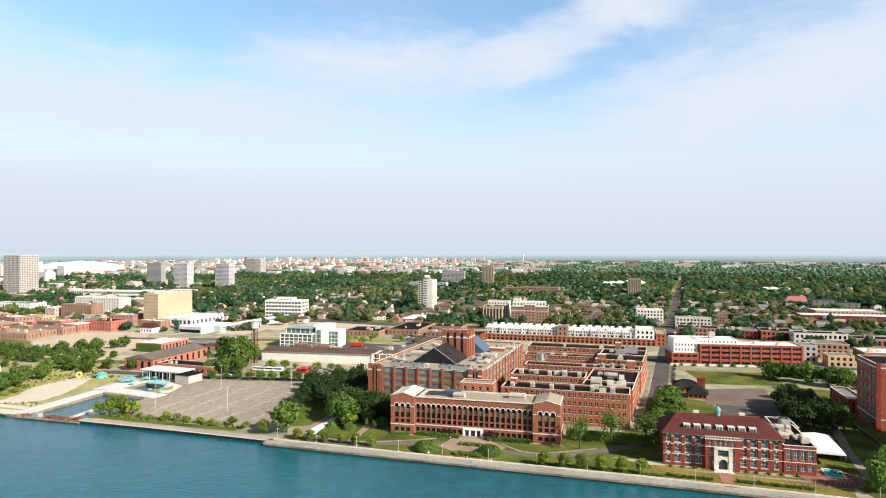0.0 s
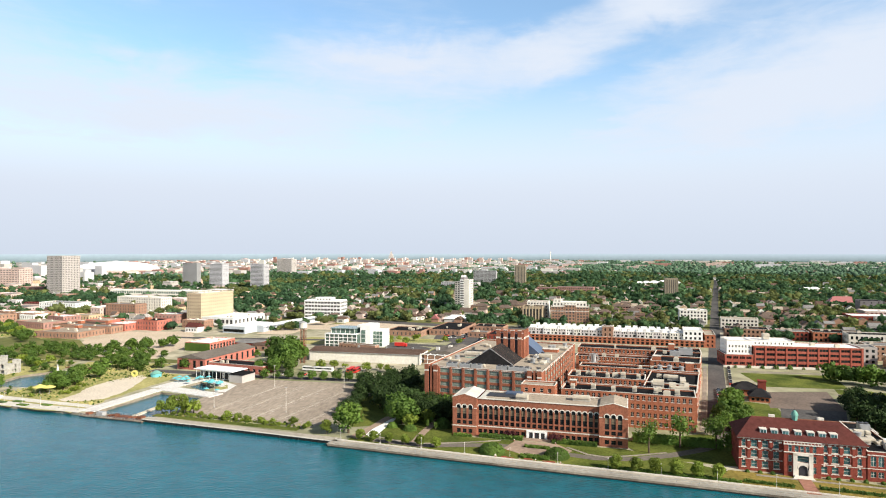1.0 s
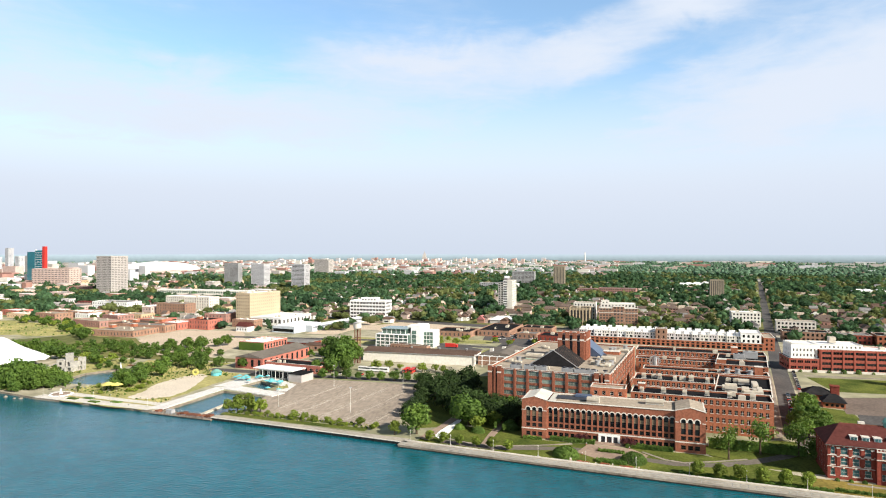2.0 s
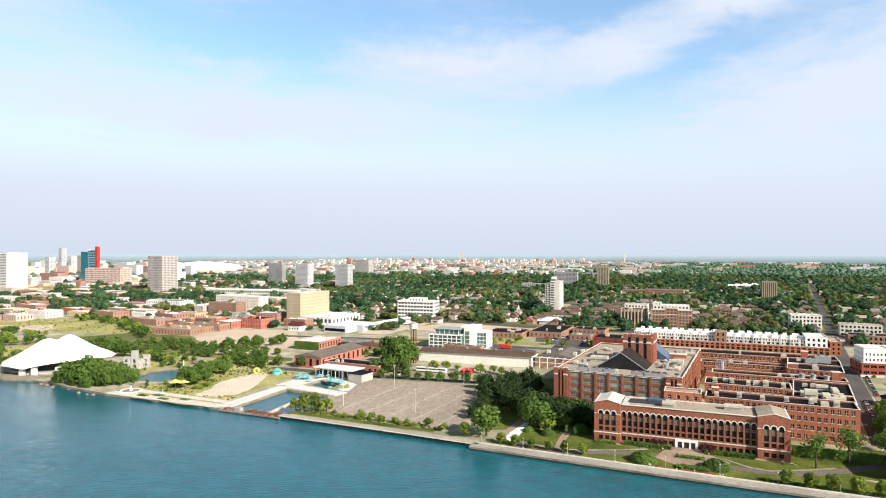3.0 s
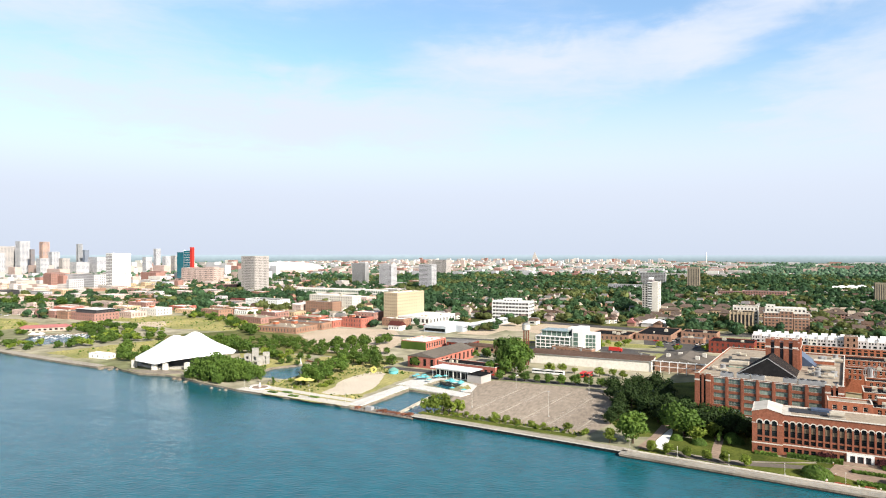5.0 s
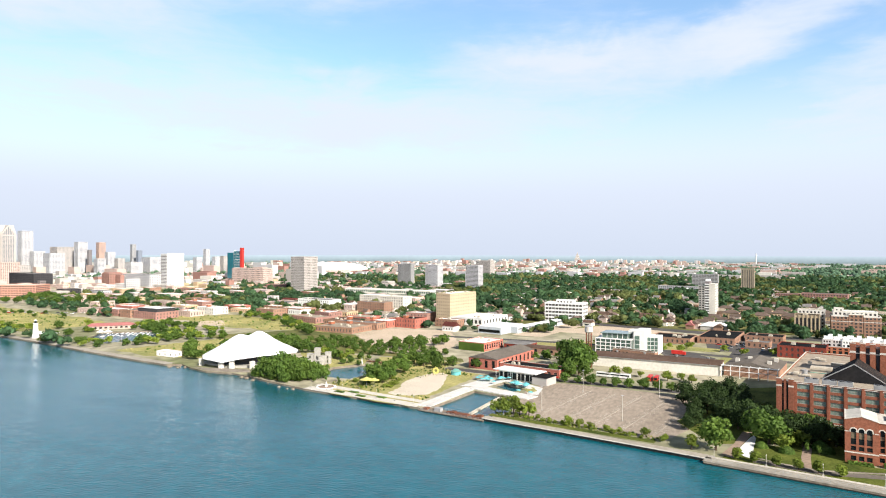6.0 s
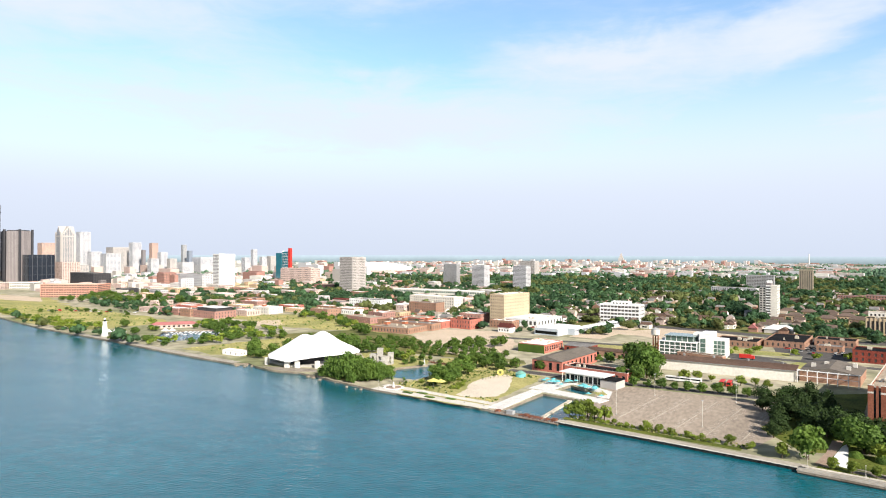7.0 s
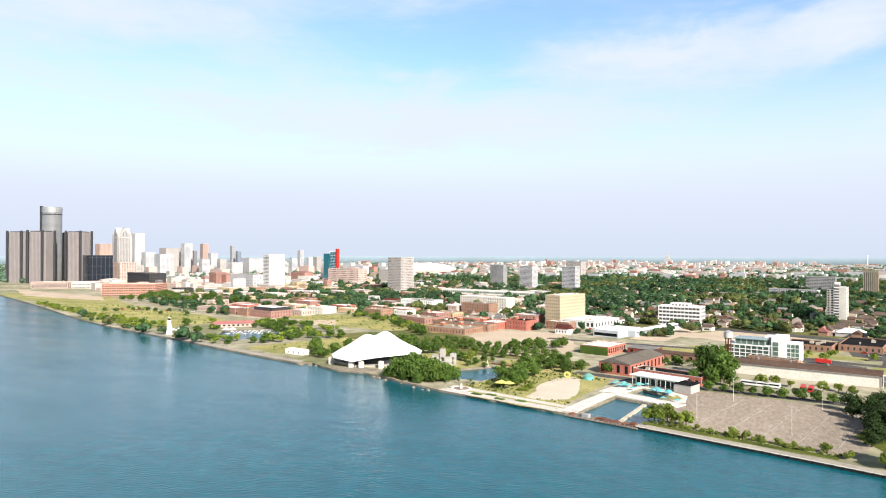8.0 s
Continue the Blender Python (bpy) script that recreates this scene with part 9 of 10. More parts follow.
hedge((-22, 262), (-12, 259.5), 2.0, 0.8, 8)
for p, h in (((26, 258), 10.5), ((40, 266), 12), ((54, 266), 12), ((62, 281), 9)):
    tree(*p, h, "airy", 0.9)
for p, h in (((71, 306), 9), ((75, 315), 9), ((80, 326), 10), ((84, 336), 9), ((77, 300), 8), ((70, 296), 8), ((60, 262), 8), ((88, 342), 8), ((73, 290), 9), ((80, 312), 9)):
    tree(*p, h, "round", 1.15)
for p in ((-135, 287.5), (-148, 289), (-158, 291.5), (-167, 293), (-124, 283.5), (-141, 288), (-153, 290), (-117, 279), (-173, 295)):
    tree(*p, rt.uniform(2.4, 4.2), rt.choice(("shrub", "light")), 1.1)
for p in ((-183, 300), (-190, 299), (-195, 300), (-187, 304), (-178, 298), (-193, 305)):
    tree(*p, rt.uniform(5.5, 7.5), "light", 0.9)
tree(-106, 272, 5.5, "light", 0.8)
for i in range(9):
    tree(-176 + i * 7.6, 387 - i * 0.5, rt.uniform(4.5, 6.2), "round", 1.0)
for p, h in (((-186, 404), 7), ((-180, 420), 18), ((-172, 415), 16), ((-166, 404), 9), ((-178, 436), 17), ((-176, 402), 10), ((-170, 428), 14)):
    tree(*p, h, "oak", 0.85)
for p, h in (((-150, 418), 6), ((-142, 424), 5), ((-118, 414), 6), ((-110, 418), 5), ((-134, 420), 4), ((-104, 412), 5)):
    tree(*p, h, "light", 1.1)
for p, h in (((-352, 334), 14), ((-345, 340), 15), ((-337, 334), 14.5), ((-329, 334), 14), ((-341, 347), 12), ((-326, 344), 10), ((-357, 341), 11), ((-350, 349), 11), ((-333, 342), 13), ((-361, 334), 7), ((-322, 338), 8), ((-320, 346), 8), ((-334, 325), 6), ((-346, 329), 6)):
    tree(*p, h, "willow", 0.9)
for r in range(4):
    for i in range(14):
        u = i / 13
        if rt.random() < 0.9:
            tree(-418 + 122 * u + r * 5 + rt.uniform(-1, 1), 484 - 42 * u + r * 10 - 15 + rt.uniform(-1.5, 1.5), rt.uniform(4.7, 6.0), "round", 1.1)
for p, h in (((-284, 339), 6), ((-280, 358), 8), ((-279, 379), 7), ((-290, 352), 7), ((-288, 360), 8), ((-286, 368), 9), ((-285, 372), 8), ((-284, 348), 8), ((-278, 345), 6),
             ((-277, 406), 8), ((-264, 401), 8), ((-258, 414), 7), ((-271, 414), 8), ((-290, 398), 8), ((-286, 412), 8), ((-298, 410), 7), ((-240, 412), 7), ((-280, 425), 8)):
    tree(*p, h, rt.choice(("oak", "round")), 1.05)
for i in range(26):
    tree(-300 + rt.uniform(-8, 36), 330 + rt.uniform(-6, 40), rt.uniform(1.5, 3.4), "shrub", 1.2) if i % 2 else tree(-345 + rt.uniform(-30, 50), 385 + rt.uniform(-15, 60), rt.uniform(3, 6), "round", 1.1)
for p, h in (((-458, 382), 8), ((-466, 392), 8), ((-482, 410), 8), ((-474, 402), 8), ((-450, 395), 7), ((-444, 372), 7), ((-446, 408), 9), ((-407, 424), 11), ((-420, 420), 11), ((-395, 420), 10), ((-432, 415), 10), ((-440, 430), 10), ((-385, 426), 9), ((-425, 440), 9), ((-410, 445), 10)):
    tree(*p, h, "oak", 1.1)
tree(-366, 425, 6, "light", 1.2)
for p in ((-742, 434), (-736, 452), (-728, 440), (-748, 448), (-720, 450), (-619, 402), (-612, 404), (-595, 400), (-602, 408), (-569, 400), (-546, 404), (-538, 410), (-530, 420), (-552, 430), (-543, 440), (-535, 450), (-524, 455), (-516, 458), (-508, 464), (-545, 452), (-530, 466), (-560, 390), (-575, 388), (-500, 470),
          (-706, 470), (-655, 505), (-645, 512), (-636, 518), (-620, 520), (-700, 500), (-690, 492)):
    tree(*p, rt.uniform(4.5, 7.5), rt.choice(("oak", "round", "light")), 1.2)
for i in range(130):
    u = rt.random()
    tree(-1150 + 430 * u + rt.uniform(-8, 8), 563 - 138 * u + 22 * rt.random() ** 2, rt.uniform(2.0, 4.6) * (1.3 if u > 0.7 else 0.9), rt.choice(("shrub", "light", "light", "round")), 1.35)
for i in range(14):
    tree(rt.uniform(-960, -800), rt.uniform(540, 580), rt.uniform(3, 5), rt.choice(("round", "oak")), 1.2)
for i in range(30):
    tree(rt.uniform(-1120, -860), rt.uniform(660, 770), rt.uniform(7, 11), "oak", 1.2)
for i in range(12):
    tree(166 + i * 3.2 + rt.uniform(-1, 1), 406 - i * 2.3 + rt.uniform(-3, 3), rt.uniform(9, 11.5), "round", 1.0)
for i in range(12):
    tree(196 + i * 7, 380 - i * 2 + rt.uniform(-2, 2), rt.uniform(6, 8.5), "round", 1.0)
for p, h in (((135, 293), 11), ((139, 286), 11), ((128, 291), 10), ((131, 304), 10), ((148, 338), 9), ((152, 350), 8), ((141, 338), 9), ((133, 314), 10), ((150, 326), 9), ((143, 298), 10), ((140, 310), 11), ((146, 318), 10), ((138, 325), 10), ((145, 306), 10), ((147, 330), 9)):
    tree(*p, h, "shade", 0.95)
for p in ((143, 284), (146, 290), (150, 300)):
    tree(*p, 11, "poplar")
for p, h in (((116, 217), 8), ((122, 224), 9), ((128, 232), 9), ((126, 216), 9), ((134, 226), 8)):
    tree(*p, h, "oak", 0.9)
for i in range(10):
    tree(127 + i * 8.5, 449 - i * 0.7, rt.uniform(1.5, 3.0), "bush", 0.6)
for x in (56, 60, 64, 81, 84, 88, 92, 97):
    tree(x, 241 - (x - 54) * 0.21 - 1.2, 1.3, "bush", 0.6)
for i in range(16):
    tree(-120 + rt.uniform(-60, 110), 548 + rt.uniform(-12, 10), rt.uniform(3.5, 6.5), "light", 1.1)
for p in ((-330, 475), (-322, 486), (-312, 492), (-318, 500), (-304, 500), (-326, 492), (-300, 508), (-310, 480)):
    tree(*p, rt.uniform(6, 9), "oak", 1.1)
for i in range(20):
    tree(-235 + rt.uniform(0, 60), 470 + rt.uniform(-12, 12), rt.uniform(3, 6), "round", 1.1)


# thicket round the pond and behind the tent
for x, y, h, kd in ((-340, 408, 7, "light"),
                   (-350, 414, 8, "round"), (-358, 422, 7, "oak"), (-344, 424, 7, "light"), (-330, 416, 6, "round"), (-395, 430, 9, "oak"), (-412, 434, 9, "oak"), (-428, 428, 9, "round"), (-442, 418, 8, "oak"), (-450, 398, 6, "light"),
                   (-448, 384, 6, "round"), (-455, 376, 5, "oak"), (-380, 432, 8, "oak"), (-368, 436, 8, "round")):
    tree(x, y, h * 0.78, kd, 1.1)
for x, y in ((-312, 336), (-306, 340), (-300, 331), (-317, 332)):
    tree(x, y, 3.2, "poplar", 1.0)
# belts of trees round the meadow and behind the tent
for i in range(70):
    u, v = rt.random(), rt.random()
    x, y = (-662 + 132 * u, 548 - 42 * u) if v < 0.35 else (-640 + 100 * u, 520 - 62 * u)
    tree(x + rt.uniform(-6, 6), y + rt.uniform(-9, 9), rt.uniform(4, 7), rt.choice(("oak", "round", "round", "light")), 1.2)
for i in range(42):
    u = rt.random()
    x, y = (-626 + 90 * u, 647 - 22 * u) if i < 16 else (-540 + 92 * u, 622 - 92 * u)
    if not taken(x, y, 3):
        tree(x + rt.uniform(-9, 9), y + rt.uniform(-12, 12), rt.uniform(4, 7.5), rt.choice(("oak", "round", "light")), 1.1)
for i in range(28):
    u = rt.random()
    tree(-1230 + 190 * u + rt.uniform(-14, 14), 800 - 60 * u + rt.uniform(-14, 14), rt.uniform(7, 11), "oak", 1.2)


# trees round the marina
for i in range(34):
    a = rt.uniform(0, 6.28)
    x, y = -598 + 62 * math.cos(a) + rt.uniform(-8, 8), 452 + 52 * math.sin(a) + rt.uniform(-6, 6)
    if inside(x, y, LAND) and not inside(x, y, MARINA) and not taken(x, y, 3) and y > 420 - (x + 690) * 0.3 + 12:
        tree(x, y, rt.uniform(4, 7), rt.choice(("oak", "round", "light")), 1.2)


def tufts(name, polys, n, size, material, label, seed, gap=1.0):
    """Rough grass, herbs and low scrub scattered over some areas, one mesh."""
    g = np.random.default_rng(seed)
    V = []
    for poly in polys:
        xs, ys = [p[0] for p in poly], [p[1] for p in poly]
        area = (max(xs) - min(xs)) * (max(ys) - min(ys))
        P = np.stack([g.uniform(min(xs), max(xs), int(area * n)), g.uniform(min(ys), max(ys), int(area * n))], 1)
        for x, y in P:
            if not inside(x, y, poly) or taken(x, y, gap):
                continue
            k = size * g.uniform(0.5, 1.4)
            for a in g.uniform(0, 3.14, 3):
                c, q, h = math.cos(a) * k, math.sin(a) * k, k * g.uniform(0.7, 1.3)
                V += [(x - c, y - q, 0.0), (x + c, y + q, 0.0), (x + c * 0.6, y + q * 0.6, h), (x - c * 0.7, y - q * 0.7, h * 0.8)]
    V = np.array(V)
    solo(name, stuff_mesh(name, V, np.arange(len(V)).reshape(-1, 4), material), at(0, 0, 0, 0.02), label, "scrub", kind="stuff")


PARK = [(-311, 333), (-268, 322), (-270, 345), (-268, 362), (-252, 384), (-234, 384), (-234, 392), (-262, 405), (-296, 385), (-300, 350)]
BANKS = [[(-258, 318), (-238, 312), (-238, 321), (-256, 322)], [(-370, 342), (-338, 352), (-336, 378), (-346, 402), (-372, 400)], [(-296, 388), (-262, 408), (-258, 428), (-316, 428)],
         [(-196, 297), (-120, 279), (-112, 283), (-118, 286), (-190, 303)]]
MEADOWS = [[(-535, 386), (-490, 374), (-444, 384), (-434, 436), (-500, 474)], [(-700, 600), (-640, 650), (-425, 596), (-414, 548), (-544, 544)], [(-1003, 618), (-768, 556), (-705, 516), (-722, 444), (-842, 460), (-1000, 520), (-1140, 575)]]
tufts("dry_grass_tufts", [PARK] + BANKS, 0.22, 0.42, "grass_dry", "rough golden grass in tufts", 3)
tufts("green_herbs", [PARK] + BANKS, 0.10, 0.6, "leaf", "loose green herbs among dry grass", 4)
tufts("meadow_scrub", MEADOWS, 0.007, 0.9, "leaf", "scattered green scrub on dry meadows", 5)
tufts("meadow_grass", MEADOWS, 0.03, 0.6, "grass_dry", "rough dry grass on open meadows", 6)


def far_trees():
    by = {}
    for x, y, s, spread, cr in FAR_TREES:
        by.setdefault(cr.materials[0].name, []).append((x, y, s, spread, cr))
    for k, rows in by.items():
        V = []
        for x, y, s, spread, cr in rows:
            co = np.empty(len(cr.vertices) * 3, np.float32)
            cr.vertices.foreach_get("co", co)
            co = co.reshape(-1, 4, 3)[::3]
            mid = co.mean(axis=1, keepdims=True)
            co = ((co - mid) * 1.6 + mid).reshape(-1, 3)
            q = co * (s * spread, s * spread, s)
            a = rt.uniform(0, 6.28)
            c, g = math.cos(a), math.sin(a)
            V.append(np.stack([q[:, 0] * c - q[:, 1] * g + x, q[:, 0] * g + q[:, 1] * c + y, q[:, 2]], 1))
        V = np.concatenate(V)
        key = [m for m in M if M[m].name == k][0]
        solo("park_trees", stuff_mesh("park_trees", V, np.arange(len(V)).reshape(-1, 4), key), at(0, 0), "loose groups of green trees in far parkland", "trees", kind="stuff")


far_trees()

# ---- woods and far houses ----
rng = np.random.default_rng(5)


def ico(sub):
    bm = bmesh.new()
    bmesh.ops.create_icosphere(bm, subdivisions=sub, radius=1)
    v = np.array([q.co[:] for q in bm.verts])
    f = np.array([[w.index for w in q.verts] for q in bm.faces])
    bm.free()
    return v, f


def crown_far(v, f, cards, rough=0.28):
    """One rough crown of unit size standing on z = 0."""
    k = 1 + rough * rng.standard_normal(len(v))
    vv = v * np.clip(k, 0.55, 1.5)[:, None]
    vv[:, 2] = vv[:, 2] * 0.85 + 0.95
    ff = f
    if cards:
        d = rng.standard_normal((cards, 3))
        d /= np.linalg.norm(d, axis=1)[:, None]
        d[:, 2] = np.abs(d[:, 2]) * 1.0 - 0.25
        c = d * rng.uniform(0.8, 1.2, (cards, 1)) + (0, 0, 0.95)
        a, b = rng.standard_normal((2, cards, 3)) * 0.19
        q = np.concatenate([c - a - b, c + a - b, c + a + b, c - a + b])
        i = np.arange(cards) + len(vv)
        ff = np.concatenate([f, np.stack([i, i + cards, i + 2 * cards], 1), np.stack([i, i + 2 * cards, i + 3 * cards], 1)])
        vv = np.concatenate([vv, q])
    return vv, ff


def mixed_woods(name, points, radii, kinds, label):
    """Woods in three leaf colours, drawn in loose drifts."""
    points = np.array(points)
    drift = np.sin(points[:, 0] * 0.021) + np.sin(points[:, 1] * 0.017 + 1.3) + rng.normal(0, 0.9, len(points))
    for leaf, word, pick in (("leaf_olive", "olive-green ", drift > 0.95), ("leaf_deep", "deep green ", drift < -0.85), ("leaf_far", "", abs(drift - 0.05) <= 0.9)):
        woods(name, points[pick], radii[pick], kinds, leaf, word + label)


def woods(name, points, radii, kinds, material, label):
    V, F, n = [], [], 0
    for (x, y), r, k in zip(points, radii, rng.integers(0, len(kinds), len(points))):
        v, f = kinds[k]
        a = rng.uniform(0, 6.28)
        c, s = math.cos(a), math.sin(a)
        w = np.stack([v[:, 0] * c - v[:, 1] * s, v[:, 0] * s + v[:, 1] * c, v[:, 2] * rng.uniform(0.75, 1.1)], 1) * r
        V.append(w + (x, y, 0))
        F.append(f + n)
        n += len(v)
    solo(name, stuff_mesh(name, np.concatenate(V), np.concatenate(F), material), at(0, 0), label, "trees", kind="stuff")


FREE = [[(-1480, 670), (-1150, 560), (-720, 425), (-560, 380), (-500, 480), (-660, 545), (-770, 575), (-1000, 650), (-1180, 770), (-1430, 760)]]
FREE += [[(-420, 530), (-400, 610), (-325, 610), (-280, 440), (-330, 440)], [(-240, 630), (-190, 710), (-100, 700), (-50, 670), (-10, 600), (-90, 540), (-170, 560)],
         [(-770, 570), (-700, 610), (-640, 665), (-430, 640), (-425, 540), (-470, 470), (-720, 470)], [(-480, 430), (-450, 560), (-400, 560), (-270, 440), (-255, 395), (-400, 395)]]


def polar(n, r0, r1, a0, a1, power=1.0):
    r = r0 + (r1 - r0) * rng.random(n) ** power
    a = np.radians(rng.uniform(a0, a1, n))
    return np.stack([-75 + r * np.cos(a), r * np.sin(a)], 1)


def clear(p):
    return inside(p[0], p[1], LAND) and not any(inside(p[0], p[1], f) for f in FREE)


def off_roads(p):
    s = (p[0] - 116) - (p[1] - 455) * 0.328
    return abs(s) > 9


def clump(parts, cards):
    """A crown of several rough lobes."""
    V, F, n = [], [], 0
    for k in range(parts):
        v, f = crown_far(v0, f0, cards // parts)
        a = rng.uniform(0, 6.28)
        s = rng.uniform(0.5, 0.75)
        V.append(v * s + (0.45 * math.cos(a + 2.1 * k), 0.45 * math.sin(a + 2.1 * k), rng.uniform(0, 0.55)))
        F.append(f + n)
        n += len(v)
    return np.concatenate(V), np.concatenate(F)


v0, f0 = ico(1)
near_kinds = [clump(3, 84) for _ in range(8)]
far_kinds = [crown_far(v0, f0, 26, 0.22) for _ in range(14)]
haze_kinds = [crown_far(v0, f0, 4) for _ in range(8)]


def near_ok(p):
    return clear(p) and off_roads(p) and not taken(p[0], p[1], 3) and abs((p[1] - 640) + (p[0] - 0) * 0.05) > 14




# houses of the far streets: gabled boxes in rows
def houses(name, pts, label, near):
    V, F, MI, n = [], [], [], 0
    mats = ["offwhite", "brick_brown", "beige", "brick_pink", "roof_grey", "roof_brown", "roof_house", "roof_tan", "brick_tan"]
    for x, y in pts:
        w, d, h = rng.uniform(8, 13), rng.uniform(7, 10), rng.uniform(3.2, 6.0)
        r = h + rng.uniform(2, 3.6)
        a = math.radians(-15 + rng.choice((0, 90)))
        c, q = math.cos(a), math.sin(a)
        P = [(-w / 2, -d / 2, 0), (w / 2, -d / 2, 0), (w / 2, d / 2, 0), (-w / 2, d / 2, 0), (-w / 2, -d / 2, h), (w / 2, -d / 2, h), (w / 2, d / 2, h), (-w / 2, d / 2, h),
             (-w / 2, -d / 2 - 0.4, h - 0.2), (w / 2, -d / 2 - 0.4, h - 0.2), (w / 2, d / 2 + 0.4, h - 0.2), (-w / 2, d / 2 + 0.4, h - 0.2), (-w / 2, 0, r), (w / 2, 0, r)]
        V += [(x + u * c - v * q, y + u * q + v * c, z) for u, v, z in P]
        F += [tuple(n + i for i in f) for f in ((0, 1, 5, 4), (1, 2, 6, 5), (2, 3, 7, 6), (3, 0, 4, 7), (5, 6, 13), (7, 4, 12), (8, 9, 13, 12), (10, 11, 12, 13))]
        wm, rm = int(rng.choice((0, 1, 2, 3, 8))), int(rng.choice((4, 5, 6, 7)))
        MI += [wm] * 6 + [rm] * 2
        n += 14
    solo(name, mesh_from(name, V, F, mats, MI), at(0, 0), label, "houses", kind="stuff")


hp = [p for p in polar(520, 690, 1400, 48, 108) if near_ok(p)]
hp += [p for p in polar(330, 1300, 2600, 45, 110) if clear(p)]
hp += [p for p in polar(60, 700, 1500, 108, 125) if near_ok(p)]
hp.sort(key=lambda p: math.hypot(p[0] + 75, p[1]))


def near_houses(pts):
    """The nearest houses, each with its walls, roof and windows."""
    protos = []
    r = random.Random(14)
    walls, roofs = ("offwhite", "brick_brown", "beige", "brick_pink"), ("roof_house", "roof_brown", "roof_grey")
    for i, (x, y) in enumerate(pts):
        m = at(x, y, -15 + r.choice((0, 90)))
        if len(protos) < 6:
            w, d, h = r.uniform(9, 13), r.uniform(8, 10), r.uniform(3.4, 6)
            t = thing("house", m, "small gabled house with a shingle roof among trees", "house", "street houses")
            put("wall", Shape().box(-w / 2, -d / 2, 0, w / 2, d / 2, h).mesh("wall", walls[len(protos) % 4]), t)
            put("roof", Shape().gable(-w / 2 - 0.4, -d / 2 - 0.4, w / 2 + 0.4, d / 2 + 0.4, h, h + r.uniform(2.4, 3.6), "x").mesh("roof", roofs[len(protos) % 3]), t)
            put("window", Shape().box(-w / 4, -d / 2 - 0.1, 1.2, w / 4, -d / 2 - 0.005, 2.6).mesh("window", "glass"), t)
            protos.append(t)
        else:
            copy_thing(r.choice(protos), m)


near_houses(hp[:80])
houses("street_houses", hp[80:], "rows of small gabled houses among trees", True)
for p in hp:
    TAKEN.append((p[0], p[1], 1, 0, 6, 6))

# low city blocks west of the yards
rl = random.Random(21)
made = 0
while made < 190:
    a, r = radians(rl.uniform(110, 150)), 600 + 1150 * rl.random() ** 1.3
    x, y = -75 + r * math.cos(a), r * math.sin(a)
    w, d, h = rl.uniform(14, 44), rl.uniform(12, 30), rl.choice((4, 5, 6, 6, 7, 8, 10))
    if not clear((x, y)) or inside(x, y, [(-1010, 640), (-760, 560), (-700, 520), (-720, 440), (-1150, 570)]) or any(taken(x + dx, y + dy, 5) for dx in (0, w / 2, w) for dy in (0, d / 2, d)) or y < 560 - (x + 700) * 0.45:
        made += 0.2
        continue
    block("low_building", x, y, -15 + rl.choice((0, 0, 8)), w, d, h, "low flat-roofed brick or rendered city building", wall=rl.choice(("brick_pink", "brick_brown", "brick_pink", "faded_red", "beige", "town_wall", "brick_tan")),
          roof=rl.choice(("roof_white", "roof_grey", "roof_tan", "roof_white", "roof_white")), floors=max(1, int(h / 3.6)), cols=(int(w / 4), int(d / 4)), ww=1.3, frac=0.4, single=False, group="low city buildings")
    made += 1


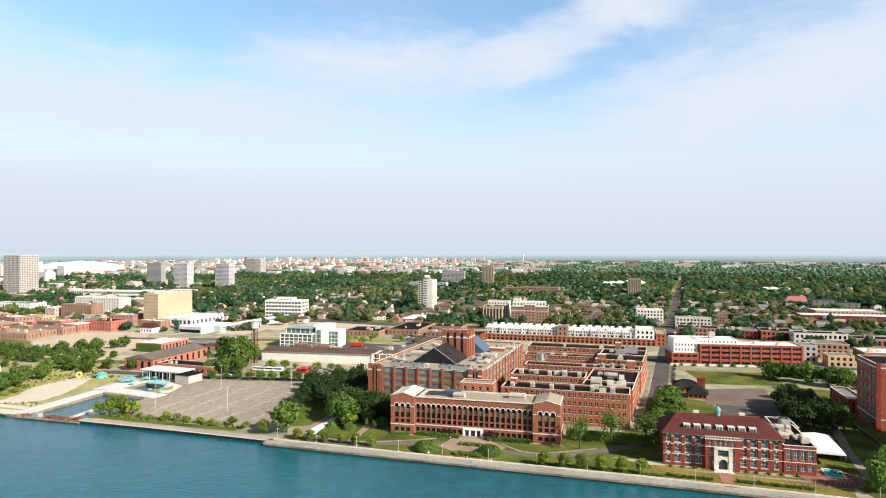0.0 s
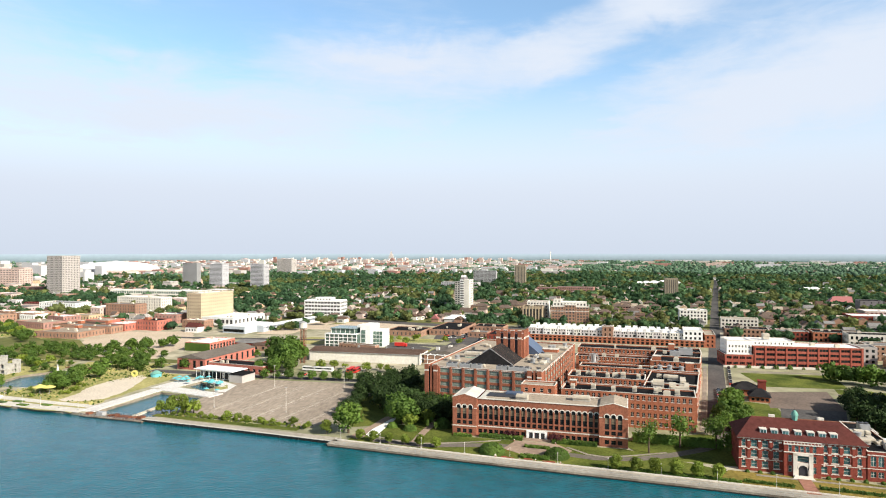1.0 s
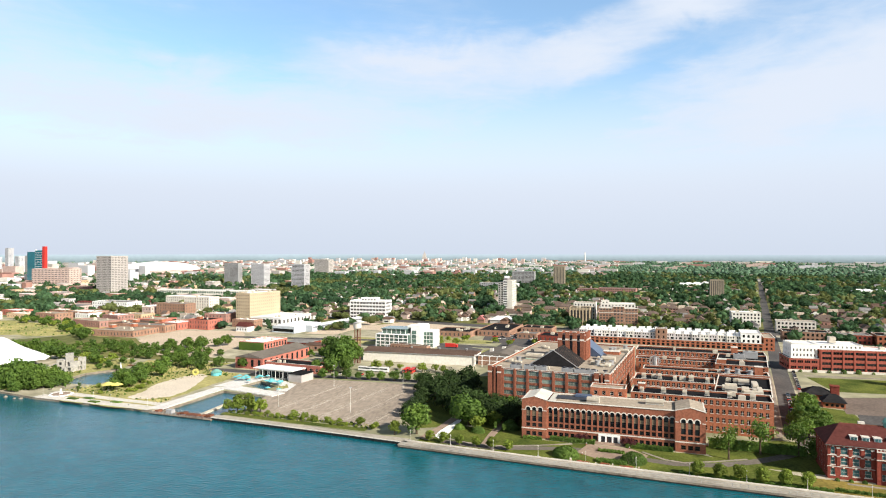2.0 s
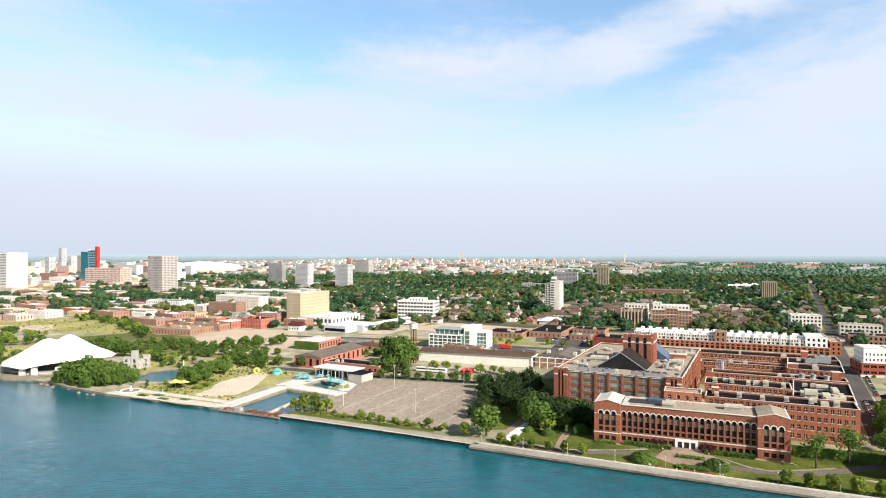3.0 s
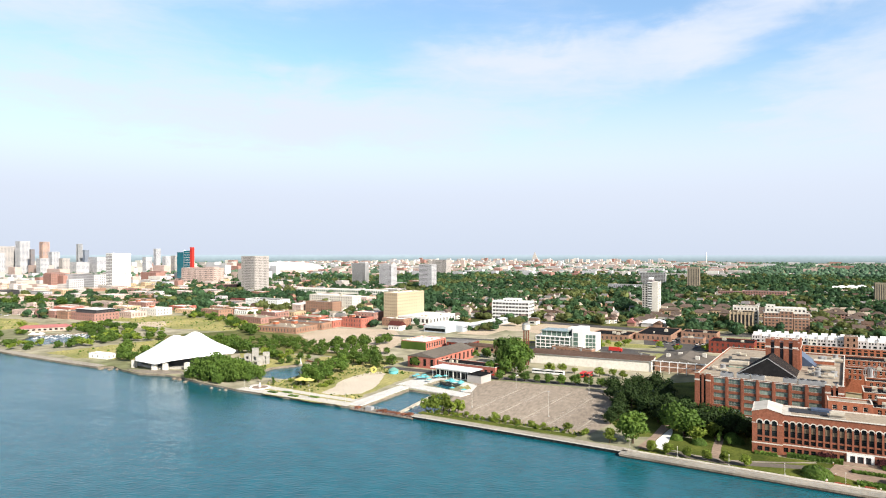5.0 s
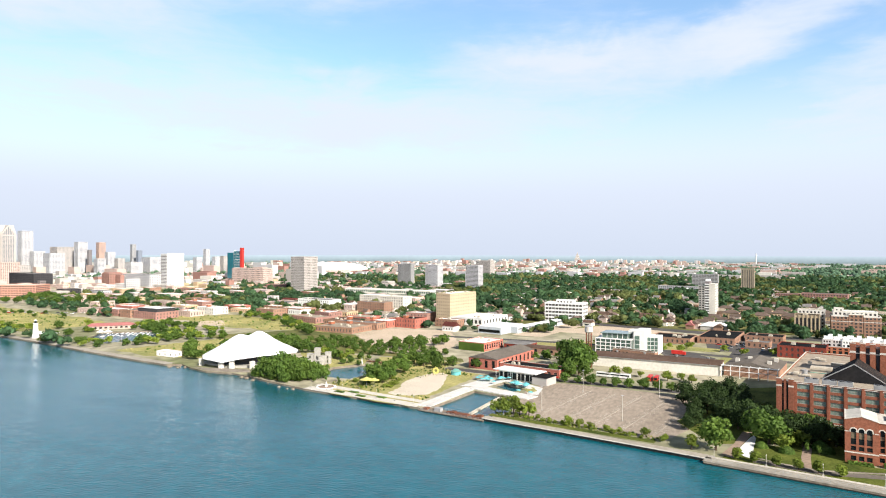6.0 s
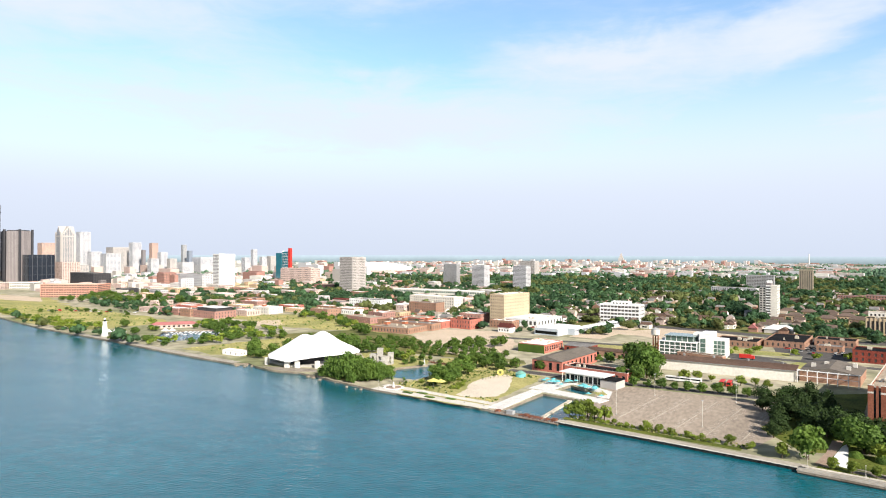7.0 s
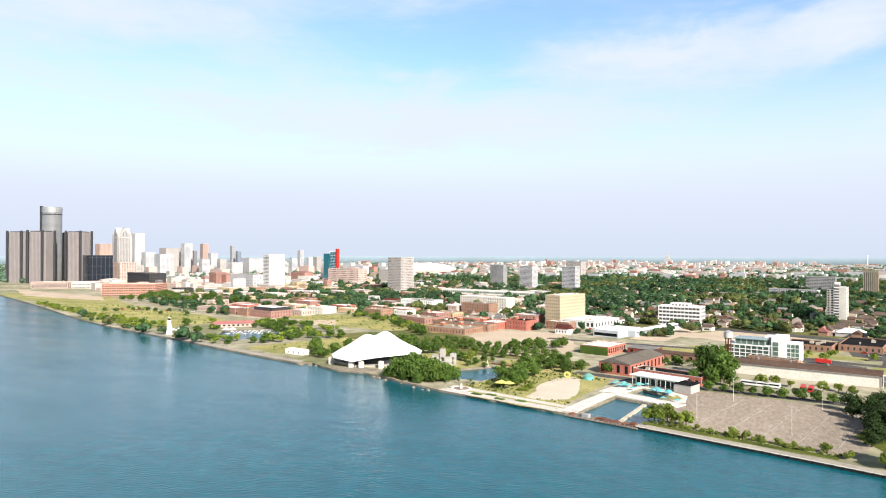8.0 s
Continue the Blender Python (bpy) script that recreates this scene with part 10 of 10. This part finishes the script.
# the distant city: plain blocks of many sizes
def far_city():
    V, F, MI, n = [], [], [], 0
    mats = ["city_stone", "brick_pink", "offwhite", "beige", "faded_red", "city_stone", "brick_pink"]

    def add(x, y, w, d, h, m):
        nonlocal n
        a = math.radians(-15)
        c, q = math.cos(a), math.sin(a)
        P = [(sx * w / 2, sy * d / 2) for sx, sy in ((-1, -1), (1, -1), (1, 1), (-1, 1))]
        V.extend([(x + u * c - v * q, y + u * q + v * c, z) for z in (0, h) for u, v in P])
        F.extend([tuple(n + i for i in f) for f in ((0, 1, 5, 4), (1, 2, 6, 5), (2, 3, 7, 6), (3, 0, 4, 7), (4, 5, 6, 7))])
        MI.extend([m] * 5)
        n += 8
    for x, y in polar(1500, 2000, 4600, 82, 122, 0.8):
        add(x, y, rng.uniform(12, 58), rng.uniform(12, 30), rng.choice((6, 8, 9, 11, 14, 18)), int(rng.integers(0, 7)))
    for x, y in polar(130, 3300, 4650, 88, 112, 0.7):
        add(x, y, rng.uniform(12, 30), rng.uniform(12, 24), rng.uniform(16, 36), int(rng.integers(0, 7)))
    for x, y in polar(150, 2600, 4700, 45, 86, 0.8):
        add(x, y, rng.uniform(20, 110), rng.uniform(15, 30), rng.choice((7, 9, 12, 18)), int(rng.integers(0, 7)))
    for x, y in polar(420, 1500, 2300, 126, 148, 1.0):
        if clear((x, y)) and not taken(x, y, 24):
            add(x, y, rng.uniform(12, 30), rng.uniform(12, 22), rng.choice((6, 8, 9, 11, 14)), int(rng.integers(0, 7)))
    for x, y in polar(200, 1700, 3800, 122, 146, 0.8):
        add(x, y, rng.uniform(20, 70), rng.uniform(15, 30), rng.choice((12, 16, 24, 34)), int(rng.integers(0, 7)))
    solo("distant_city", mesh_from("distant_city", V, F, mats, MI), at(0, 0), "pale low city blocks in the distance", "city", kind="stuff")
    # stepped landmark on the skyline
    t = thing("stepped_tower", at(-800, 4540), "pale stepped landmark tower on the skyline", "tower")
    for r, z0, z1 in ((17, 0, 42), (11, 42, 58), (6, 58, 70), (2.5, 70, 80)):
        put("tier", Shape().box(-r, -r, z0, r, r, z1).mesh("tier", "beige"), t)
    t = thing("chimney_stack", at(317, 4325), "tall pale brick chimney stack", "chimney")
    put("shaft", Shape().cyl(0, 0, 0, 74, 4.2, 2.6, 14).mesh("shaft", "offwhite"), t)
    put("rim", Shape().cyl(0, 0, 74, 75.5, 2.9, 2.9, 14).mesh("rim", "concrete"), t)


far_city()
tp = [p for p in polar(3300, 640, 1150, 45, 108) if near_ok(p)]
tp += [p for p in polar(2300, 640, 1400, 106, 150, 0.9) if near_ok(p)]
mixed_woods("mid_woods", tp, 2.4 + 4.4 * rng.random(len(tp)) ** 1.6, near_kinds, "street trees among houses")
tp = [p for p in polar(9000, 1100, 2300, 40, 112) if near_ok(p)] + [p for p in polar(1500, 950, 2300, 106, 132) if near_ok(p)]
mixed_woods("far_woods", tp, 2.8 + 4.4 * rng.random(len(tp)) ** 1.4, far_kinds, "belt of trees beyond the houses")
tp = [p for p in polar(7500, 2200, 4750, 40, 92) if clear(p)] + [p for p in polar(3600, 2000, 4700, 92, 160) if clear(p)]
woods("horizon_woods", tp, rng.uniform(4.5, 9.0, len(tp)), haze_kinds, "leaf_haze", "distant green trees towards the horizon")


# vents and housings on the flat roofs of the nearer buildings
rr = random.Random(52)
vents = [Shape().box(-a, -b, 0, a, b, c).box(-a * 0.7, -b * 0.7, c, a * 0.7, b * 0.7, c + 0.3).mesh("roof_vent", m)
         for a, b, c, m in ((0.9, 0.7, 1.1, "cream"), (1.2, 0.9, 1.4, "cream"), (0.6, 0.6, 1.6, "cream"), (1.5, 1.2, 1.7, "cream"))]
near_roofs = sorted((r for r in ROOFS if math.hypot(r[0] + 75, r[1]) < 1000), key=lambda r: math.hypot(r[0] + 75, r[1]))
for x, y, ang, wd, dp, top in near_roofs[:75]:
    for k in range(2 if wd * dp < 900 else 4):
        px, py = on((x, y, ang), rr.uniform(0.15, 0.85) * wd, rr.uniform(0.2, 0.8) * dp)
        solo("roof_vent", rr.choice(vents), at(px, py, ang, top), "small metal vent on a flat roof", "roof vent", "roof vents")
